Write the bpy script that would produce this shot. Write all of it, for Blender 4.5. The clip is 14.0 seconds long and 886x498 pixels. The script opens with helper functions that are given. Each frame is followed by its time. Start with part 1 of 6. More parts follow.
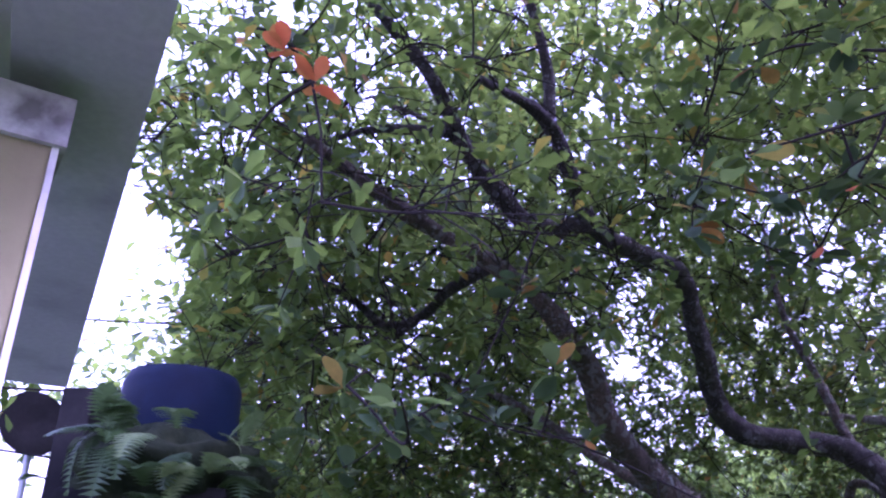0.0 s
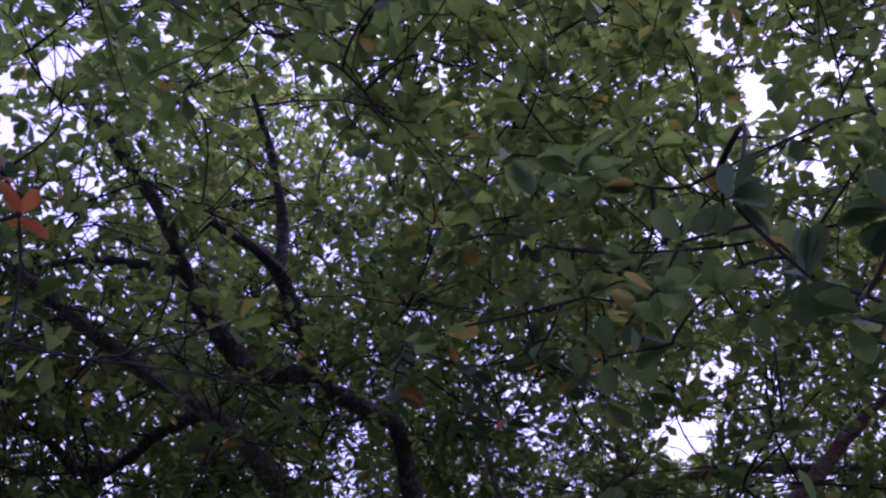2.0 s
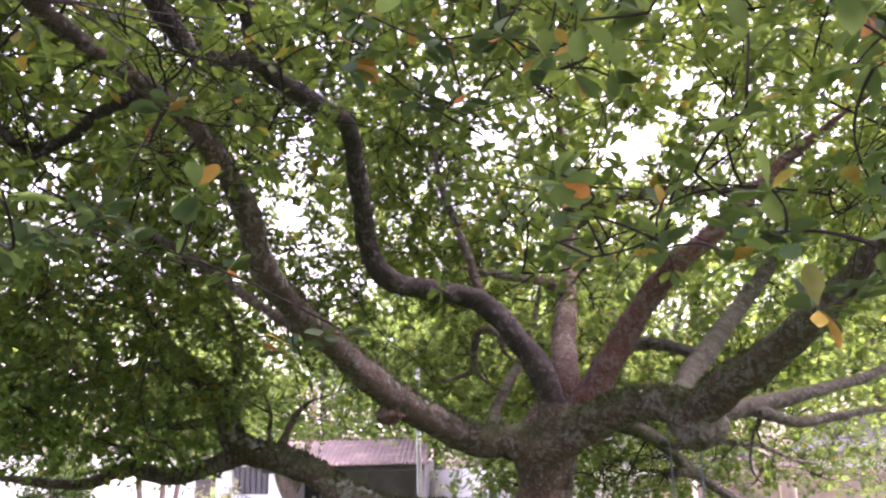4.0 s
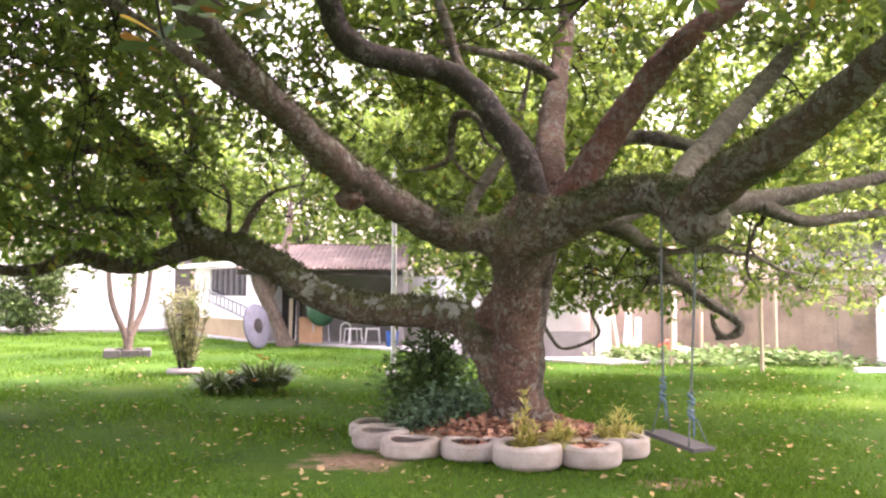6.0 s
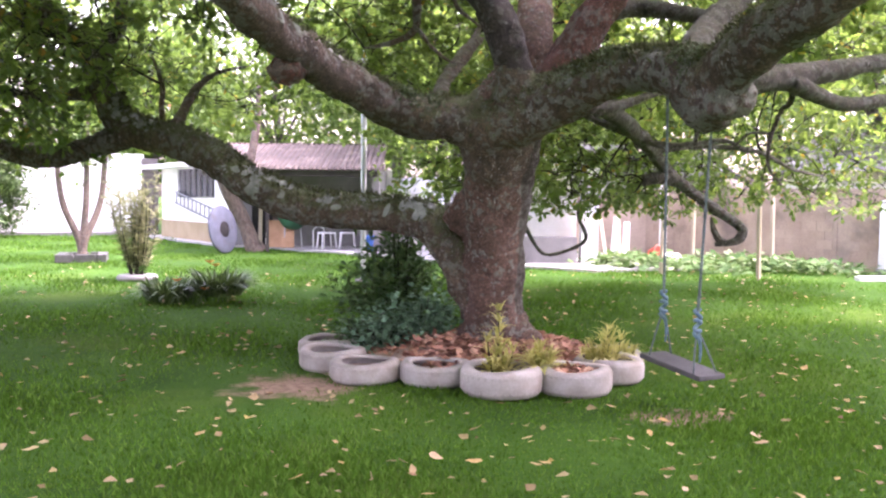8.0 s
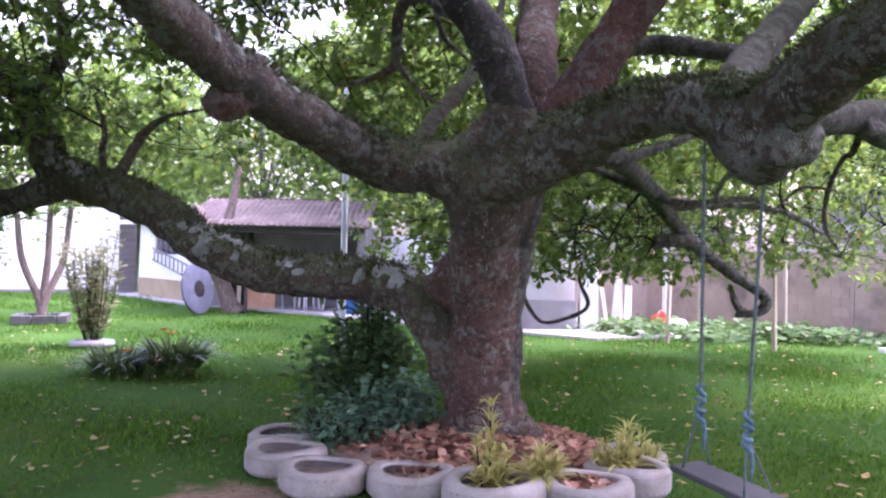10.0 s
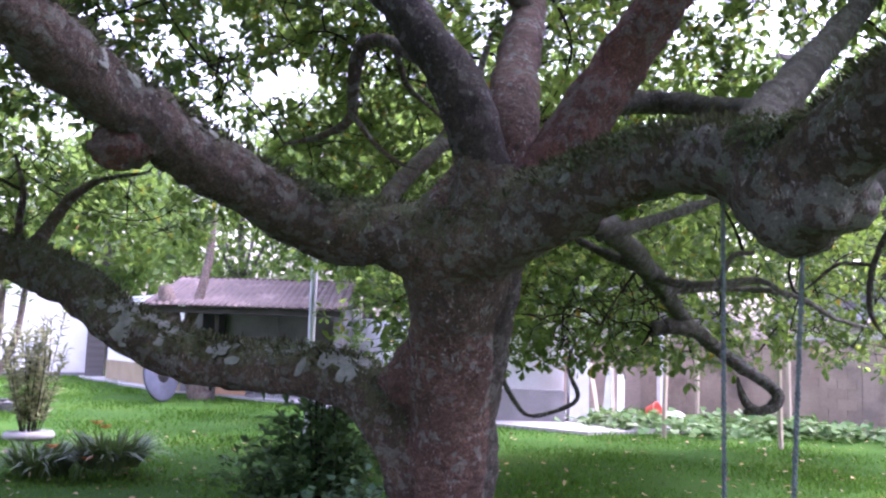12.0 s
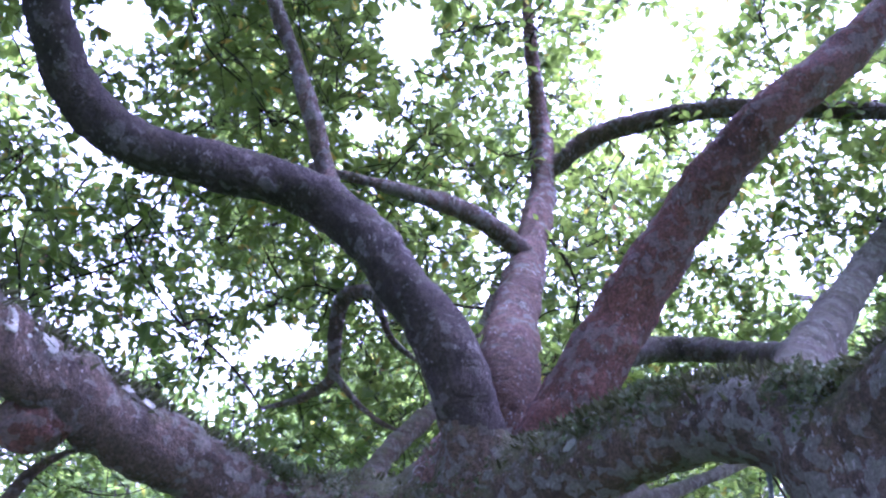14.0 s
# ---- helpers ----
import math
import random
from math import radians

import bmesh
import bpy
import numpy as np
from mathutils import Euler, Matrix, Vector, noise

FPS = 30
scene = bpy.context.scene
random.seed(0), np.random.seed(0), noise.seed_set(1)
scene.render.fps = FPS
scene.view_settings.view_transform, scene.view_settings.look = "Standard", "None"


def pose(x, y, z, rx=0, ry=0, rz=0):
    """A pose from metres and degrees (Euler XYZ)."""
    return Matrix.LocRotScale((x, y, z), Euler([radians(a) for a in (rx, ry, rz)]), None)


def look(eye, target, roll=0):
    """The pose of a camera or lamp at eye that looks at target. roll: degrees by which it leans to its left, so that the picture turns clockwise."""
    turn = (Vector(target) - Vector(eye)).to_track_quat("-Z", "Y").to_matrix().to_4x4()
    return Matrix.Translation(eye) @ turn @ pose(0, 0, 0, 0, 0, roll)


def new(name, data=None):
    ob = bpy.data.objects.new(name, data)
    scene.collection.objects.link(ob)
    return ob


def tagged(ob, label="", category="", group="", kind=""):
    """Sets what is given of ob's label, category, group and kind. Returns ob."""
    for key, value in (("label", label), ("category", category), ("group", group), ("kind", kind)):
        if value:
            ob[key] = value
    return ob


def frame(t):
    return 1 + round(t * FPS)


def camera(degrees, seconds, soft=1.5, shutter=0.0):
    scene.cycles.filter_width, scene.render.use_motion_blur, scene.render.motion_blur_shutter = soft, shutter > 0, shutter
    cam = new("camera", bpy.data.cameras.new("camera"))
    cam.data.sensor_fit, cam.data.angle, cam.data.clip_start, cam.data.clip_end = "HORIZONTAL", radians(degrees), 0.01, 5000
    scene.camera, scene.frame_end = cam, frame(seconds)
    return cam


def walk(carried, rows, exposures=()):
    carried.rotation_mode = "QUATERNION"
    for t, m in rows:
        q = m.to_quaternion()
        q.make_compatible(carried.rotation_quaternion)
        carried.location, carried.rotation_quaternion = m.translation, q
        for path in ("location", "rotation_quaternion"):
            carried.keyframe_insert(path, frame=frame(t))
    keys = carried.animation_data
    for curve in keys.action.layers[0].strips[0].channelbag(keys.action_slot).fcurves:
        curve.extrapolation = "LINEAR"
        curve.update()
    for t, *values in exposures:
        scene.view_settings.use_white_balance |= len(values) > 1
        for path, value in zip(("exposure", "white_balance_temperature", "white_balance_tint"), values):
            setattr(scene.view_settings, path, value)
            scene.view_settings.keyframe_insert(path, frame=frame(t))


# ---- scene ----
cam = camera(54.6, 14.0, soft=2.3)
PATH = [
    (0, (0.872, 0.021, 1.821), (0.672, 1.830, 2.649), 1.40),
    (0.5, (0.878, -0.048, 1.833), (0.682, 1.700, 2.786), 1.59),
    (1, (0.899, -0.085, 1.837), (0.787, 1.636, 2.850), 0.90),
    (1.5, (0.942, -0.103, 1.846), (1.025, 1.576, 2.930), -0.70),
    (2, (0.995, -0.124, 1.849), (1.381, 1.501, 2.949), -3.41),
    (2.5, (1.016, -0.113, 1.859), (1.634, 1.447, 2.949), -5.64),
    (3, (0.966, -0.092, 1.817), (1.658, 1.504, 2.805), -5.04),
    (3.5, (0.930, -0.010, 1.763), (1.582, 1.731, 2.501), -3.16),
    (4, (0.994, 0.084, 1.708), (1.535, 1.939, 2.227), -1.45),
    (6.5, (1.562, 1.363, 1.468), (2.163, 3.271, 1.477), 0.30),
    (7, (1.688, 1.651, 1.433), (2.308, 3.550, 1.341), -0.20),
    (7.5, (1.849, 1.943, 1.441), (2.450, 3.847, 1.332), 0.30),
    (8, (2.015, 2.258, 1.448), (2.629, 4.158, 1.330), 0.60),
    (10.5, (2.607, 3.730, 1.508), (3.228, 5.631, 1.546), 1.30),
    (11, (2.724, 3.978, 1.510), (3.339, 5.880, 1.571), 1.40),
    (11.5, (2.828, 4.190, 1.550), (3.488, 6.069, 1.733), 1.10),
    (12, (2.993, 4.394, 1.529), (3.635, 6.276, 1.740), 1.70),
    (12.5, (3.068, 4.570, 1.520), (3.696, 6.455, 1.747), 1.30),
    (13, (3.184, 4.750, 1.611), (3.766, 6.604, 2.081), 0.35),
    (13.5, (3.293, 4.888, 1.671), (3.826, 6.706, 2.312), 0.79),
    (14, (3.365, 4.919, 1.725), (3.901, 6.685, 2.496), 0.47),
]
walk(cam, [(t, look(eye, target, roll)) for t, eye, target, roll in PATH],
     exposures=[(0.0, 2.6, 4800, 84), (1.0, 2.0, 4750, 88), (2.0, 1.1, 5000, 87), (2.7, 0.95, 5050, 82), (3.0, 2.25, 5200, 80), (3.3, 2.85, 5450, 72), (4.0, 3.4, 6150, 60), (6.5, 3.65, 6700, 47), (8.2, 3.55, 5850, 50), (10.3, 3.05, 5350, 56), (12.5, 2.95, 5150, 54), (13.0, 2.95, 4900, 56), (13.5, 3.1, 4700, 60), (14.0, 3.75, 4700, 69)])

# ---- world and sun ----
world = bpy.data.worlds.new("world")
scene.world = world
world.use_nodes = True
wn, wl = world.node_tree.nodes, world.node_tree.links
sky = wn.new("ShaderNodeTexSky")
sky.sky_type, sky.sun_disc = "NISHITA", False
sky.sun_elevation, sky.sun_rotation = radians(58), radians(98)
sky.air_density, sky.dust_density, sky.ozone_density = 2.2, 5.0, 0.4
cloud = wn.new("ShaderNodeHueSaturation")
cloud.inputs["Saturation"].default_value = 0.5
wl.new(sky.outputs[0], cloud.inputs["Color"])
wl.new(cloud.outputs[0], wn["Background"].inputs[0])
wn["Background"].inputs[1].default_value = 0.15
sun_data = bpy.data.lights.new("sun", "SUN")
sun_data.energy, sun_data.angle, sun_data.color = 1.0, radians(20), (1.0, 0.96, 0.9)
sun = new("sun", sun_data)
SUN_DIR = Vector((math.sin(radians(98)) * math.cos(radians(58)), math.cos(radians(98)) * math.cos(radians(58)), math.sin(radians(58))))
sun.matrix_world = look(SUN_DIR * 40, (0, 0, 0))

# ---- materials ----
RNG = np.random.default_rng(7)


def node(m, kind, **values):
    n = m.node_tree.nodes.new(kind)
    for key, value in values.items():
        n.inputs[key].default_value = value
    return n


def ramp(m, source, stops, interpolation="LINEAR"):
    r = m.node_tree.nodes.new("ShaderNodeValToRGB")
    r.color_ramp.interpolation = interpolation
    e = r.color_ramp.elements
    while len(e) < len(stops):
        e.new(0.5)
    for i, (p, c) in enumerate(stops):
        e[i].position, e[i].color = p, (*c, 1)
    m.node_tree.links.new(source, r.inputs[0])
    return r.outputs[0]


def mix(m, fac, a, b, blend="MIX"):
    n = m.node_tree.nodes.new("ShaderNodeMix")
    n.data_type, n.blend_type = "RGBA", blend
    for i, v in ((0, fac), (6, a), (7, b)):
        if isinstance(v, (int, float)):
            n.inputs[i].default_value = v
        elif isinstance(v, tuple):
            n.inputs[i].default_value = (*v, 1)
        else:
            m.node_tree.links.new(v, n.inputs[i])
    return n.outputs[2]


def noise_of(m, scale, detail=4.0, stretch=None, rough=0.55):
    geo = m.node_tree.nodes.new("ShaderNodeNewGeometry")
    vec = geo.outputs["Position"]
    if stretch:
        mp = m.node_tree.nodes.new("ShaderNodeMapping")
        mp.inputs["Scale"].default_value = stretch
        m.node_tree.links.new(vec, mp.inputs[0])
        vec = mp.outputs[0]
    n = node(m, "ShaderNodeTexNoise", Scale=scale, Detail=detail, Roughness=rough)
    m.node_tree.links.new(vec, n.inputs["Vector"])
    return n.outputs["Fac"]


def begin(name, roughness=0.7, metallic=0.0):
    m = bpy.data.materials.new(name)
    m.use_nodes = True
    b = m.node_tree.nodes["Principled BSDF"]
    b.inputs["Roughness"].default_value, b.inputs["Metallic"].default_value = roughness, metallic
    return m, b


def bump(m, b, source, strength, distance=0.01):
    n = node(m, "ShaderNodeBump", Strength=strength, Distance=distance)
    m.node_tree.links.new(source, n.inputs["Height"])
    m.node_tree.links.new(n.outputs[0], b.inputs["Normal"])


def surface(name, dark, light, scale=3.0, fine=40.0, roughness=0.7, metallic=0.0, relief=0.3, stain=None, stain_scale=1.0, stretch=None, gloss=0.5):
    """A two-scale surface: broad variation, fine grain with relief, and stains."""
    m, b = begin(name, roughness, metallic)
    b.inputs["Specular IOR Level"].default_value = gloss
    broad = noise_of(m, scale, 5.0, stretch)
    grain = noise_of(m, fine, 6.0, stretch)
    col = ramp(m, broad, [(0.3, dark), (0.72, light)])
    col = mix(m, ramp(m, grain, [(0.35, (0.25,) * 3), (0.7, (0, 0, 0))]), col, tuple(c * 0.6 for c in dark))
    if stain:
        col = mix(m, ramp(m, noise_of(m, stain_scale, 6.0), [(0.52, (0, 0, 0)), (0.68, (0.8,) * 3)]), col, stain)
    m.node_tree.links.new(col, b.inputs["Base Color"])
    bump(m, b, grain, relief)
    return m


def leafy(name, stops, back, through_light=0.4, roughness=0.5, single=False, gloss=0.3):
    """Leaf: colour by the leaf's own random number, thin enough to let light through."""
    m, b = begin(name, roughness)
    b.inputs["Specular IOR Level"].default_value = gloss
    if single:
        rnd = m.node_tree.nodes.new("ShaderNodeObjectInfo").outputs["Random"]
    else:
        rnd = m.node_tree.nodes.new("ShaderNodeNewGeometry").outputs["Random Per Island"]
    col = ramp(m, rnd, stops)
    col = mix(m, ramp(m, noise_of(m, 25, 4), [(0.35, (0.3,) * 3), (0.65, (0, 0, 0))]), col, tuple(c * 0.5 for c in stops[0][1]))
    m.node_tree.links.new(col, b.inputs["Base Color"])
    tr = m.node_tree.nodes.new("ShaderNodeBsdfTranslucent")
    m.node_tree.links.new(mix(m, 0.5, col, back), tr.inputs[0])
    mx = node(m, "ShaderNodeMixShader", Fac=through_light)
    m.node_tree.links.new(b.outputs[0], mx.inputs[1])
    m.node_tree.links.new(tr.outputs[0], mx.inputs[2])
    m.node_tree.links.new(mx.outputs[0], m.node_tree.nodes["Material Output"].inputs[0])
    return m


def math_of(m, kind, a, b):
    n = m.node_tree.nodes.new("ShaderNodeMath")
    n.operation = kind
    for k, v in enumerate((a, b)):
        if isinstance(v, (int, float)):
            n.inputs[k].default_value = v
        else:
            m.node_tree.links.new(v, n.inputs[k])
    return n.outputs[0]


def bark_of(name, dark, light, moss=0.5, lichen=0.5, moss_from=0.5, bands=0.45, flakes=0.71):
    """Bark: cracks, scaly flakes in clusters, moss on the upper side and pale specks."""
    m, b = begin(name, 0.88)
    tree = m.node_tree
    broad = noise_of(m, 2.2, 6)
    patch = noise_of(m, 4.5, 5)
    crack = noise_of(m, 16, 8, (1, 1, bands), 0.7)
    fine = noise_of(m, 70, 6, None, 0.7)
    col = ramp(m, broad, [(0.28, dark), (0.72, light)])
    col = mix(m, ramp(m, fine, [(0.35, (0.9,) * 3), (0.62, (0, 0, 0))]), col, tuple(c * 0.4 for c in dark))
    col = mix(m, ramp(m, noise_of(m, 30, 7, None, 0.7), [(0.55, (0, 0, 0)), (0.7, (0.55,) * 3)]), col, tuple(min(1.0, c * 1.7) for c in light))
    groove = ramp(m, crack, [(0.36, (0.85,) * 3), (0.54, (0, 0, 0))])
    col = mix(m, math_of(m, "MULTIPLY", groove, ramp(m, patch, [(0.3, (0.35,) * 3), (0.6, (1, 1, 1))])), col, tuple(c * 0.3 for c in dark))
    geo = tree.nodes.new("ShaderNodeNewGeometry")
    # flakes: warped cells, some pale and proud
    warp = node(m, "ShaderNodeTexNoise", Scale=12.0, Detail=5.0)
    tree.links.new(geo.outputs["Position"], warp.inputs["Vector"])
    add = tree.nodes.new("ShaderNodeVectorMath")
    add.operation = "MULTIPLY_ADD"
    tree.links.new(warp.outputs["Color"], add.inputs[0])
    add.inputs[1].default_value = (0.1, 0.1, 0.1)
    tree.links.new(geo.outputs["Position"], add.inputs[2])
    cell = node(m, "ShaderNodeTexVoronoi", Scale=24.0)
    tree.links.new(add.outputs[0], cell.inputs["Vector"])
    pick = tree.nodes.new("ShaderNodeSeparateColor")
    tree.links.new(cell.outputs["Color"], pick.inputs[0])
    level = math_of(m, "MULTIPLY", math_of(m, "ADD", pick.outputs[0], math_of(m, "MULTIPLY", noise_of(m, 2.6, 4), 1.5)), 0.5)
    flake = ramp(m, level, [(flakes, (0, 0, 0)), (flakes + 0.05, (lichen * 0.85,) * 3)])
    col = mix(m, flake, col, ramp(m, fine, [(0.3, (0.12, 0.13, 0.11)), (0.7, (0.29, 0.31, 0.265))]))
    sep = tree.nodes.new("ShaderNodeSeparateXYZ")
    tree.links.new(geo.outputs["Normal"], sep.inputs[0])
    up = node(m, "ShaderNodeMath")
    up.operation = "MULTIPLY_ADD"
    tree.links.new(sep.outputs[2], up.inputs[0])
    up.inputs[1].default_value = 0.3
    tree.links.new(noise_of(m, 11, 9, None, 0.72), up.inputs[2])
    green = ramp(m, fine, [(0.3, (0.04, 0.06, 0.016)), (0.7, (0.12, 0.15, 0.05))])
    col = mix(m, ramp(m, up.outputs[0], [(moss_from, (0, 0, 0)), (moss_from + 0.28, (moss,) * 3)]), col, green)
    speck = ramp(m, noise_of(m, 62, 3, (1, 1, 0.55)), [(0.605, (0, 0, 0)), (0.655, (min(1.0, lichen * 1.3),) * 3)])
    col = mix(m, math_of(m, "MULTIPLY", speck, ramp(m, patch, [(0.46, (0, 0, 0)), (0.6, (1, 1, 1))])), col, (0.4, 0.39, 0.36))
    tree.links.new(col, b.inputs["Base Color"])
    height = math_of(m, "ADD", math_of(m, "ADD", crack, math_of(m, "MULTIPLY", flake, 0.25)), math_of(m, "MULTIPLY", fine, 0.6))
    bump(m, b, height, 1.0, 0.06)
    return m


BARK = bark_of("bark", (0.058, 0.042, 0.03), (0.2, 0.144, 0.104), 0.65, 0.55, 0.58)
BARK_TRUNK = bark_of("trunk_bark", (0.088, 0.05, 0.036), (0.28, 0.168, 0.12), 0.35, 0.8, 0.62, 1.5, 0.78)
BARK_MOSS = bark_of("mossy_bark", (0.066, 0.046, 0.031), (0.22, 0.158, 0.104), 0.9, 0.65, 0.47)
BARK_RED = bark_of("reddish_bark", (0.085, 0.037, 0.028), (0.25, 0.105, 0.075), 0.1, 0.4, 0.7)
BARK_GREY = bark_of("grey_bark", (0.055, 0.046, 0.036), (0.16, 0.135, 0.108), 0.4, 0.45)
BARK_DARK = bark_of("dark_bark", (0.026, 0.021, 0.018), (0.09, 0.069, 0.058), 0.5, 0.4, 0.62, 0.45, 0.8)
BARK_BURL = bark_of("burl_bark", (0.06, 0.044, 0.034), (0.21, 0.155, 0.12), 0.6, 0.8, 0.6, 0.3, 0.6)
BARK_PALE = bark_of("pale_dead_wood", (0.13, 0.09, 0.065), (0.26, 0.19, 0.14), 0.05, 0.2, 0.7)
TWIG = surface("twig_bark", (0.016, 0.013, 0.011), (0.04, 0.034, 0.028), 6, 60, 0.95, gloss=0.1)
LICHEN = surface("lichen_crust", (0.13, 0.15, 0.125), (0.27, 0.29, 0.25), 14, 90, 0.95, relief=0.8)
LEAF_STOPS = [(0.0, (0.024, 0.05, 0.024)), (0.55, (0.046, 0.088, 0.04)), (0.9, (0.078, 0.13, 0.05)), (0.965, (0.12, 0.17, 0.055)), (0.975, (0.32, 0.2, 0.035)), (0.99, (0.36, 0.12, 0.03))]
LEAF = leafy("tree_leaf", LEAF_STOPS, (0.37, 0.55, 0.055), 0.55)
LEAF_NEAR = leafy("tree_leaf_single", LEAF_STOPS[:3] + [(0.92, (0.1, 0.16, 0.04)), (0.94, (0.38, 0.22, 0.035)), (0.985, (0.42, 0.1, 0.03))], (0.13, 0.21, 0.04), 0.25, single=True)
LEAF_FAR = leafy("far_leaf", [(0.0, (0.042, 0.085, 0.02)), (0.6, (0.09, 0.15, 0.03)), (1.0, (0.17, 0.235, 0.05))], (0.25, 0.4, 0.055), 0.5)
LEAF_SQUASH = leafy("squash_leaf", [(0.0, (0.05, 0.11, 0.03)), (0.6, (0.1, 0.18, 0.05)), (1.0, (0.26, 0.32, 0.17))], (0.2, 0.32, 0.08), 0.3, 0.7, gloss=0.15)
LEAF_DARK = leafy("shrub_leaf", [(0.0, (0.025, 0.065, 0.022)), (0.7, (0.05, 0.115, 0.04)), (1.0, (0.09, 0.165, 0.05))], (0.14, 0.24, 0.04), 0.32)
LEAF_BLUE = leafy("bluish_leaf", [(0.0, (0.065, 0.15, 0.085)), (1.0, (0.17, 0.29, 0.18))], (0.14, 0.24, 0.08), 0.3)
LEAF_YELLOW = leafy("variegated_leaf", [(0.0, (0.28, 0.31, 0.08)), (0.6, (0.48, 0.46, 0.14)), (1.0, (0.6, 0.56, 0.24))], (0.62, 0.58, 0.17), 0.45)
LEAF_STRAP = leafy("strap_leaf", [(0.0, (0.03, 0.06, 0.018)), (0.7, (0.065, 0.115, 0.03)), (1.0, (0.13, 0.18, 0.055))], (0.16, 0.25, 0.05), 0.25, 0.45)
LEAF_BAMBOO = leafy("narrow_leaf", [(0.0, (0.12, 0.14, 0.06)), (0.7, (0.24, 0.25, 0.12)), (1.0, (0.4, 0.38, 0.2))], (0.32, 0.34, 0.15), 0.45)
GRASS = leafy("grass_blade", [(0.0, (0.026, 0.068, 0.009)), (0.6, (0.058, 0.14, 0.015)), (1.0, (0.125, 0.205, 0.034))], (0.115, 0.25, 0.012), 0.35, 0.8, gloss=0.05)
DRY = leafy("dry_leaf", [(0.0, (0.18, 0.09, 0.045)), (0.35, (0.34, 0.21, 0.1)), (0.7, (0.42, 0.31, 0.17)), (1.0, (0.45, 0.26, 0.08))], (0.5, 0.3, 0.1), 0.15, 0.6, single=True)
DRY_MANY = leafy("dry_leaf_litter", [(0.0, (0.16, 0.07, 0.045)), (0.4, (0.33, 0.165, 0.105)), (0.75, (0.46, 0.26, 0.17)), (1.0, (0.54, 0.36, 0.25))], (0.4, 0.2, 0.1), 0.12, 0.65)
SOIL = surface("bare_soil", (0.14, 0.1, 0.07), (0.3, 0.23, 0.165), 3, 50, 0.95, relief=0.6)
LAWN = surface("lawn_ground", (0.022, 0.058, 0.009), (0.044, 0.105, 0.014), 0.7, 60, 0.95, relief=0.8, stain=(0.06, 0.1, 0.012), stain_scale=0.5, gloss=0.05)


def wear(m, centre, size):
    """A ragged worn spot round a place on the ground: 1 inside, 0 outside."""
    geo = m.node_tree.nodes.new("ShaderNodeNewGeometry")
    mp = m.node_tree.nodes.new("ShaderNodeMapping")
    mp.vector_type = "TEXTURE"
    mp.inputs["Location"].default_value, mp.inputs["Scale"].default_value = (*centre, 0), (*size, 1)
    m.node_tree.links.new(geo.outputs["Position"], mp.inputs[0])
    ln = m.node_tree.nodes.new("ShaderNodeVectorMath")
    ln.operation = "LENGTH"
    m.node_tree.links.new(mp.outputs[0], ln.inputs[0])
    add = node(m, "ShaderNodeMath")
    add.operation = "ADD"
    m.node_tree.links.new(ln.outputs["Value"], add.inputs[0])
    m.node_tree.links.new(noise_of(m, 4.0, 6), add.inputs[1])
    return ramp(m, add.outputs[0], [(0.75, (0.95,) * 3), (1.0, (0, 0, 0))])


bare = mix(LAWN, 1.0, wear(LAWN, (3.0, 8.8), (1.1, 1.1)), wear(LAWN, (5.3, 7.2), (0.8, 0.55)), "LIGHTEN")
lawn_shader = LAWN.node_tree.nodes["Principled BSDF"]
green = lawn_shader.inputs["Base Color"].links[0].from_socket
LAWN.node_tree.links.new(mix(LAWN, bare, green, ramp(LAWN, noise_of(LAWN, 18, 5), [(0.3, (0.13, 0.085, 0.06)), (0.7, (0.25, 0.178, 0.13))])), lawn_shader.inputs["Base Color"])
TYRE_PAINT = surface("whitewashed_rubber", (0.21, 0.19, 0.165), (0.38, 0.355, 0.32), 5, 55, 0.8, relief=0.35, stain=(0.2, 0.17, 0.14), stain_scale=4.0)
WHITE_WALL = surface("white_painted_plaster", (0.66, 0.645, 0.62), (0.8, 0.79, 0.765), 0.8, 30, 0.8, relief=0.12, stain=(0.55, 0.52, 0.47), stain_scale=0.6)
OCHRE = surface("ochre_plaster", (0.24, 0.185, 0.1), (0.34, 0.27, 0.155), 1.2, 30, 0.85, relief=0.15, stain=(0.3, 0.24, 0.15), stain_scale=1.4)
CONCRETE = surface("grey_concrete", (0.15, 0.145, 0.14), (0.28, 0.27, 0.26), 1.5, 40, 0.9, relief=0.3, stain=(0.16, 0.15, 0.14), stain_scale=1.2)
DARK_BLOCK = surface("mossy_grey_block", (0.035, 0.035, 0.03), (0.085, 0.085, 0.075), 4, 40, 0.95, relief=0.4, stain=(0.04, 0.045, 0.03), stain_scale=3)
SOFFIT = surface("soffit_cement", (0.36, 0.36, 0.38), (0.5, 0.5, 0.52), 1.2, 60, 0.9, relief=0.15, stain=(0.2, 0.2, 0.21), stain_scale=2.0, stretch=(1, 1, 1))
YELLOW_WALL = surface("yellow_plaster", (0.27, 0.25, 0.12), (0.36, 0.335, 0.17), 1.2, 30, 0.85, relief=0.15, stain=(0.3, 0.24, 0.15), stain_scale=1.4)
BLOCK = surface("weathered_block_wall", (0.25, 0.19, 0.14), (0.4, 0.31, 0.23), 1.1, 25, 0.95, relief=0.4, stain=(0.14, 0.12, 0.1), stain_scale=0.9)
PATIO = surface("pale_paving", (0.28, 0.27, 0.25), (0.4, 0.385, 0.36), 1.0, 30, 0.9, relief=0.2)
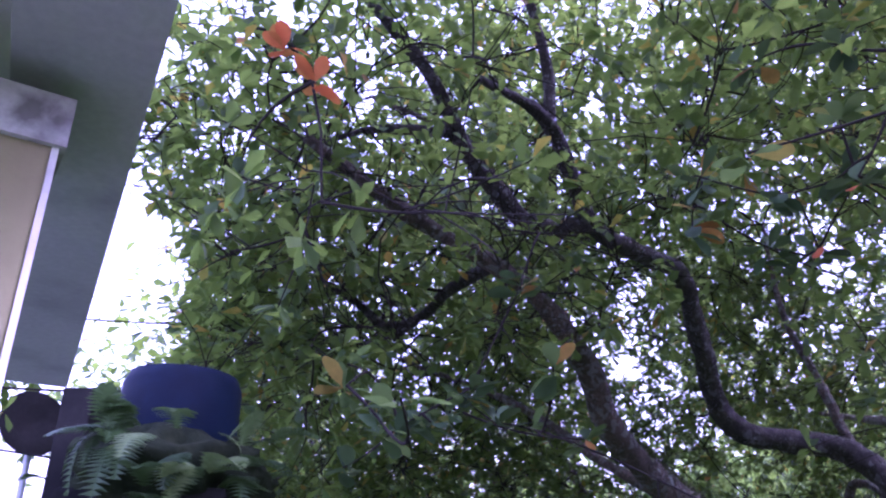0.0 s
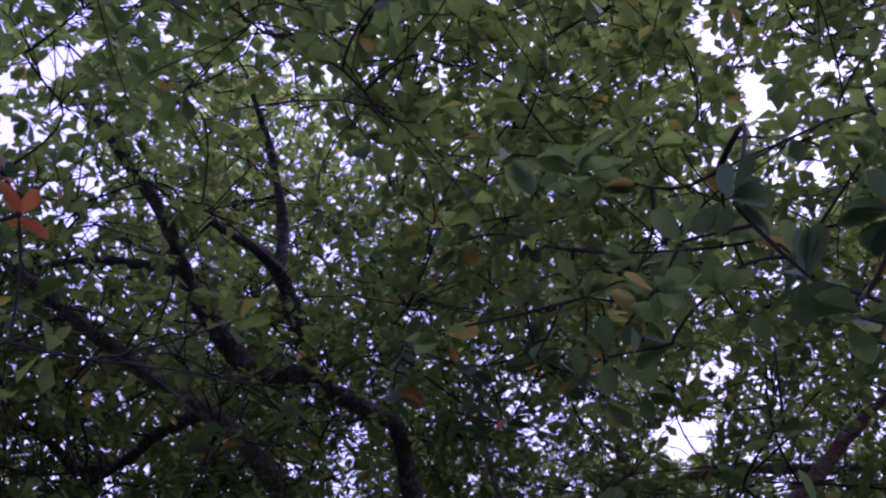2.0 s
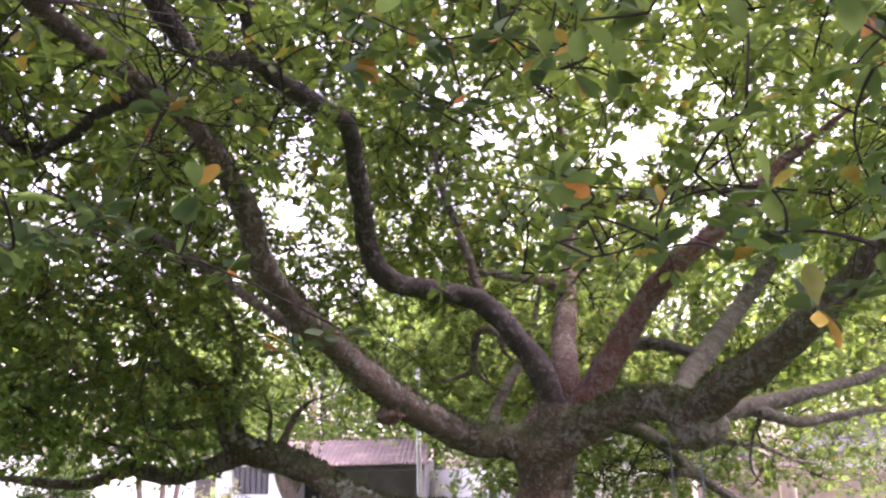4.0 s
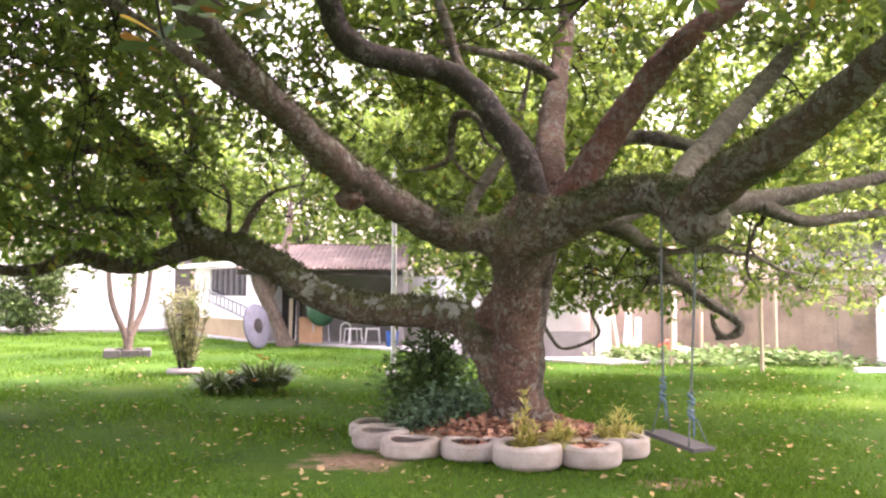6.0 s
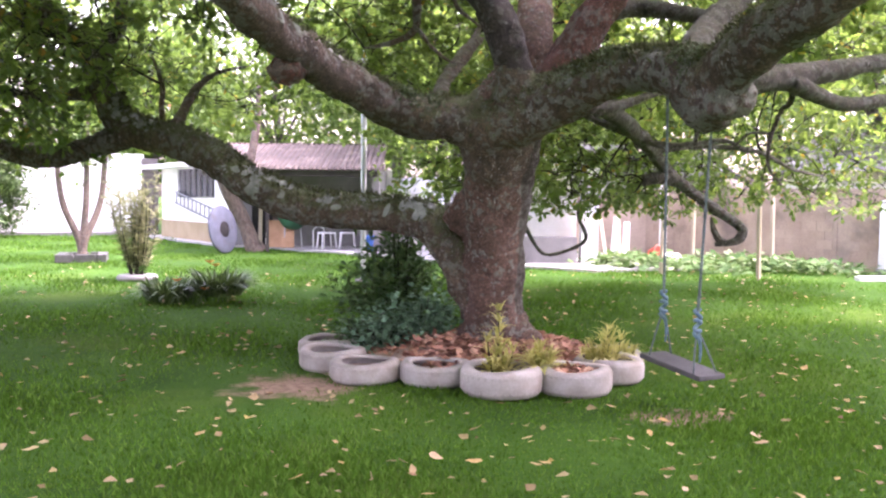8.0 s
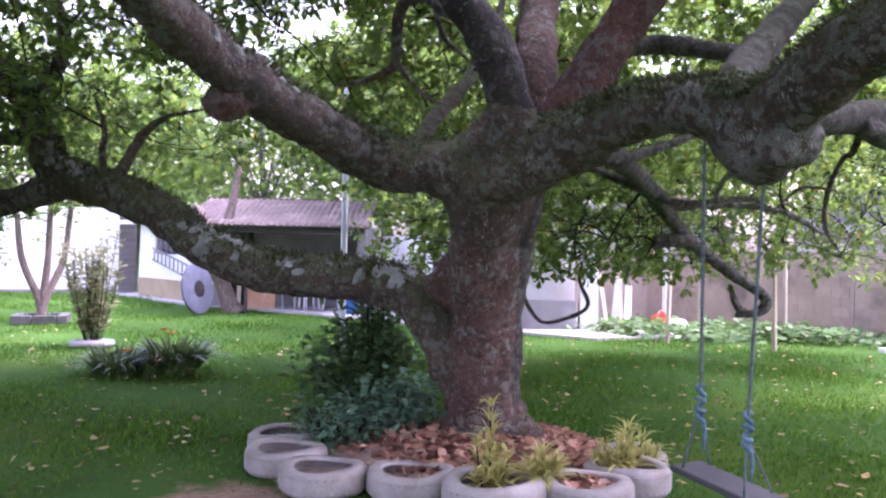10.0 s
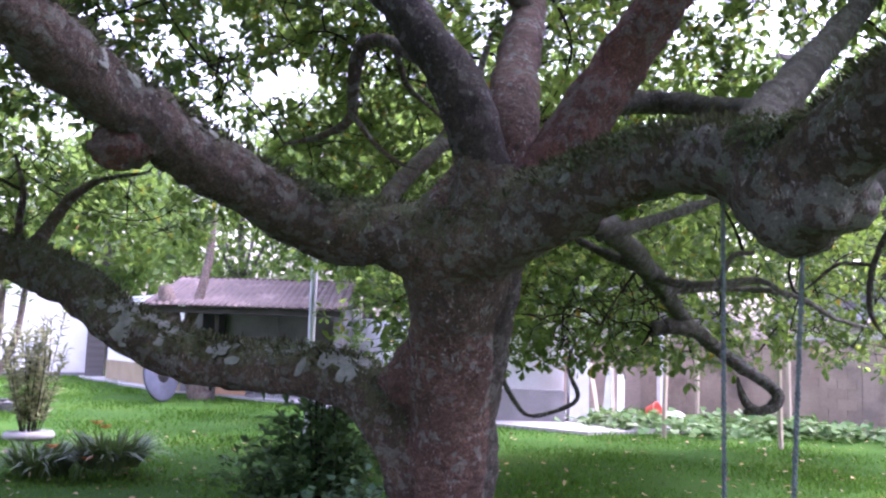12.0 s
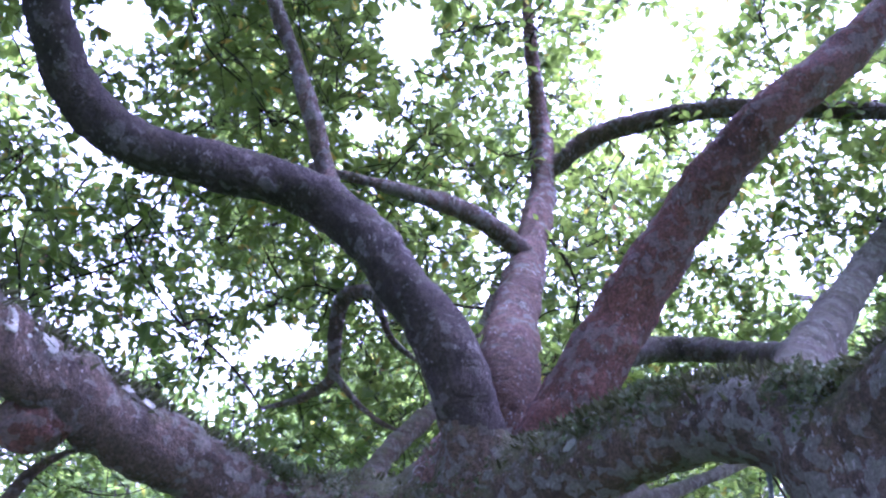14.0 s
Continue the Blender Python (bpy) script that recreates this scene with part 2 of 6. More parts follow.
ROOF_TILE = surface("clay_roof_tile", (0.045, 0.032, 0.025), (0.095, 0.07, 0.055), 1.3, 18, 0.9, relief=0.3, stain=(0.15, 0.115, 0.09), stain_scale=1.5)
ROOF_GREY = surface("fibre_cement_roof", (0.24, 0.23, 0.23), (0.4, 0.39, 0.38), 1.1, 22, 0.9, stain=(0.12, 0.11, 0.1))
DARK_WOOD = surface("dark_wood", (0.025, 0.02, 0.017), (0.06, 0.048, 0.04), 3, 40, 0.75)
PALE_WOOD = surface("pale_wood", (0.3, 0.25, 0.17), (0.48, 0.41, 0.29), 5, 50, 0.7, stretch=(1, 1, 0.2))
RAW_WOOD = surface("orange_board", (0.4, 0.22, 0.11), (0.55, 0.33, 0.18), 4, 40, 0.7)
GALV = surface("galvanised_metal", (0.4, 0.42, 0.44), (0.6, 0.62, 0.63), 3, 50, 0.5, 0.5, 0.1)
DULL_METAL = surface("dull_aluminium", (0.14, 0.145, 0.15), (0.24, 0.245, 0.25), 4, 50, 0.6, 0.2, 0.1)
GREY_PAINT = surface("blue_grey_paint", (0.042, 0.05, 0.068), (0.068, 0.078, 0.104), 4, 40, 0.8, relief=0.2, stain=(0.04, 0.04, 0.045), stain_scale=5)
BLUE = surface("blue_plastic", (0.012, 0.07, 0.26), (0.02, 0.13, 0.4), 3, 60, 0.6, relief=0.08)
ROPE_BLUE = surface("blue_rope", (0.045, 0.1, 0.15), (0.14, 0.22, 0.28), 30, 120, 0.8, relief=0.6)
ROPE_DARK = surface("dark_blue_rope", (0.02, 0.035, 0.06), (0.06, 0.09, 0.14), 30, 120, 0.85, relief=0.6)
ROPE_GREEN = surface("faded_rope", (0.06, 0.085, 0.09), (0.14, 0.175, 0.175), 30, 120, 0.85, relief=0.6)
SEAT = surface("black_rubber_seat", (0.03, 0.03, 0.033), (0.07, 0.07, 0.072), 6, 60, 0.7)
DARK = surface("dark_parts_and_doorway_shade", (0.012, 0.012, 0.012), (0.035, 0.033, 0.03), 2, 30, 0.95, gloss=0.08)
RED = surface("red_plastic", (0.5, 0.06, 0.03), (0.65, 0.12, 0.05), 3, 40, 0.5)
GREEN_PAINT = surface("green_plastic", (0.02, 0.1, 0.05), (0.04, 0.17, 0.09), 3, 40, 0.5)
WHITE_PLASTIC = surface("white_plastic", (0.6, 0.6, 0.6), (0.78, 0.78, 0.78), 3, 40, 0.5)
PANE = begin("window_glass", 0.25)[0]
PANE.node_tree.nodes["Principled BSDF"].inputs["Specular IOR Level"].default_value = 0.25
PANE.node_tree.nodes["Principled BSDF"].inputs["Base Color"].default_value = (0.03, 0.035, 0.04, 1)


# ---- mesh helpers ----
def mesh_np(name, verts, faces):
    """A mesh from an array of vertices and an array of equal-sided faces."""
    me = bpy.data.meshes.new(name)
    verts, faces = np.asarray(verts, np.float32), np.asarray(faces, np.int32)
    me.vertices.add(len(verts))
    me.vertices.foreach_set("co", verts.ravel())
    k = faces.shape[1]
    me.loops.add(faces.size)
    me.loops.foreach_set("vertex_index", faces.ravel())
    me.polygons.add(len(faces))
    me.polygons.foreach_set("loop_start", np.arange(0, faces.size, k, dtype=np.int32))
    me.polygons.foreach_set("loop_total", np.full(len(faces), k, np.int32))
    me.update(calc_edges=True)
    return me


def smooth(me):
    me.polygons.foreach_set("use_smooth", np.ones(len(me.polygons), bool))
    return me


def place(name, me, material, parent=None, label="", m=None):
    """Link a mesh as one object, under a thing where one is given."""
    if material and not me.materials:
        me.materials.append(material)
    ob = new(name, me)
    if m is not None:
        ob.matrix_basis = m
    if parent:
        ob.parent = parent
    if label:
        tagged(ob, label)
    return ob


def part(name, bm, material, parent=None, label="", m=None, shade=False):
    me = bpy.data.meshes.new(name)
    bm.to_mesh(me)
    bm.free()
    if shade:
        smooth(me)
    return place(name, me, material, parent, label, m)


def empty(name, m, label, category, group=""):
    ob = new(name)
    ob.matrix_basis = m
    ob.empty_display_size = 0.2
    return tagged(ob, label, category, group)


def box(x0, y0, z0, x1, y1, z1, bevel=0.0, bm=None):
    bm = bm or bmesh.new()
    r = bmesh.ops.create_cube(bm, size=1.0)
    bmesh.ops.transform(bm, verts=r["verts"], matrix=Matrix.LocRotScale(((x0 + x1) / 2, (y0 + y1) / 2, (z0 + z1) / 2), None, (x1 - x0, y1 - y0, z1 - z0)))
    if bevel:
        edges = list({e for v in r["verts"] for e in v.link_edges})
        bmesh.ops.bevel(bm, geom=edges, offset=bevel, segments=2, profile=0.6, affect="EDGES")
    return bm


def spline(nodes, step=0.12):
    """Catmull-Rom through nodes (any columns), evenly resampled."""
    p = np.asarray(nodes, float)
    q = np.vstack([2 * p[0] - p[1], p, 2 * p[-1] - p[-2]])
    out = []
    for i in range(1, len(q) - 2):
        n = max(2, int(np.linalg.norm(q[i + 1, :3] - q[i, :3]) / step))
        t = np.linspace(0, 1, n, endpoint=False)[:, None]
        a, b, c, d = q[i - 1], q[i], q[i + 1], q[i + 2]
        out.append(0.5 * (2 * b + (c - a) * t + (2 * a - 5 * b + 4 * c - d) * t ** 2 + (3 * b - a - 3 * c + d) * t ** 3))
    return np.vstack(out + [p[-1:]])


def value_noise(p, seed=0):
    """Smooth lattice noise, -1 to 1, at points (..., 3)."""
    base = np.floor(p).astype(np.int64)
    f = p - base
    u = f * f * (3 - 2 * f)
    out = 0
    for c in range(8):
        o = np.array([c & 1, c >> 1 & 1, c >> 2 & 1])
        q = base + o
        h = q[..., 0] * 73856093 ^ q[..., 1] * 19349663 ^ q[..., 2] * 83492791 ^ seed * 51749
        h = (h ^ (h >> 13)) * 1274126177
        h = ((h ^ (h >> 16)) & 0xFFFFFF) / 0x7FFFFF - 1
        w = np.where(o == 1, u, 1 - u).prod(-1)
        out = out + w * h
    return out


def bark_push(w, r):
    """How far bark stands proud at points w on wood of radius r: swellings, plates and scales."""
    return np.minimum(r * 0.16, 0.026) * value_noise(w * 5) + np.minimum(r * 0.11, 0.016) * value_noise(w * 13, 1) + np.minimum(r * 0.07, 0.009) * value_noise(w * 30, 2)


def tube_arrays(pts, radii, sides=12, rough=0.0, seed=0, bark=False):
    """A swept round tube; rough makes its section lumpy."""
    pts, radii = np.asarray(pts, float), np.asarray(radii, float)
    tang = np.gradient(pts, axis=0)
    tang /= np.linalg.norm(tang, axis=1)[:, None] + 1e-9
    ref = np.array([0.0, 0.0, 1.0]) if abs(tang[0][2]) < 0.9 else np.array([1.0, 0, 0])
    u = np.zeros_like(pts)
    last = ref
    for i, t in enumerate(tang):
        last = last - t * (last @ t)
        last /= np.linalg.norm(last) + 1e-9
        u[i] = last
    v = np.cross(tang, u)
    a = np.linspace(0, 2 * np.pi, sides, endpoint=False)
    ring = np.cos(a)[None, :, None] * u[:, None] + np.sin(a)[None, :, None] * v[:, None]
    r = np.repeat(radii[:, None], sides, 1)
    if rough:
        g = np.random.default_rng(seed)
        f1, f2 = g.normal(size=(4, 3)) * 4, g.normal(size=(4, 3)) * 11
        w = pts[:, None] + ring * r[..., None]
        lump = sum(np.sin(w @ k + i) for i, k in enumerate(f1)) / 4 + 0.5 * sum(np.sin(w @ k + i) for i, k in enumerate(f2)) / 4
        r = r * (1 + rough * lump)
    if bark:
        r = r + bark_push(pts[:, None] + ring * r[..., None], r)
    w = pts[:, None] + ring * r[..., None]
    n = len(pts)
    i = np.arange(n - 1)[:, None] * sides
    j = np.arange(sides)[None]
    k = (j + 1) % sides
    faces = np.stack([i + j, i + k, i + sides + k, i + sides + j], -1).reshape(-1, 4)
    verts = np.vstack([w.reshape(-1, 3), pts[0], pts[-1]])
    c0, c1 = n * sides, n * sides + 1
    jj = np.arange(sides)
    caps = np.vstack([np.stack([(jj + 1) % sides, jj, np.full(sides, c0), np.full(sides, c0)], 1),
                      np.stack([(n - 1) * sides + jj, (n - 1) * sides + (jj + 1) % sides, np.full(sides, c1), np.full(sides, c1)], 1)])
    return verts, faces, caps[:, :3]


def tube(name, nodes, radii, material, parent=None, sides=12, rough=0.0, seed=0, step=0.12, label="", m=None, bark=False):
    full = spline(np.column_stack([np.asarray(nodes, float), radii]), step)
    v, f, caps = tube_arrays(full[:, :3], np.maximum(full[:, 3], 0.002), sides, rough, seed, bark)
    me = bpy.data.meshes.new(name)
    me.from_pydata(v.tolist(), [], f.tolist() + caps.tolist())
    smooth(me)
    return place(name, me, material, parent, label, m)


def lathe(profile, n=32):
    """Turn a profile of (radius, height) about z."""
    bm = bmesh.new()
    rings = [[bm.verts.new((r * math.cos(2 * math.pi * i / n), r * math.sin(2 * math.pi * i / n), z)) for i in range(n)] for r, z in profile]
    for a, b in zip(rings, rings[1:]):
        for i in range(n):
            bm.faces.new((a[i], a[(i + 1) % n], b[(i + 1) % n], b[i]))
    return bm


class Many:
    """Gathers small pieces into one mesh of quads."""

    def __init__(self):
        self.v, self.f, self.n = [], [], 0

    def add(self, verts, faces):
        self.v.append(np.asarray(verts, np.float32).reshape(-1, 3))
        self.f.append(np.asarray(faces, np.int64) + self.n)
        self.n += len(self.v[-1])

    def mesh(self, name):
        return mesh_np(name, np.vstack(self.v), np.vstack(self.f))


# a leaf along +x, length 1: two halves folded on the midrib
LEAF_V = np.array([(0, 0, 0), (0.32, -0.14, 0.03), (0.72, -0.27, 0.05), (1.0, 0, -0.08), (0.72, 0.27, 0.05), (0.32, 0.14, 0.03)])
LEAF_F = np.array([(0, 1, 2, 3), (0, 3, 4, 5)])
BLADE_V = np.array([(0, -0.045, 0), (0.45, -0.06, 0.05), (1.0, 0, -0.06), (1.0, 0, -0.06), (0.45, 0.06, 0.05), (0, 0.045, 0)])


def turn_to(direction, spin):
    """Rotation matrices (n,3,3) that carry +x to the directions, spun about them."""
    x = direction / (np.linalg.norm(direction, axis=1)[:, None] + 1e-9)
    ref = np.where(np.abs(x[:, 2:3]) < 0.95, np.array([[0.0, 0, 1]]), np.array([[1.0, 0, 0]]))
    y = np.cross(ref, x)
    y /= np.linalg.norm(y, axis=1)[:, None]
    z = np.cross(x, y)
    c, s = np.cos(spin)[:, None], np.sin(spin)[:, None]
    return np.stack([x, c * y + s * z, -s * y + c * z], 2)


def leaves_at(pos, direction, length, spin, shape=LEAF_V, width=1.0):
    """Vertices and faces of many leaves."""
    R = turn_to(direction, spin)
    sh = shape * np.array([1, width, 1])
    v = np.einsum("nij,kj->nki", R, sh) * length[:, None, None] + pos[:, None]
    n = len(pos)
    f = (np.arange(n)[:, None, None] * len(sh) + LEAF_F[None]).reshape(-1, 4)
    return v.reshape(-1, 3), f


def rosettes(centres, axes, g, count=(5, 9), size=(0.09, 0.135)):
    """Leaf whorls at twig ends: arrays for leaves_at."""
    n = g.integers(count[0], count[1], len(centres))
    idx = np.repeat(np.arange(len(centres)), n)
    k = len(idx)
    ax = axes[idx]
    rnd = g.normal(size=(k, 3))
    side = rnd - ax * (rnd * ax).sum(1)[:, None]
    side /= np.linalg.norm(side, axis=1)[:, None] + 1e-9
    lean = g.uniform(-0.15, 0.75, k)[:, None]
    d = side + ax * lean
    d[:, 2] -= 0.12
    pos = centres[idx] - ax * g.uniform(0, 0.05, k)[:, None] + side * 0.01
    return pos, d, g.uniform(size[0], size[1], k), g.normal(0, 0.35, k)

# ---- ground ----
def soil_patch(x, y):
    """How bare the lawn is at (x, y): worn earth by the planter and under the swing."""
    g = np.exp(-(((x - 3.0) / 0.55) ** 2 + ((y - 8.75) / 0.55) ** 2)) + 0.55 * np.exp(-(((x - 5.3) / 0.5) ** 2 + ((y - 7.2) / 0.4) ** 2))
    return g


def mound(x, y):
    """Height of the litter heap round the trunk inside the tyres."""
    return 0.2 * np.exp(-(((x - 4.6) / 1.0) ** 2 + ((y - 9.4) / 0.95) ** 2) * 1.6)


xs = np.concatenate([[-700, -150, -60, -30], np.arange(-14, 22.1, 0.5), [32, 60, 150, 700]])
ys = np.concatenate([[-700, -150, -40, -15], np.arange(-6, 40.1, 0.5), [50, 90, 200, 900]])
gx, gy = np.meshgrid(xs, ys)
gz = 0.012 * np.sin(gx * 1.3 + 0.5 * gy) * np.sin(gy * 0.9) - 0.012
nx = len(xs)
ii = (np.arange(len(ys) - 1)[:, None] * nx + np.arange(nx - 1)[None]).ravel()
ground_mesh = smooth(mesh_np("ground", np.stack([gx, gy, gz], -1).reshape(-1, 3), np.stack([ii, ii + 1, ii + nx + 1, ii + nx], 1)))
tagged(place("ground", ground_mesh, LAWN), "short green lawn with worn patches and fallen leaves", "lawn", kind="structure")


def dome_patch(name, cx, cy, rx, ry, height, material, label, base=0.0):
    """A low uneven patch of earth with a ragged edge."""
    bm = bmesh.new()
    rings = []
    for k in range(9):
        f = k / 8
        ring = []
        for i in range(40):
            a = 2 * math.pi * i / 40
            w = 1 + 0.16 * math.sin(3 * a + cx) + 0.1 * math.sin(7 * a + cy)
            ring.append(bm.verts.new((cx + rx * f * w * math.cos(a), cy + ry * f * w * math.sin(a), base + height * (1 - f * f) + 0.012 * math.sin(9 * a + 5 * f) * f * (1 - f) - 0.02 * (k == 8))))
        rings.append(ring)
    bmesh.ops.remove_doubles(bm, verts=rings[0], dist=0.001)
    bm.verts.ensure_lookup_table()
    centre = bm.verts.new((cx, cy, base + height))
    for i in range(40):
        bm.faces.new((centre, rings[1][i], rings[1][(i + 1) % 40]))
    for a, b in zip(rings[1:], rings[2:]):
        for i in range(40):
            bm.faces.new((a[i], b[i], b[(i + 1) % 40], a[(i + 1) % 40]))
    return tagged(part(name, bm, material, shade=True), label, "soil", kind="structure")


dome_patch("soil_mound", 4.6, 9.4, 1.15, 1.05, 0.2, SOIL, "heaped brown soil inside the tyre ring under the tree")
# grass blades, thicker near the walk
g = np.random.default_rng(3)


def blades(x0, x1, y0, y1, density, height):
    n = int((x1 - x0) * (y1 - y0) * density)
    p = np.stack([g.uniform(x0, x1, n), g.uniform(y0, y1, n)], 1)
    keep = soil_patch(p[:, 0], p[:, 1]) < g.uniform(0.3, 1.0, n)
    keep &= ((p[:, 0] - 4.6) / 1.15) ** 2 + ((p[:, 1] - 9.35) / 1.1) ** 2 > 1.0
    p = p[keep]
    n = len(p)
    h = height * g.uniform(0.5, 1.3, n) * (0.8 + 0.4 * np.sin(p[:, 0] * 1.9) * np.sin(p[:, 1] * 1.5 + 1))
    a = g.uniform(0, 2 * np.pi, n)
    w = h * g.uniform(0.12, 0.24, n)
    lean = h[:, None] * g.normal(0, 0.45, (n, 2))
    base = np.column_stack([p, np.full(n, -0.012)])
    off = np.column_stack([np.cos(a) * w, np.sin(a) * w, np.zeros(n)])
    tip = base + np.column_stack([lean, h])
    return np.stack([base - off, base + off, tip], 1).reshape(-1, 3)


grass_v = np.vstack([blades(-1.5, 6.5, 3.0, 7, 1500, 0.04), blades(-3, 8, 3.2, 9, 1800, 0.04), blades(-4, 12, 9, 16, 800, 0.045), blades(-8, 17, 16, 27, 300, 0.06), blades(8, 16, 4, 9, 400, 0.05), blades(12, 17, 9, 16, 350, 0.05), blades(-14, 3, 27, 36, 110, 0.09)])
grass = place("grass", mesh_np("grass", grass_v, np.arange(len(grass_v)).reshape(-1, 3)), GRASS)
tagged(grass, "short fresh green grass blades of the lawn", "grass", kind="stuff")


# ---- buildings ----
def wall_run(name, points, height, thick, material, label, cat="wall"):
    """An upright wall along points, with thickness and a slightly uneven top."""
    bm = bmesh.new()
    for (x0, y0), (x1, y1) in zip(points, points[1:]):
        d = Vector((x1 - x0, y1 - y0, 0)).normalized()
        n = Vector((-d.y, d.x, 0)) * thick / 2
        vs = [bm.verts.new(Vector((x, y, z)) + s * n) for z in (-0.2, height) for x, y, s in ((x0, y0, 1), (x0, y0, -1), (x1, y1, -1), (x1, y1, 1))]
        for f in ((0, 1, 2, 3), (7, 6, 5, 4), (0, 4, 5, 1), (1, 5, 6, 2), (2, 6, 7, 3), (3, 7, 4, 0)):
            bm.faces.new([vs[i] for i in f])
    bmesh.ops.recalc_face_normals(bm, faces=bm.faces)
    return tagged(part(name, bm, material), label, cat, kind="structure")


wall_run("wall_north", [(-24, 36.0), (1.25, 36.0)], 2.95, 0.2, WHITE_WALL, "tall white plastered boundary wall beyond the lawn")
wall_run("kerb", [(-24, 35.6), (1.25, 35.6)], 0.1, 0.5, CONCRETE, "low grey concrete strip along the white wall", "kerb")
wall_run("wall_east", [(18.6, 10.0), (15.9, 17.3), (14.6, 23.0)], 1.75, 0.18, BLOCK, "weathered brown block wall with streaked face")
wall_run("wall_back", [(7.95, 26.5), (9.2, 22.9)], 2.0, 0.18, WHITE_WALL, "white plastered wall between the house and the outbuilding")
wall_run("wall_end", [(14.6, 23.0), (12.2, 23.4)], 1.6, 0.18, BLOCK, "weathered brown block wall closing the garden")


def prism(points, z0, z1):
    """An upright prism over plan points, counter-clockwise."""
    bm = bmesh.new()
    lo, hi = [bm.verts.new((x, y, z0)) for x, y in points], [bm.verts.new((x, y, z1)) for x, y in points]
    bm.faces.new(lo[::-1]), bm.faces.new(hi)
    for i in range(len(points)):
        j = (i + 1) % len(points)
        bm.faces.new((lo[i], lo[j], hi[j], hi[i]))
    return bm


tagged(part("pavement", prism([(3.6, 28.4), (4.7, 26.6), (8.1, 20.4), (10.2, 17.6), (13.0, 17.9), (13.0, 27), (3.6, 29.5)], -0.1, 0.05), PATIO), "pale concrete paving in front of the house", "pavement", kind="structure")
tagged(part("path", prism([(1.0, 35.0), (1.0, 34.2), (3.7, 27.4), (4.4, 27.4), (2.0, 35.0)], -0.1, 0.04), PATIO), "pale concrete path strip along the house", "path", kind="structure")


def corrugated(width, depth, pitch, amp, thick=0.015):
    """A roof sheet along x, sloping along y, with rounded ribs."""
    n = int(width / pitch) * 8
    x = np.linspace(0, width, n + 1)
    z = amp * np.abs(np.sin(np.pi * x / pitch))
    rows = np.linspace(0, depth, 9)
    v, f = [], []
    for s in (0, -thick):
        for k, y in enumerate(rows):
            v.append(np.column_stack([x, np.full(n + 1, y), z + s + 0.012 * (k % 2)]))
    v = np.vstack(v)
    m1 = n + 1
    i = (np.arange(8)[:, None] * m1 + np.arange(n)[None]).ravel()
    top = np.stack([i, i + 1, i + m1 + 1, i + m1], 1)
    low = top[:, ::-1] + 9 * m1
    e = np.arange(n)
    front = np.stack([e + 9 * m1, e + 1 + 9 * m1, e + 1, e], 1)
    return mesh_np("roof", v, np.vstack([top, low, front]))


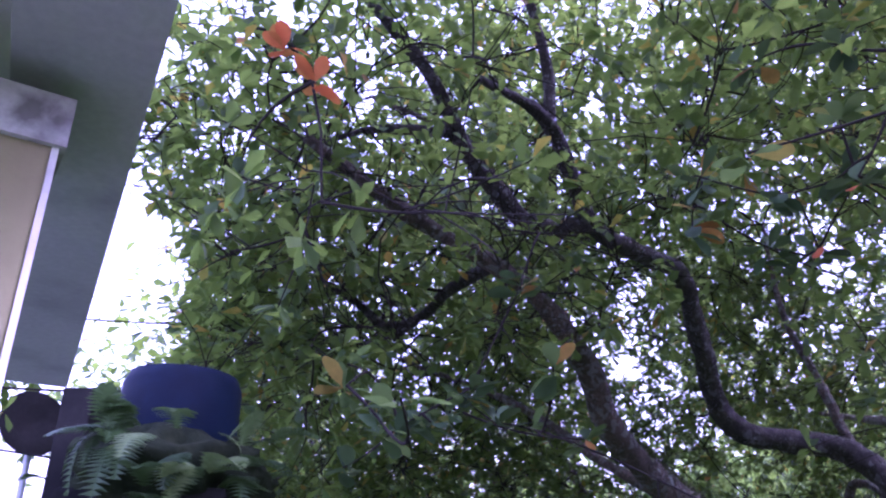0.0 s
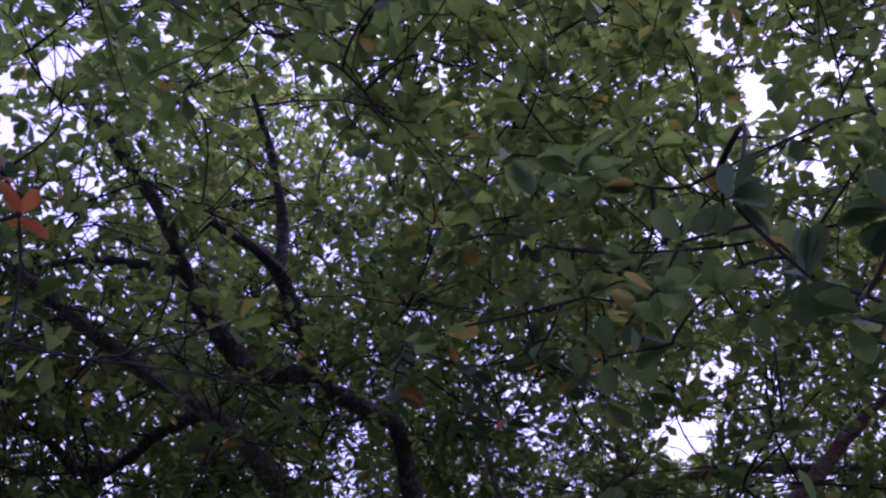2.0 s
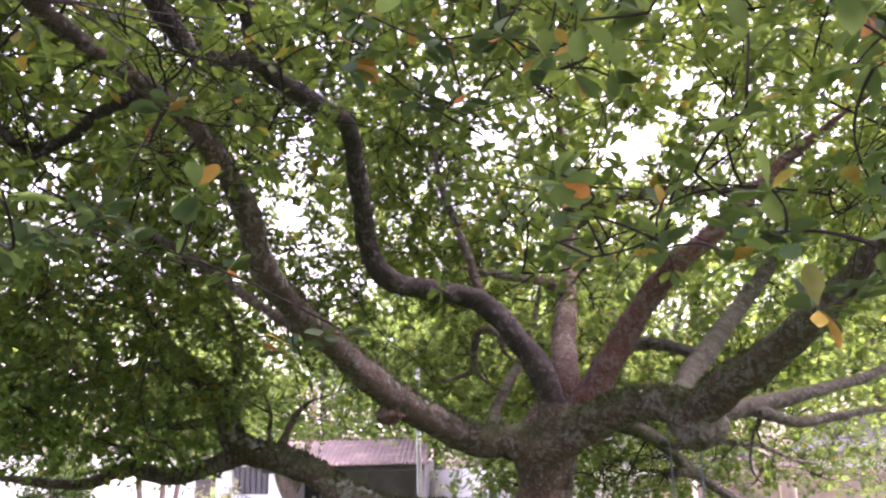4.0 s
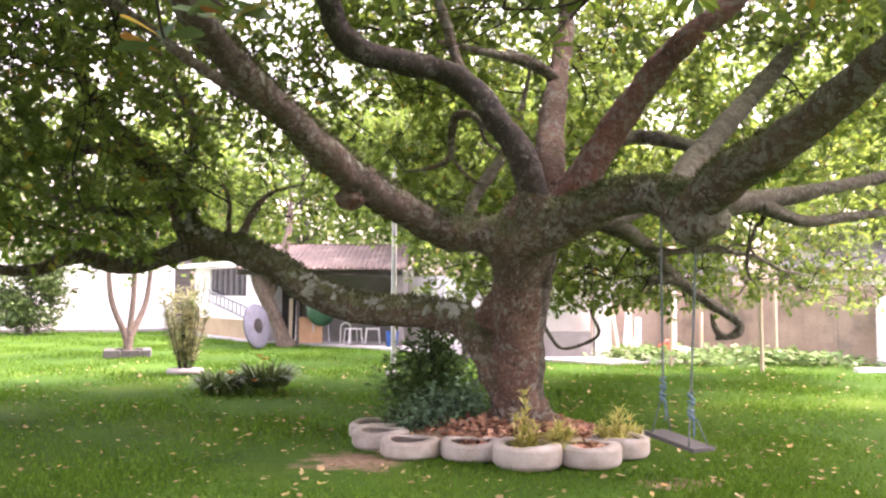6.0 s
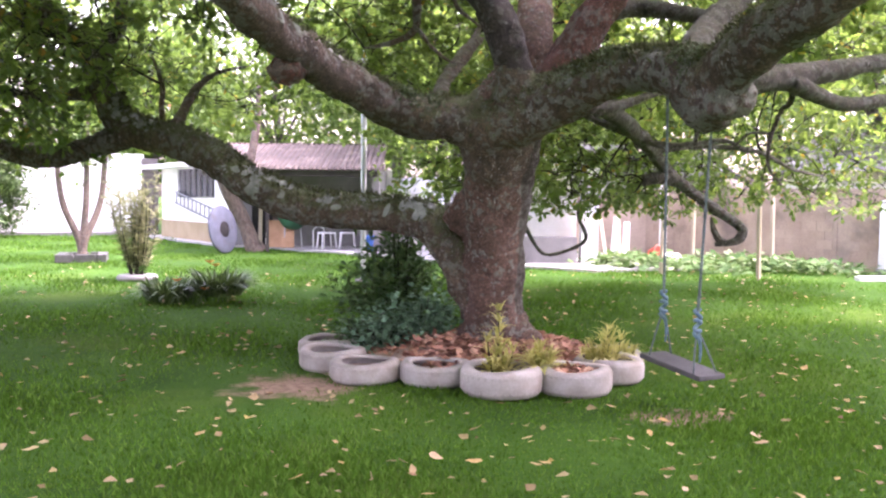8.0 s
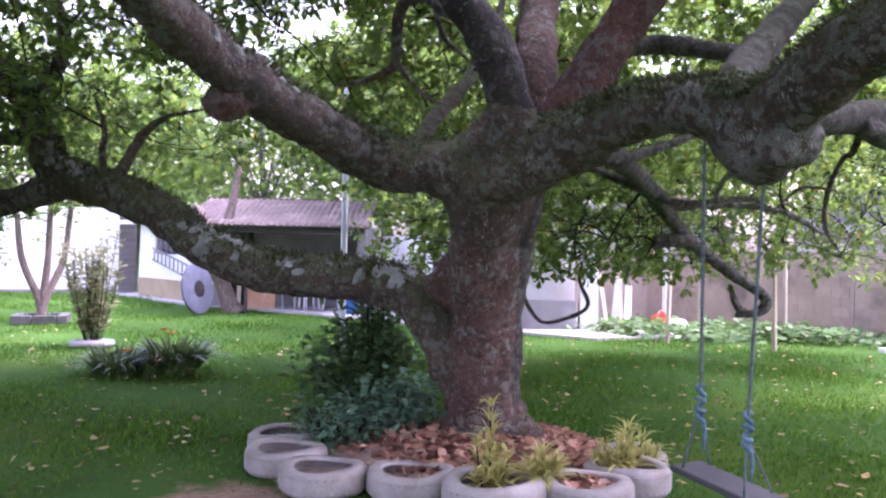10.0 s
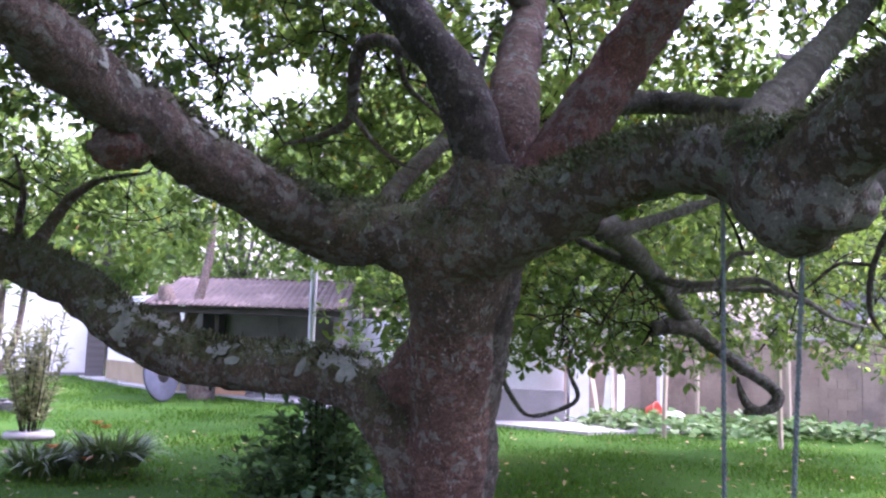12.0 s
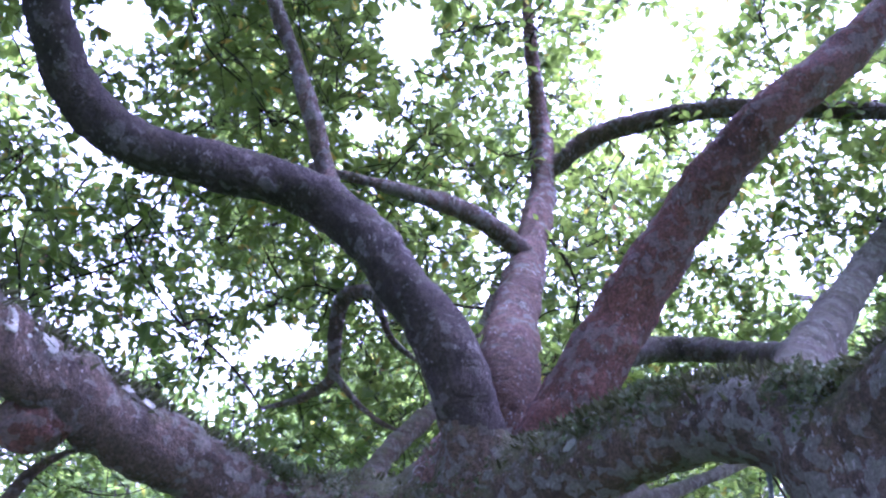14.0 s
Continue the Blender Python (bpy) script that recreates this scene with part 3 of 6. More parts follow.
def house():
    h = empty("house", pose(0, 0, 0), "white low house with clay-tile roof and open porch", "house")
    # main white block to the west, with ochre dado
    west = [(1.9, 33.5), (3.9, 27.6), (5.2, 28.0), (3.2, 33.9)]
    part("wall", prism([(1.9, 33.5), (3.9, 27.6), (9.0, 29.3), (7.0, 35.2)], 0, 2.35), WHITE_WALL, h)
    part("dado", prism([(1.87, 33.5), (3.87, 27.57), (3.95, 27.57), (1.95, 33.5)], 0, 0.62), OCHRE, h, "ochre painted wall base")
    part("parapet", prism([(1.2, 34.4), (3.7, 27.0), (3.95, 27.1), (1.5, 34.5)], 2.35, 2.5), WHITE_WALL, h)
    # pillar at its corner
    part("pillar", prism([(1.2, 34.6), (1.75, 34.6), (1.75, 35.2), (1.2, 35.2)], 0, 2.75), surface("dark_slatted_plaster", (0.07, 0.062, 0.055), (0.12, 0.11, 0.1), 2, 12, 0.9, stretch=(0.3, 0.3, 4)), h, "dark grey corner pillar")
    # barred window on the west block
    win = part("window", prism([(2.44, 31.8), (3.38, 29.03), (3.41, 29.04), (2.47, 31.81)], 1.4, 2.3), PANE, h, "dark barred window")
    for k in range(7):
        f = k / 6
        part("window_bar", box(2.41 + 0.94 * f - 0.015, 31.79 - 2.77 * f - 0.015, 1.4, 2.41 + 0.94 * f + 0.015, 31.79 - 2.77 * f + 0.015, 2.3), DARK_WOOD, win)
    # porch: back wall, columns, beam
    part("porch_wall", prism([(3.9, 27.5), (8.0, 26.3), (8.0, 26.5), (3.95, 27.7)], 0, 2.4), CONCRETE, h, "grey shaded back wall of the porch")
    part("side_wall", prism([(7.15, 24.3), (7.35, 24.25), (8.1, 26.4), (7.9, 26.45)], 0, 2.2), CONCRETE, h, "grey side wall of the porch")
    part("door", prism([(5.3, 26.98), (6.2, 26.72), (6.22, 26.77), (5.32, 27.03)], 0.05, 2.0), CONCRETE, h, "grey closed door in the porch")
    # solid dark panel in place of an opening: the doorway's shade is its colour
    part("door", prism([(4.35, 27.26), (4.9, 27.1), (4.92, 27.15), (4.37, 27.31)], 0.05, 2.05), DARK, h, "dark panel painted as the unlit doorway in the porch")
    part("column", box(4.5, 25.0, 0, 4.58, 25.08, 2.1, 0.01), DARK_WOOD, h, "thin dark porch post")
    part("beam", prism([(2.9, 25.2), (7.2, 23.85), (7.25, 23.97), (2.95, 25.32)], 1.98, 2.12), DARK_WOOD, h, "dark wooden eave beam")
    # tiled roof sloping up to the back, front edge along the beam
    ang = math.degrees(math.atan2(23.75 - 25.1, 7.25 - 2.85))
    me = corrugated(4.65, 3.4, 0.155, 0.045)
    place("roof", smooth(me), ROOF_TILE, h, "weathered reddish clay-tile roof", Matrix.Translation((2.82, 25.05, 2.13)) @ pose(0, 0, 0, 0, 0, ang) @ pose(0, 0, 0, 14, 0, 0))
    part("ridge", prism([(3.75, 28.28), (8.15, 26.93), (8.2, 27.1), (3.8, 28.45)], 2.9, 3.02), ROOF_TILE, h)
    return h


house()


def outbuilding():
    h = empty("outbuilding", pose(0, 0, 0), "small bright white outbuilding with a grey tank", "shed")
    part("wall", prism([(8.6, 20.9), (11.0, 20.1), (11.6, 22.0), (9.2, 22.8)], 0, 2.5), WHITE_WALL, h)
    part("column", prism([(10.75, 19.35), (11.1, 19.23), (11.2, 19.55), (10.85, 19.67)], 0, 2.3), WHITE_WALL, h, "white plastered column")
    part("roof", prism([(8.2, 19.4), (11.3, 18.5), (12.0, 22.4), (8.9, 23.2)], 2.5, 2.62), ROOF_GREY, h, "thin grey fibre-cement roof")
    part("basin", prism([(8.7, 19.9), (10.6, 19.25), (10.8, 19.8), (8.9, 20.45)], 0, 0.62), CONCRETE, h, "low grey concrete basin")
    return h


outbuilding()


def neighbour(x, y, rz, w, d, hgt, label):
    h = empty("neighbour_house", pose(x, y, 0, 0, 0, rz), label, "house")
    part("wall", box(0, 0, 0, w, d, hgt), WHITE_WALL, h)
    place("roof", smooth(corrugated(w + 0.8, d * 0.62, 0.5, 0.06)), ROOF_GREY, h, "grey corrugated roof", Matrix.Translation((-0.4, -0.5, hgt)) @ pose(0, 0, 0, 18, 0, 0))
    win = part("window", box(w * 0.35, -0.02, hgt * 0.45, w * 0.6, 0.04, hgt * 0.8), PANE, h)
    part("window_frame", box(w * 0.35 - 0.06, -0.04, hgt * 0.45 - 0.06, w * 0.6 + 0.06, -0.02, hgt * 0.45), WHITE_PLASTIC, win)
    return h


neighbour(17.5, 21.0, -62, 9, 6, 2.2, "white neighbouring house with a grey roof behind the wall")
neighbour(12.6, 26.0, -10, 6, 5, 2.1, "low neighbouring shed with a grey roof")


# the veranda at the start of the walk: yellow pillar with a white cap, roof slab over it
def veranda():
    v = empty("veranda", pose(0, 0, 0), "yellow pillar and grey roof beam of a veranda", "veranda")
    a, b = Vector((0.41, 0.89, 0)), Vector((-0.72, 2.76, 0))
    d = (b - a).normalized()
    n = Vector((-d.y, d.x, 0))
    s0, s1 = a - d * 3.5, b
    q = [s0, s1, s1 + n * 0.2, s0 + n * 0.2]
    part("roof_beam", prism([(p.x, p.y) for p in q], 2.58, 2.74), SOFFIT, v, "grey cement beam with dark streaks")
    inner = [s0 + n * 0.2, s1 + n * 0.2, s1 + n * 3.2, s0 + n * 3.2]
    part("ceiling", prism([(p.x, p.y) for p in inner], 2.68, 2.78), WHITE_WALL, v, "pale plastered veranda ceiling")
    c = Vector((0.2, 1.02, 0))
    f = Vector((-0.6, 0.8, 0)).normalized()
    e = Vector((f.y, -f.x, 0))
    pil = [c, c + f * 0.35, c + f * 0.35 - e * 0.4, c - e * 0.4]
    part("pillar", prism([(p.x, p.y) for p in pil], 0, 2.45), YELLOW_WALL, v, "yellow ochre plastered pillar")
    cap = [c + e * 0.012 - f * 0.012, c + f * 0.362 + e * 0.012, c + f * 0.362 - e * 0.412, c - e * 0.412 - f * 0.012]
    part("capital", prism([(p.x, p.y) for p in cap], 2.45, 2.53), surface("stained_whitewash", (0.3, 0.28, 0.28), (0.72, 0.72, 0.74), 14, 40, 0.9, stain=(0.1, 0.09, 0.09), stain_scale=9), v, "white cap with dark mould stains")
    cs = [c + e * 0.004 - f * 0.004, c + f * 0.008 + e * 0.004, c + f * 0.008 - e * 0.006, c - e * 0.006 - f * 0.004]
    part("corner_strip", prism([(p.x, p.y) for p in cs], 0.1, 2.45), WHITE_WALL, v, "white painted corner strip")
    part("plinth", prism([(-3.4, -3.2), (0.32, -3.2), (0.32, 0.9), (-1.0, 3.2), (-3.4, 3.2)], -0.1, 0.12), PATIO, v)
    return v


veranda()
tagged(part("wall_house_back", prism([(-3.2, -3.4), (6, -3.4), (6, -3.2), (-3.2, -3.2)], 0, 2.7), OCHRE), "yellow ochre house wall behind the start", "wall", kind="structure")


def water_tank():
    t = empty("water_tank", pose(-0.9, 4.15, 0), "blue plastic water tank overgrown with ferns on a masonry post", "water tank")
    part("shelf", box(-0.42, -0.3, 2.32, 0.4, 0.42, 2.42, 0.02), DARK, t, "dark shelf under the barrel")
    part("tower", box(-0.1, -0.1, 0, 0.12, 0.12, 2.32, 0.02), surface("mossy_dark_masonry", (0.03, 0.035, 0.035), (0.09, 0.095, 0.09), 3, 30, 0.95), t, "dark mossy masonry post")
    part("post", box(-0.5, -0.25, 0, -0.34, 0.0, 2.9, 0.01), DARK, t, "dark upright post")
    part("barrel", lathe([(0, 2.42), (0.27, 2.42), (0.29, 2.5), (0.295, 2.62), (0.285, 2.64), (0.295, 2.66), (0.295, 2.95), (0.27, 3.01), (0.1, 3.03), (0, 3.03)], 36), surface("dark_blue_plastic", (0.003, 0.007, 0.02), (0.007, 0.018, 0.045), 3, 60, 0.7, relief=0.08, gloss=0.15), t, "dark blue plastic barrel", shade=True)
    bm = bmesh.new()
    bmesh.ops.create_icosphere(bm, subdivisions=4, radius=0.47)
    for q in bm.verts:
        q.co *= 1 + 0.34 * noise.noise(q.co * 6)
        q.co = Vector((q.co.x * 1.05, q.co.y * 0.9 - 0.03, q.co.z * 0.5 + 2.5))
    part("root_mass", bm, surface("mossy_roots", (0.012, 0.018, 0.01), (0.035, 0.045, 0.022), 9, 40, 0.95, relief=0.9, gloss=0.05), t, "dark tangle of roots and soil round the barrel", shade=True)
    gg = np.random.default_rng(21)
    frond_mat = leafy("fern_frond", [(0.0, (0.03, 0.065, 0.02)), (0.6, (0.08, 0.15, 0.045)), (1.0, (0.2, 0.28, 0.1))], (0.1, 0.17, 0.035), 0.3, single=True)
    fronds = []
    for k in range(6):
        s = np.linspace(0, 1, 17)
        spine = np.column_stack([s * 0.8, np.zeros(17), (0.75 - 0.12 * k) * s - (0.45 + 0.08 * k) * s * s])
        verts, faces = [tuple(q) for q in spine], []
        for i in range(16):
            for sg in (-1, 1):
                w = 0.3 * math.sin(math.pi * (0.1 + 0.86 * s[i])) + 0.02
                q = (spine[i] + spine[i + 1]) / 2 + np.array([0.4 * w, sg * w, -0.15 * w]) + gg.normal(0, 0.012, 3)
                mid = (spine[i] + spine[i + 1]) / 2 + np.array([0.3 * w, sg * 0.55 * w, 0.0])
                verts += [tuple(mid + np.array([0.022, 0, 0])), tuple(q), tuple(mid - np.array([0.03, 0, 0]))]
                n = len(verts)
                faces.append((i, i + 1, n - 3, n - 2, n - 1) if sg > 0 else (i + 1, i, n - 1, n - 2, n - 3))
        me = bpy.data.meshes.new("frond")
        me.from_pydata(verts, [], faces)
        me.materials.append(frond_mat)
        fronds.append(me)
    for k in range(34):
        a = gg.uniform(225, 375) if k < 28 else gg.uniform(0, 360)
        r = gg.uniform(0.34, 0.5)
        base = (r * math.cos(math.radians(a)), r * math.sin(math.radians(a)) - 0.08, gg.uniform(2.3, 2.7))
        place("frond", fronds[k % 6], None, t, "", pose(*base, 0, gg.uniform(-50, 45), a + gg.normal(0, 25)) @ Matrix.Scale(gg.uniform(0.16, 0.36), 4))
    return t


water_tank()

# wires and dish beyond the veranda
d = empty("satellite_dish", pose(-2.7, 5.8, 0), "dark grey satellite dish on a pole", "satellite dish")
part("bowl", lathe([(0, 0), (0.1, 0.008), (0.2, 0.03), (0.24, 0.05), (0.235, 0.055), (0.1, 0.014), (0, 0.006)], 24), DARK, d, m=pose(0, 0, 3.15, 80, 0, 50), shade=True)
tube("mast", [(0, 0.05, 0), (0, 0.05, 1.6), (0, 0.05, 3.1)], [0.025] * 3, GALV, d, 8)
w = empty("cable", pose(0, 0, 0), "thin dark overhead cable", "cable")
tube("wire", [(-3.2, 5.2, 2.95), (-1.6, 5.6, 2.78), (-0.9, 5.9, 2.75)], [0.008] * 3, DARK, w, 6)

# ---- the great tree ----
tree = empty("tree", pose(0, 0, 0), "huge spreading tree with low mossy limbs and broad leaves", "tree")
BOUGH_LINES = []


def limb(name, nodes, radii, material=BARK, sides=16, rough=0.09, label=""):
    """One limb of the great tree, swept along its nodes."""
    BOUGH_LINES.append(spline(np.column_stack([np.asarray(nodes, float), radii]), 0.15))
    top = max(radii)
    return tube(name, nodes, radii, material, tree, int(np.clip(top * 220, 16, 48)), rough, len(BOUGH_LINES), float(np.clip(top * 0.2, 0.03, 0.06)), label, bark=True)


def ball(c, r, squash=1.0):
    """A round swelling as a closed tube."""
    a = np.linspace(-1.45, 1.45, 9)
    return [(c[0], c[1], c[2] + r * squash * math.sin(q)) for q in a], [r * math.cos(q) for q in a]


def fuse(name, pieces, material, label, voxel=0.028, rounds=10):
    """Grown-together wood: tubes merged into one skin, eased and roughened."""
    verts, faces = [], []
    for nodes, radii in pieces:
        full = spline(np.column_stack([np.asarray(nodes, float), radii]), 0.04)
        v, f, caps = tube_arrays(full[:, :3], full[:, 3], 20, 0.05, len(faces))
        n = sum(len(q) for q in verts)
        faces += (f + n).tolist() + (caps + n).tolist()
        verts.append(v)
    rough_me = bpy.data.meshes.new(name)
    rough_me.from_pydata(np.vstack(verts).tolist(), [], faces)
    tmp = bpy.data.objects.new(name, rough_me)
    scene.collection.objects.link(tmp)
    mod = tmp.modifiers.new("skin", "REMESH")
    mod.mode, mod.voxel_size = "VOXEL", voxel
    ease = tmp.modifiers.new("ease", "SMOOTH")
    ease.factor, ease.iterations = 0.5, rounds
    me = bpy.data.meshes.new_from_object(tmp.evaluated_get(bpy.context.evaluated_depsgraph_get()))
    bpy.data.objects.remove(tmp)
    bpy.data.meshes.remove(rough_me)
    n = len(me.vertices)
    co, nr = np.empty(n * 3), np.empty(n * 3)
    me.vertices.foreach_get("co", co)
    me.vertices.foreach_get("normal", nr)
    co, nr = co.reshape(-1, 3), nr.reshape(-1, 3)
    co = co + nr * bark_push(co, np.full(n, 0.2))[:, None]
    me.vertices.foreach_set("co", co.ravel())
    me.update()
    me.name = name
    return place(name, smooth(me), material, tree, label)


TRUNK = [(4.9, 9.52, -0.1), (4.86, 9.47, 0.12), (4.77, 9.37, 0.6), (4.7, 9.19, 1.25), (4.64, 9.01, 1.75), (4.62, 8.82, 2.1), (4.7, 8.7, 2.4)]
TRUNK_R = [0.36, 0.285, 0.24, 0.235, 0.262, 0.285, 0.2]
BOUGH_LINES.append(spline(np.column_stack([np.asarray(TRUNK, float), TRUNK_R]), 0.15))
fuse("trunk", [(TRUNK, TRUNK_R),
               ([(4.84, 9.5, 0.1), (4.56, 9.48, 0.78), (4.33, 9.7, 1.17), (3.95, 10.1, 1.29), (3.8, 10.27, 1.3)], [0.18, 0.155, 0.16, 0.155, 0.1]),
               ([(4.4, 9.42, 1.2), (4.62, 9.3, 1.45), (4.7, 9.2, 1.7)], [0.12, 0.16, 0.1]),
               ([(4.82, 9.42, 0.35), (4.6, 9.16, 0.1), (4.42, 8.98, -0.05)], [0.18, 0.1, 0.04]), ([(4.95, 9.42, 0.35), (5.12, 9.15, 0.1), (5.22, 9.0, -0.05)], [0.18, 0.1, 0.04]),
               ([(4.8, 9.5, 0.4), (4.5, 9.55, 0.12), (4.3, 9.6, -0.05)], [0.18, 0.1, 0.04]), ([(4.95, 9.5, 0.4), (5.18, 9.45, 0.12), (5.32, 9.42, -0.05)], [0.18, 0.1, 0.04])],
     BARK_TRUNK, "ridged brown trunk with spreading roots", 0.024, 5)
tube("second_stem", [(5.02, 9.5, -0.1), (4.95, 9.42, 0.3), (4.91, 9.36, 0.6), (4.87, 9.21, 1.25), (4.85, 9.0, 1.8), (4.83, 8.82, 2.3)], [0.2, 0.165, 0.15, 0.15, 0.155, 0.14], BARK_GREY, tree, 32, 0.05, 77, 0.035, "paler second stem grown against the trunk", bark=True)
fuse("fork", [([(4.68, 9.12, 1.45), (4.65, 9.02, 1.72), (4.62, 8.84, 2.08), (4.68, 8.72, 2.36)], [0.2, 0.275, 0.31, 0.2]),
              ([(4.6, 8.84, 2.0), (4.2, 8.92, 2.1), (3.81, 8.93, 2.13)], [0.26, 0.185, 0.145]),
              ([(4.5, 8.85, 2.0), (4.9, 8.33, 2.22), (5.17, 7.8, 2.37)], [0.27, 0.2, 0.145]),
              ([(4.66, 8.6, 2.15), (4.53, 8.5, 2.72)], [0.2, 0.11]), ([(4.95, 8.55, 2.2), (5.2, 8.4, 2.85)], [0.22, 0.13]), ([(4.84, 8.72, 2.2), (4.9, 8.86, 2.9)], [0.22, 0.13])],
     BARK_MOSS, "mossy fork where the limbs grow together")
fuse("burl", [([(5.2, 7.72, 2.36), (5.32, 7.38, 2.32), (5.42, 7.1, 2.22), (5.41, 6.68, 2.4), (5.48, 6.2, 2.55)], [0.14, 0.165, 0.2, 0.165, 0.12]),
              ball((5.42, 7.14, 2.07), 0.175), ball((5.52, 7.0, 2.13), 0.15), ball((5.35, 7.28, 2.16), 0.14), ball((5.37, 6.98, 2.1), 0.13), ball((5.5, 7.2, 2.04), 0.1)],
     BARK_BURL, "lumpy burl swollen from the limb", 0.022, 5)
limb("limb", [(4.6, 8.84, 2.0), (4.2, 8.92, 2.1), (3.81, 8.93, 2.13), (2.98, 8.46, 2.45), (2.29, 7.79, 2.81), (1.53, 6.73, 3.23), (1.27, 6.24, 3.7), (0.85, 5.71, 4.11), (0.08, 5.19, 4.44), (-0.42, 4.26, 4.5)],
     [0.22, 0.175, 0.158, 0.142, 0.125, 0.1, 0.088, 0.072, 0.055, 0.03], label="long mossy limb with a cut knob")
limb("limb", [(4.66, 8.6, 2.2), (4.53, 8.5, 2.68), (4.33, 8.56, 3.06), (3.92, 8.72, 3.55), (3.4, 8.68, 3.64), (2.9, 8.64, 3.74), (2.62, 8.42, 4.06), (2.31, 7.65, 4.9), (1.93, 7.11, 4.95), (1.41, 6.58, 5.01), (1.04, 5.85, 5.56), (0.54, 5.23, 5.57)],
     [0.155, 0.135, 0.128, 0.12, 0.112, 0.108, 0.1, 0.09, 0.085, 0.075, 0.055, 0.03], material=BARK_DARK, label="dark arching limb")
limb("limb", [(4.87, 8.7, 2.3), (4.9, 8.85, 2.85), (5.25, 9.5, 3.5), (5.62, 10.15, 4.15), (6.05, 10.85, 5.2), (6.0, 10.9, 6.4), (5.8, 10.6, 7.6)], [0.2, 0.155, 0.135, 0.115, 0.1, 0.06, 0.02], BARK_TRUNK)
limb("limb", [(6.05, 10.85, 5.1), (6.5, 10.6, 5.45), (7.3, 10.0, 5.5), (8.5, 9.3, 5.3), (9.5, 8.6, 5.4)], [0.09, 0.085, 0.075, 0.06, 0.02])
limb("limb", [(5.5, 9.9, 3.9), (5.25, 9.8, 4.02), (4.9, 9.6, 4.06), (4.5, 9.4, 4.02), (3.9, 9.4, 4.1)], [0.08, 0.075, 0.065, 0.05, 0.02])
limb("limb", [(4.98, 8.5, 2.35), (5.18, 8.4, 2.8), (5.4, 8.26, 3.2), (5.6, 8.05, 3.55), (5.8, 7.81, 3.85), (6.1, 7.62, 4.1), (6.9, 7.2, 4.9), (7.6, 6.6, 5.5)],
     [0.19, 0.155, 0.14, 0.125, 0.115, 0.1, 0.06, 0.02], BARK_RED, label="reddish rising limb")
limb("limb", [(4.5, 8.85, 2.0), (4.9, 8.33, 2.22), (5.17, 7.8, 2.37), (5.32, 7.38, 2.33), (5.42, 7.1, 2.22), (5.4, 6.66, 2.4), (5.48, 6.15, 2.57), (5.58, 5.45, 2.92), (5.7, 4.2, 3.6), (5.6, 3.2, 4.3)],
     [0.24, 0.19, 0.155, 0.155, 0.19, 0.155, 0.14, 0.12, 0.08, 0.02], BARK_MOSS, 20, label="thick mossy limb over the swing")
limb("limb", [(5.45, 7.05, 2.22), (5.93, 7.18, 2.29), (6.5, 7.35, 2.38), (7.26, 7.53, 2.53), (8.06, 7.7, 2.72), (9.4, 8.0, 3.3)], [0.12, 0.09, 0.08, 0.065, 0.05, 0.02], BARK_GREY)
limb("limb", [(6.1, 7.2, 2.28), (6.71, 7.39, 2.17), (7.26, 7.53, 2.23), (8.06, 7.7, 2.32), (9.2, 8.2, 2.3)], [0.06, 0.055, 0.045, 0.035, 0.015], BARK_GREY)
limb("limb", [(4.84, 9.53, 0.2), (4.5, 9.51, 0.86), (4.3, 9.72, 1.22), (3.83, 10.24, 1.3), (3.42, 10.63, 1.32), (2.92, 11.0, 1.51), (2.33, 11.5, 1.93), (1.78, 11.99, 2.11), (1.49, 12.29, 2.34), (1.29, 12.35, 2.87), (0.97, 12.34, 3.2), (0.42, 12.4, 3.78), (0.1, 12.5, 4.45), (-0.3, 12.8, 5.3)],
     [0.22, 0.18, 0.175, 0.175, 0.18, 0.18, 0.18, 0.165, 0.155, 0.13, 0.11, 0.085, 0.06, 0.02], BARK_MOSS, 20, label="low sweeping limb crusted with lichen")
limb("limb", [(1.72, 12.06, 2.11), (1.2, 12.27, 1.94), (0.75, 12.42, 1.84), (0.17, 12.6, 1.94), (-0.4, 12.67, 1.76), (-1.6, 12.9, 1.9)], [0.13, 0.125, 0.12, 0.1, 0.08, 0.03])
limb("limb", [(1.03, 12.32, 3.13), (0.62, 12.35, 3.28), (0.01, 12.33, 3.19), (-0.7, 12.34, 2.94), (-1.8, 12.2, 3.0)], [0.09, 0.08, 0.07, 0.055, 0.02])
limb("limb", [(1.27, 12.35, 2.54), (0.66, 12.65, 2.52), (0.04, 13.06, 2.66), (-0.81, 13.53, 2.93)], [0.07, 0.06, 0.05, 0.02])
limb("limb", [(1.39, 12.32, 2.98), (1.55, 12.47, 3.32), (1.51, 12.69, 3.85), (1.09, 13.03, 4.69), (0.9, 13.4, 5.5)], [0.08, 0.07, 0.06, 0.045, 0.02])
limb("limb", [(5.2, 8.5, 2.2), (5.6, 9.1, 2.3), (6.08, 9.69, 2.31), (7.15, 10.92, 2.18), (8.15, 11.87, 1.82), (8.72, 11.9, 1.43), (9.14, 11.77, 1.15), (9.21, 11.75, 1.03), (9.11, 11.78, 0.92), (8.86, 11.85, 0.88)],
     [0.09, 0.083, 0.08, 0.083, 0.078, 0.074, 0.07, 0.068, 0.06, 0.03], BARK_GREY, label="drooping grey limb with a hooked end")
limb("limb", [(8.98, 11.81, 0.9), (8.88, 11.84, 0.98), (8.82, 11.86, 1.12), (8.8, 11.87, 1.24)], [0.05, 0.045, 0.035, 0.014], BARK_GREY)
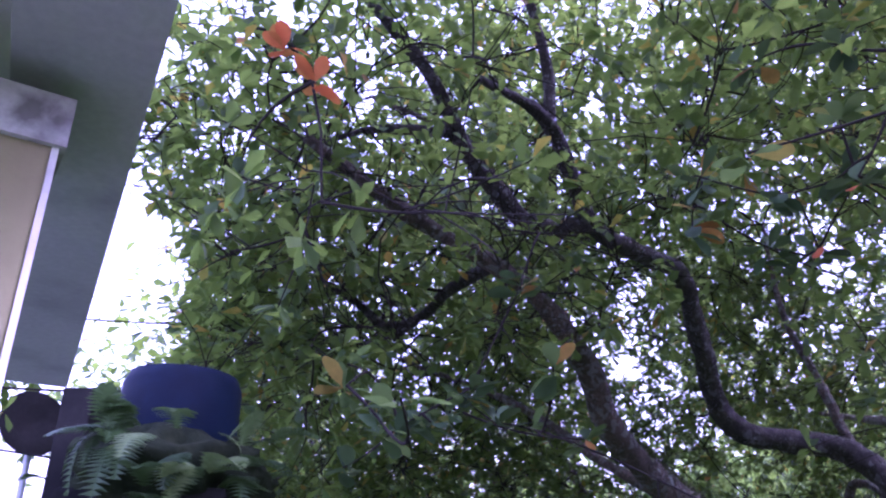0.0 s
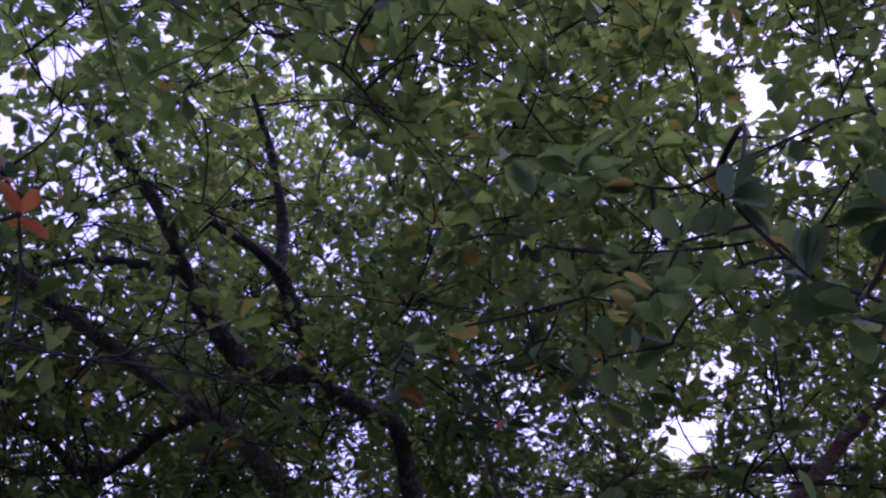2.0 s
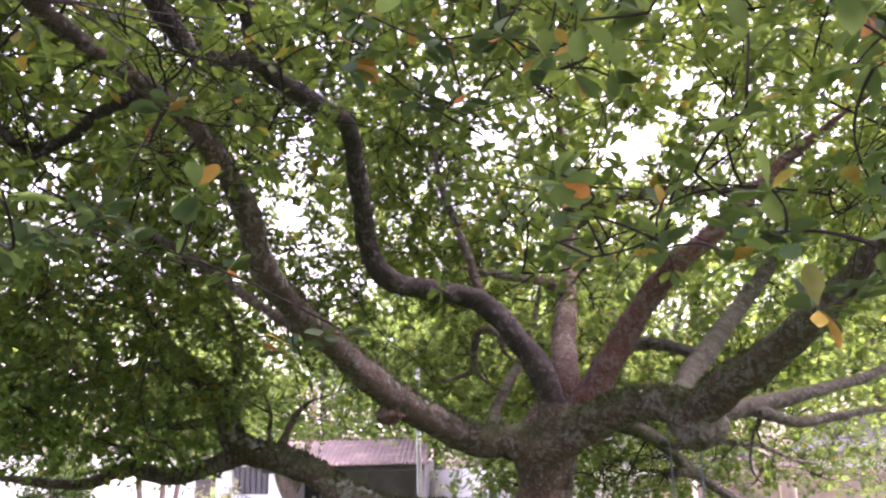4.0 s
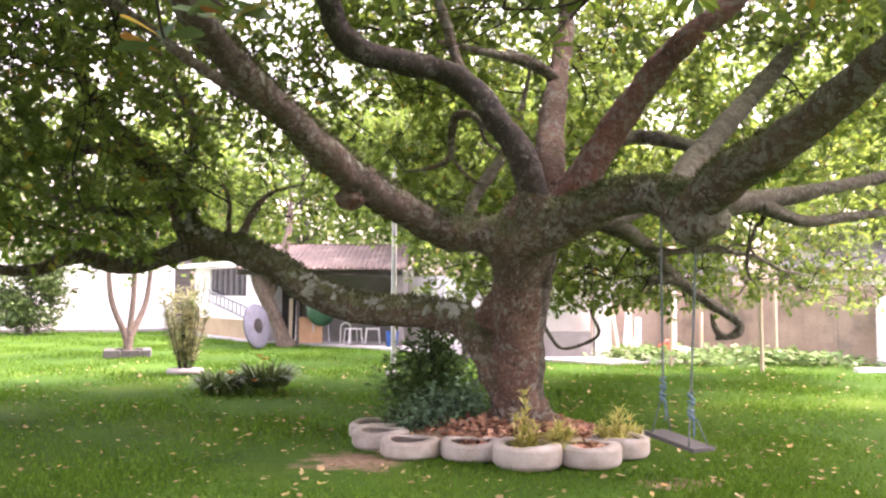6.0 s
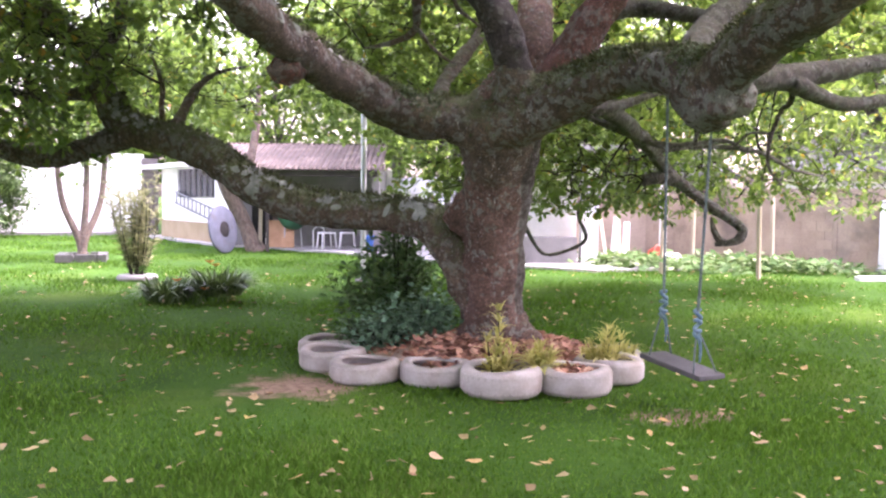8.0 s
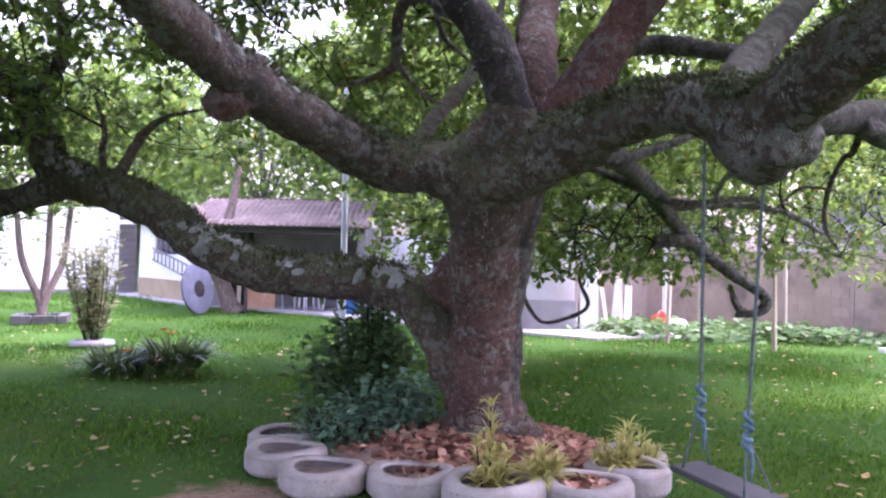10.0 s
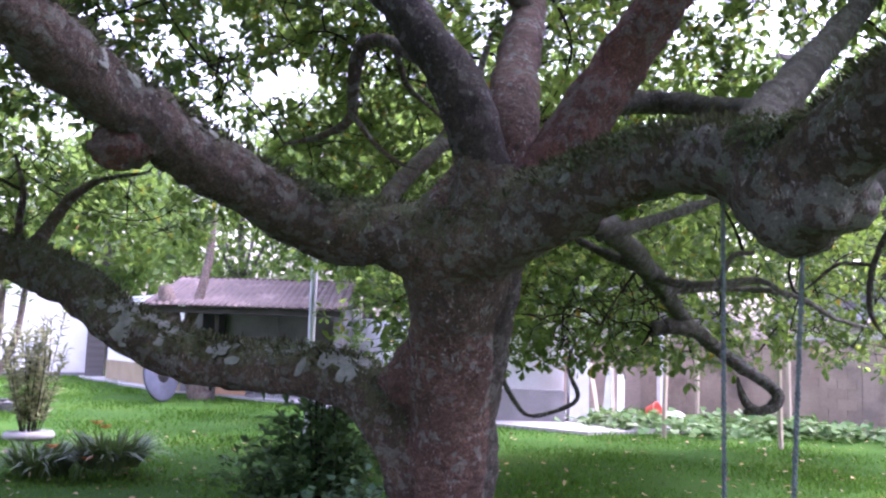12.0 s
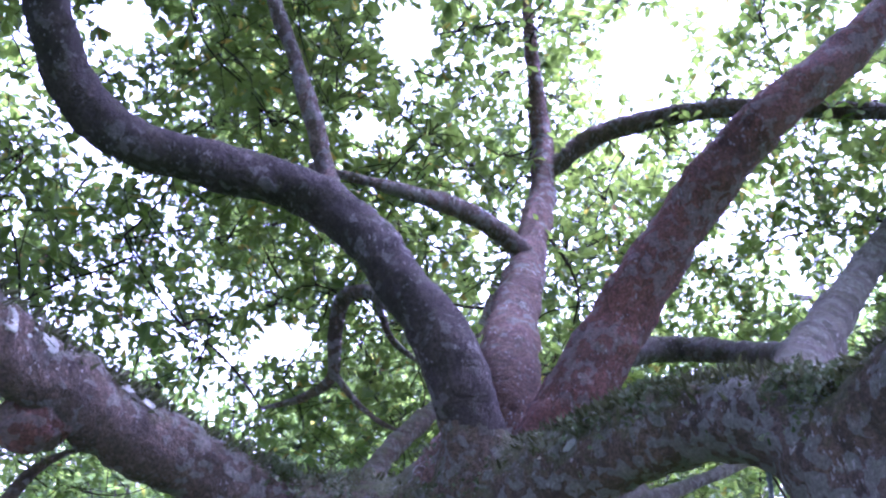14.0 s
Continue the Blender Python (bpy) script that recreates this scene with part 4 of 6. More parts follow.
limb("limb", [(7.6, 11.35, 2.06), (8.48, 11.55, 2.13), (9.2, 11.53, 2.09), (9.86, 11.64, 1.88), (10.6, 11.9, 1.8)], [0.04, 0.035, 0.03, 0.025, 0.01], BARK_GREY)
limb("limb", [(6.0, 11.6, 1.9), (6.74, 13.36, 1.29), (7.73, 15.15, 0.76), (8.12, 15.45, 0.52), (8.4, 15.0, 0.66), (8.35, 14.5, 0.86), (8.1, 14.3, 1.23), (8.2, 14.3, 1.6)], [0.05, 0.04, 0.034, 0.032, 0.032, 0.03, 0.024, 0.012], BARK_GREY)
limb("limb", [(5.4, 7.49, 2.3), (5.92, 7.95, 2.69), (7.47, 9.14, 3.71), (8.42, 9.67, 4.44), (9.58, 10.35, 5.39)], [0.13, 0.12, 0.11, 0.09, 0.03], BARK_GREY)
limb("limb", [(5.3, 8.9, 2.75), (5.7, 9.4, 3.08), (6.35, 9.7, 3.31), (6.61, 9.2, 3.16), (6.42, 8.42, 2.95)], [0.1, 0.09, 0.085, 0.075, 0.06], BARK_GREY)
limb("limb", [(4.3, 9.3, 2.1), (4.5, 10.08, 2.46), (4.84, 10.6, 2.81), (5.32, 11.28, 3.24), (5.76, 11.77, 3.89), (6.3, 12.6, 4.9)], [0.09, 0.07, 0.07, 0.065, 0.05, 0.02])
limb("limb", [(1.41, 6.58, 5.01), (0.9, 6.9, 5.2), (0.3, 6.6, 5.9), (-0.5, 6.3, 6.2)], [0.05, 0.045, 0.03, 0.015])
limb("limb", [(2.29, 7.79, 2.85), (1.6, 8.2, 3.3), (0.7, 8.6, 4.0), (-0.6, 8.9, 4.6)], [0.06, 0.05, 0.04, 0.015])

limb("limb", [(5.72, 9.28, 2.24), (6.05, 9.35, 2.33), (6.7, 9.6, 2.55), (7.8, 9.9, 2.95)], [0.05, 0.042, 0.034, 0.015], BARK_GREY)
limb("limb", [(4.31, 8.82, 3.09), (4.30, 9.07, 3.20), (4.27, 9.38, 3.36), (4.19, 9.62, 3.38), (4.17, 9.75, 3.21), (4.19, 9.88, 2.98), (4.05, 10.15, 2.90), (3.84, 10.43, 2.88)], [0.04, 0.04, 0.04, 0.045, 0.045, 0.035, 0.025, 0.012])
limb("limb", [(4.29, 9.18, 3.25), (4.40, 9.37, 3.13), (4.48, 9.45, 3.08), (4.65, 9.61, 3.04), (4.82, 9.77, 3.00)], [0.024, 0.02, 0.018, 0.015, 0.01])
limb("limb", [(4.21, 9.87, 2.99), (4.36, 9.94, 2.85), (4.57, 10.09, 2.76), (4.78, 10.24, 2.75)], [0.024, 0.02, 0.015, 0.01])
limb("limb", [(7.18, 10.90, 2.15), (7.33, 10.86, 2.09), (7.55, 10.78, 2.08), (7.85, 10.78, 2.11), (8.21, 10.76, 2.14), (8.51, 10.77, 2.01)], [0.04, 0.036, 0.032, 0.028, 0.024, 0.012], BARK_GREY)
limb("limb", [(7.76, 10.76, 2.09), (7.80, 10.73, 2.24), (7.90, 10.74, 2.36), (8.12, 10.77, 2.39)], [0.028, 0.026, 0.026, 0.022], BARK_GREY)
limb("limb", [(8.22, 11.86, 1.72), (7.99, 11.83, 1.74), (7.77, 11.86, 1.70)], [0.085, 0.08, 0.07], BARK_GREY)
limb("limb", [(6.95, 10.77, 2.18), (6.55, 10.58, 2.26), (6.20, 10.38, 2.32), (6.07, 10.42, 2.42)], [0.035, 0.04, 0.035, 0.02], BARK_GREY)
limb("limb", [(6.25, 7.28, 2.33), (6.34, 7.48, 2.16), (6.36, 7.57, 2.14), (6.39, 7.68, 2.04), (6.36, 7.71, 1.89), (6.37, 7.72, 1.71), (6.47, 7.70, 1.57)], [0.022, 0.02, 0.018, 0.018, 0.016, 0.012, 0.005], BARK_GREY)
limb("limb", [(6.37, 7.70, 1.96), (6.28, 7.83, 1.97), (6.24, 7.96, 1.88), (6.26, 8.07, 1.84)], [0.012, 0.01, 0.008, 0.004], BARK_GREY)
limb("limb", [(2.06, 11.90, 2.13), (2.15, 11.88, 2.24), (2.24, 11.97, 2.43), (2.37, 12.04, 2.64), (2.57, 12.20, 2.81), (2.92, 12.30, 2.92)], [0.07, 0.06, 0.05, 0.038, 0.026, 0.01])
limb("limb", [(2.00, 11.87, 2.19), (1.98, 11.94, 2.38), (1.99, 11.95, 2.62), (1.89, 12.11, 2.94)], [0.03, 0.028, 0.024, 0.012])
limb("limb", [(3.99, 8.75, 3.55), (3.91, 8.86, 3.86), (3.85, 8.85, 4.06), (3.71, 8.85, 4.46), (3.58, 8.86, 4.8), (3.49, 8.86, 5.26), (3.4, 8.7, 6.0)], [0.06, 0.05, 0.046, 0.042, 0.038, 0.03, 0.015])
# upper boughs that reach over the veranda's edge
limb("limb", [(1.41, 6.58, 5.01), (0.9, 6.41, 4.94), (0.67, 6.22, 5.1), (0.41, 5.96, 5.34), (0.28, 5.7, 5.55), (0.12, 5.39, 5.79), (-0.2, 5.01, 6.05), (-0.45, 4.67, 6.21)], [0.085, 0.08, 0.075, 0.07, 0.064, 0.055, 0.04, 0.02], BARK_DARK)
limb("limb", [(0.31, 5.81, 5.47), (-0.03, 5.71, 5.46), (-0.33, 5.58, 5.39), (-0.65, 5.48, 5.23)], [0.045, 0.04, 0.032, 0.015], BARK_DARK)
limb("limb", [(1.05, 5.98, 5.62), (1.06, 5.9, 6.01), (1.01, 5.74, 6.24), (0.89, 5.55, 6.64), (0.66, 5.23, 7.12)], [0.055, 0.048, 0.042, 0.034, 0.015], BARK_DARK)
limb("limb", [(0.62, 5.56, 4.23), (0.25, 6.1, 4.25), (0.01, 6.5, 4.2), (-0.31, 6.63, 4.15), (-0.54, 6.52, 4.32), (-0.92, 6.25, 4.48)], [0.05, 0.045, 0.042, 0.038, 0.03, 0.015], BARK_DARK)
limb("limb", [(0.01, 6.5, 4.2), (-0.3, 6.5, 3.98), (-0.55, 6.45, 3.93), (-0.79, 6.43, 3.78), (-1.2, 6.36, 3.72)], [0.035, 0.03, 0.027, 0.024, 0.012], BARK_DARK)

# burl, knob and wound on the limbs
def knob(name, centre, size, squash, material, seed, label=""):
    bm = bmesh.new()
    bmesh.ops.create_icosphere(bm, subdivisions=4, radius=size)
    for v in bm.verts:
        n = v.co.normalized()
        v.co *= 1 + 0.22 * noise.noise(n * 1.8 + Vector((seed, 0, 0))) + 0.1 * noise.noise(n * 5 + Vector((0, seed, 0)))
        v.co = Vector((v.co.x * squash[0], v.co.y * squash[1], v.co.z * squash[2])) + Vector(centre)
    return part(name, bm, material, tree, label, shade=True)


knob("knob", (2.84, 8.4, 2.34), 0.12, (1.15, 0.9, 0.85), BARK_RED, 8, "reddish healed branch stub")

# lichen plates on the limbs' upper and facing sides, and tufts of moss and small ferns in the fork
eg = np.random.default_rng(17)
plate_meshes = []
for k in range(3):
    bm = bmesh.new()
    rings = [[bm.verts.new((r * (1 + 0.1 * math.sin(2 * a + k) + 0.09 * math.sin(5 * a + 2 * k)) * math.cos(a), r * (1 + 0.1 * math.sin(2 * a + k) + 0.09 * math.sin(5 * a + 2 * k)) * math.sin(a), z)) for a in np.linspace(0, 2 * math.pi, 14, endpoint=False)] for r, z in ((1.0, -0.08), (0.96, 0.1), (0.5, 0.13))]
    for p, q in zip(rings, rings[1:]):
        for i in range(14):
            bm.faces.new((p[i], p[(i + 1) % 14], q[(i + 1) % 14], q[i]))
    bm.faces.new(rings[-1])
    me = bpy.data.meshes.new("lichen_plate")
    bm.to_mesh(me)
    bm.free()
    me.materials.append(LICHEN)
    plate_meshes.append(me)


def on_limb(line, f, angle):
    """A place and outward direction on a limb's surface; angle from straight up, towards the south."""
    i = min(int(f * (len(line) - 1)), len(line) - 2)
    q = line[i] + (line[i + 1] - line[i]) * (f * (len(line) - 1) - i)
    p, r = q[:3], q[3]
    t = line[i + 1, :3] - line[i, :3]
    t /= np.linalg.norm(t)
    up = np.array([0, 0, 1.0]) - t * t[2]
    up /= np.linalg.norm(up) + 1e-9
    side = np.cross(t, up)
    if side[1] > 0:
        side = -side
    n = up * math.cos(angle) + side * math.sin(angle)
    return p + n * r * 0.98, n


beam = max(BOUGH_LINES, key=lambda l: (abs(l[:, :3] - np.array([3.42, 10.63, 1.32])).sum(1).min() < 0.2))
long_limb, swing_limb = BOUGH_LINES[1], BOUGH_LINES[7]
for line, lo, hi, n, big in ((beam, 0.12, 0.62, 120, 0.062), (beam, 0.14, 0.36, 66, 0.075), (long_limb, 0.08, 0.45, 60, 0.05), (swing_limb, 0.1, 0.62, 60, 0.045)):
    for k in range(n):
        if k % 6 == 0:
            fc, ac = eg.uniform(lo, hi), eg.normal(0.5, 0.45)
        p, nn = on_limb(line, float(np.clip(fc + eg.normal(0, 0.014), 0.01, 0.97)), ac + eg.normal(0, 0.24))
        m = Vector(nn).to_track_quat("Z", "Y").to_matrix().to_4x4() @ pose(0, 0, 0, 0, 0, eg.uniform(0, 360))
        m.translation = p
        w = big * eg.uniform(0.2, 1.0)
        place("lichen_plate", plate_meshes[k % 3], None, tree, "", m @ Matrix.Diagonal((w, w * eg.uniform(0.5, 1), w * 0.3, 1)))
tufts = Many()
for line, lo, hi, n in ((beam, 0.02, 0.75, 900), (long_limb, 0.0, 0.5, 700), (swing_limb, 0.0, 0.45, 1300)):
    for k in range(n):
        p, nn = on_limb(line, eg.uniform(lo, hi), eg.normal(0.15, 0.5))
        dd = nn[None] + eg.normal(0, 0.55, (4, 3))
        v, f = leaves_at(np.tile(p, (4, 1)) + eg.normal(0, 0.012, (4, 3)), dd, eg.uniform(0.02, 0.07, 4), eg.normal(0, 1, 4), BLADE_V, 2.0)
        tufts.add(v, f)
tagged(place("moss", tufts.mesh("moss"), leafy("moss_tuft", [(0.0, (0.04, 0.045, 0.02)), (0.6, (0.075, 0.09, 0.035)), (1.0, (0.16, 0.17, 0.1))], (0.1, 0.12, 0.03), 0.15, 0.8), tree, "grey-green moss tufts on the limbs"), kind="stuff")

creeper = Many()
for line, lo, hi, n in ((swing_limb, 0.0, 0.36, 2600), (long_limb, 0.0, 0.14, 600), (BOUGH_LINES[0], 0.86, 0.98, 500), (beam, 0.02, 0.3, 500)):
    for k in range(n):
        p, nn = on_limb(line, eg.uniform(lo, hi), eg.normal(0.4, 0.55))
        if value_noise(p * 5.0, 7) < eg.uniform(-0.15, 0.5):
            continue
        p = p + nn * eg.uniform(0.0, 0.03)
        dd = nn[None] * 0.6 + eg.normal(0, 0.7, (3, 3))
        v, f = leaves_at(np.tile(p + nn * eg.uniform(0.0, 0.03), (3, 1)), dd, eg.uniform(0.01, 0.028, 3), eg.normal(0, 1, 3), LEAF_V, 1.4)
        creeper.add(v, f)
tagged(place("creeper", creeper.mesh("creeper"), leafy("creeper_leaf", [(0.0, (0.04, 0.065, 0.025)), (0.7, (0.085, 0.125, 0.055)), (1.0, (0.22, 0.25, 0.16))], (0.15, 0.21, 0.06), 0.2), tree, "small-leaved green creeper on the fork"), kind="stuff")

# crown: twigs reach for points in a dome-shaped shell, each ending in whorls of leaves
cg = np.random.default_rng(11)
CROWN = np.array([4.5, 7.8, 1.0])
# gaps where the sky shows through: eye point on the camera's walk, direction, width
EYE_START, EYE_END = (0.95, 0.0, 1.8), (3.36, 4.92, 1.72)
EYE_A, EYE_B, EYE_C = (1.56, 1.36, 1.47), (3.18, 4.75, 1.61), (2.61, 3.73, 1.51)
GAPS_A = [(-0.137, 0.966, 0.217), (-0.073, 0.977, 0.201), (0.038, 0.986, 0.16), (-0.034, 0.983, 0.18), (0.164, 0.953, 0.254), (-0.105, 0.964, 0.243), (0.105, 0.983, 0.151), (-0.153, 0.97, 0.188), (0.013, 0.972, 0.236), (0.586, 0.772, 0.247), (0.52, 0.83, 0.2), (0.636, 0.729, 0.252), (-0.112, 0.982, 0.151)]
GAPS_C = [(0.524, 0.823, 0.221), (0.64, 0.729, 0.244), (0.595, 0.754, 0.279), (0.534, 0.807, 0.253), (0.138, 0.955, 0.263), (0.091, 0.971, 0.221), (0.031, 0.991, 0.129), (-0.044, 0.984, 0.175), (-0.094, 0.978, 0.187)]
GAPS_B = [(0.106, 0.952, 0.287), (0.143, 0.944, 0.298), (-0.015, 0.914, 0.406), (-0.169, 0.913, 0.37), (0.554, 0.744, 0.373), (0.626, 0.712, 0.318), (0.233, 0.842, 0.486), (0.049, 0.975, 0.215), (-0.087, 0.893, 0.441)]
OPEN = [(EYE_START, (-0.461, 0.83, 0.47), 0.04), (EYE_START, (-0.483, 0.869, 0.39), 0.09), (EYE_START, (-0.504, 0.908, 0.31), 0.09), (EYE_START, (-0.359, 0.869, 0.342), 0.02), (EYE_START, (-0.21, 0.68, 0.70), 0.03),
        (EYE_START, (0.457, 0.822, 0.34), 0.036), (EYE_START, (0.504, 0.764, 0.403), 0.024), (EYE_START, (0.455, 0.55, 0.701), 0.04), (EYE_START, (0.511, 0.573, 0.641), 0.04), (EYE_START, (0.562, 0.606, 0.564), 0.026),
        (EYE_START, (0.067, 0.83, 0.554), 0.024), (EYE_START, (0.018, 0.798, 0.602), 0.014), (EYE_START, (-0.064, 0.765, 0.641), 0.012), (EYE_START, (0.218, 0.771, 0.599), 0.012), (EYE_START, (0.584, 0.688, 0.432), 0.014),
        (EYE_START, (0.629, 0.708, 0.322), 0.016), (EYE_START, (0.112, 0.886, 0.451), 0.014), (EYE_START, (0.1, 0.953, 0.285), 0.024),
        (EYE_END, (0.192, 0.779, 0.598), 0.05), (EYE_END, (0.441, 0.693, 0.57), 0.06), (EYE_END, (-0.108, 0.815, 0.57), 0.04), (EYE_END, (0.1, 0.955, 0.281), 0.035), (EYE_END, (0.621, 0.716, 0.32), 0.03), (EYE_END, (0.164, 0.843, 0.512), 0.03)]
OPEN += [(EYE_A, d, 0.02) for d in GAPS_A] + [(EYE_B, d, 0.022) for d in GAPS_B] + [(EYE_C, d, 0.022) for d in GAPS_C]


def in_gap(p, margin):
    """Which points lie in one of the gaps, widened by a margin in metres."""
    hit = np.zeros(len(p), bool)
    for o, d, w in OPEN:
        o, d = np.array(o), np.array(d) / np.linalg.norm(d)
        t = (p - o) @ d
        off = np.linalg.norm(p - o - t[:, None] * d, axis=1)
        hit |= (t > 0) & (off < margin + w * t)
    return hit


def in_crown(p):
    """Where the crown holds leaves: a shell, higher towards the open middle, with gaps."""
    r = (p - CROWN) / np.where(p[:, 1:2] < CROWN[1], [[8.4, 9.4, 8.6]], [[7.6, 8.8, 8.2]])
    s = np.linalg.norm(r, axis=1)
    lump = 0.07 * np.sin(p @ np.array([1.3, 0.4, 0.9])) + 0.06 * np.sin(p @ np.array([-0.7, 1.5, 1.1]) + 2)
    x, y, z = p.T
    inner = np.where((x > 5.6) & (y > 9.8) & (z < 3.8), 0.5, 0.66)
    ok = (s + lump > inner) & (s + lump < 1.0)
    low = np.where(y < 9, np.maximum(2.75, 1.55 + 0.3 * (y - 0.3)), np.maximum(1.75, 4.1 - 0.75 * (y - 9)))
    low = np.where((x < 6.3) & (y > 9), np.maximum(low, 2.7), low)
    low = np.where((x < 0.9) & (y > 8), 2.15, low)
    low = np.where((x > 6.3) & (y > 10.1 + 1.05 * (np.minimum(x, 8.5) - 6.08)), np.minimum(low, 1.45), np.where((x > 6.3) & (y > 9), 3.0, low))
    ok &= z > low
    ok &= (value_noise(p * 0.85, 5) > np.where(y < 7.5, -0.18, -0.4)) & ~((x < 0.6) & (y < 3.4) & (z < 3.1))
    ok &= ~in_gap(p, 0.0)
    return ok


pool = cg.uniform((-4, -2.5, 1.2), (13, 17, 10), (150000, 3))
pool = pool[in_crown(pool)]
targets = [pool[0]]
for p in pool[1:]:
    if len(targets) >= 3300:
        break
    q = np.asarray(targets)
    if ((q - p) ** 2).sum(1).min() > 0.42 ** 2:
        targets.append(p)
# leaves round the kinked branches of the low limb
west = cg.uniform((-3.6, 11.0, 2.15), (0.9, 15.5, 4.6), (1500, 3))
for p in west:
    if ((np.asarray(targets) - p) ** 2).sum(1).min() > 0.55 ** 2:
        targets.append(p)
# the low skirt of branches behind the drooping limb
skirt = cg.uniform((5.4, 10.2, 1.4), (13.5, 15.2, 4.2), (4000, 3))
skirt = skirt[(skirt[:, 1] > 10.15 + 1.05 * (np.minimum(skirt[:, 0], 8.6) - 6.08)) & (skirt[:, 2] > 1.45 + 0.25 * np.sin(skirt[:, 0] * 1.7))]
for p in skirt:
    if ((np.asarray(targets) - p) ** 2).sum(1).min() > (0.62 if p[0] < 8 else 0.5) ** 2:
        targets.append(p)
# a dense clump beside the veranda
for p in cg.uniform((-2.0, 4.3, 3.4), (-0.1, 6.6, 5.4), (700, 3)):
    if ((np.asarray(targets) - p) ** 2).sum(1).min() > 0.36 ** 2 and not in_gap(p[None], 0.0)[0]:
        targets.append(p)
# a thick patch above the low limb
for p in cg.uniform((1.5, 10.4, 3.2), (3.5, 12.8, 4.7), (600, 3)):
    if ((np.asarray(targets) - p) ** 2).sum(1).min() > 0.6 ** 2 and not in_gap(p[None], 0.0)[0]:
        targets.append(p)
# the crown's front edge over the lawn
front = cg.uniform((2.6, 2.2, 2.7), (8.0, 5.5, 5.2), (1500, 3))
# only points well above the eye at (1.56, 1.36) are kept
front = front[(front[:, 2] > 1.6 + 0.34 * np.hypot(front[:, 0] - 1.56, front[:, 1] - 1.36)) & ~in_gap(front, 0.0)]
for p in front:
    if ((np.asarray(targets) - p) ** 2).sum(1).min() > 0.5 ** 2:
        targets.append(p)
targets = np.asarray(targets)
# twigs are cleared round the camera's walk and its starting point
WALK_START, WALK_END = np.array([0.9, 0.0, 1.8]), np.array([3.6, 5.1, 1.5])


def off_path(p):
    f = np.clip((p - WALK_START) @ (WALK_END - WALK_START) / ((WALK_END - WALK_START) ** 2).sum(), 0, 1)
    return np.linalg.norm(p - WALK_START - f[:, None] * (WALK_END - WALK_START), axis=1)


from_start = np.linalg.norm(targets - WALK_START, axis=1)
overhead = (targets[:, 2] - WALK_START[2]) / from_start > 0.72
clear = (off_path(targets) > 1.5) & (from_start > np.where(overhead, 3.4, np.where(cg.random(len(targets)) < 0.9, 4.9, 3.0)))
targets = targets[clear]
wood = np.vstack([l[:, :4] for l in BOUGH_LINES])
wood = wood[wood[:, 3] < 0.14]
order = np.argsort([((wood[:, :3] - t) ** 2).sum(1).min() for t in targets])
twigs = Many()
ends, end_dir = [], []


def twig(a, b, r0, r1, sides=5, n=6, bow=0.12):
    t = np.linspace(0, 1, n)[:, None]
    L = np.linalg.norm(b - a)
    mid = (a + b) / 2 + cg.normal(0, bow, 3) * L + np.array([0, 0, 0.06 * L])
    pts = (1 - t) ** 2 * a + 2 * t * (1 - t) * mid + t ** 2 * b
    v, f, _ = tube_arrays(pts, r0 + (r1 - r0) * t[:, 0], sides)
    twigs.add(v, f)
    return pts


for k in order:
    t = targets[k]
    d2 = ((wood[:, :3] - t) ** 2).sum(1) + 0.6 * np.maximum(wood[:, 2] - t[2] - 0.2, 0) ** 2
    j = int(np.argmin(d2))
    a = wood[j]
    L = math.sqrt(((a[:3] - t) ** 2).sum())
    r0 = min(a[3] * 0.7, 0.009 + 0.011 * L)
    pts = twig(a[:3], t, r0, 0.006, 5, 6, 0.16)
    wood = np.vstack([wood, np.column_stack([pts[2:], np.linspace(r0, 0.012, 6)[2:]])])
    way = (t - a[:3]) / (L + 1e-6)
    n = int(cg.integers(11, 17) * (0.88 if t[1] < 7.5 else 1.2 if t[2] > 4.6 and t[1] > 9.5 else 1.0))
    c = t + cg.normal(0, 0.33, (n, 3)) * np.array([1, 1, 0.7]) + way * 0.12
    for e in c:
        v = e - t
        if e[2] < 1.2:
            continue
        ends.append(e)
        end_dir.append(v / (np.linalg.norm(v) + 1e-6) * 0.7 + np.array([0, 0, 0.35]))
        if cg.random() < 0.55:
            twig(t - way * cg.uniform(0, 0.2), e, 0.005, 0.003, 3, 4, 0.16)
ends, end_dir = np.asarray(ends), np.asarray(end_dir)
hook = next(l for l in BOUGH_LINES if abs(l[0, 0] - 5.2) < 0.01 and abs(l[0, 1] - 8.5) < 0.01)
near_hook = np.array([((hook[:, :3] - e) ** 2).sum(1).min() for e in ends]) < 0.5 ** 2
ends, end_dir = ends[~near_hook], end_dir[~near_hook]
keep = (off_path(ends) > 1.3) & (np.linalg.norm(ends - WALK_START, axis=1) > 2.2) & ~in_gap(ends, -0.1)
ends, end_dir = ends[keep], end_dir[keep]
# leaves thinned along sight lines from the walk's start to the great limbs
away = ends - WALK_START
reach = np.linalg.norm(away, axis=1)
bare = np.zeros(len(ends), bool)
for line in BOUGH_LINES:
    if line[0, 1] > 9.2 or line[:, 3].max() < 0.05:
        continue
    for q in line[line[:, 1] < 8.9][::2]:
        u = q[:3] - WALK_START
        far = np.linalg.norm(u)
        side = np.linalg.norm(np.cross(away, u / far), axis=1) / reach
        bare |= (side < 0.018 + q[3] / far) & (reach < far - 0.1) & ((away @ u) > 0)
keep = ~bare | (cg.random(len(ends)) < 0.22)
ends, end_dir = ends[keep], end_dir[keep]
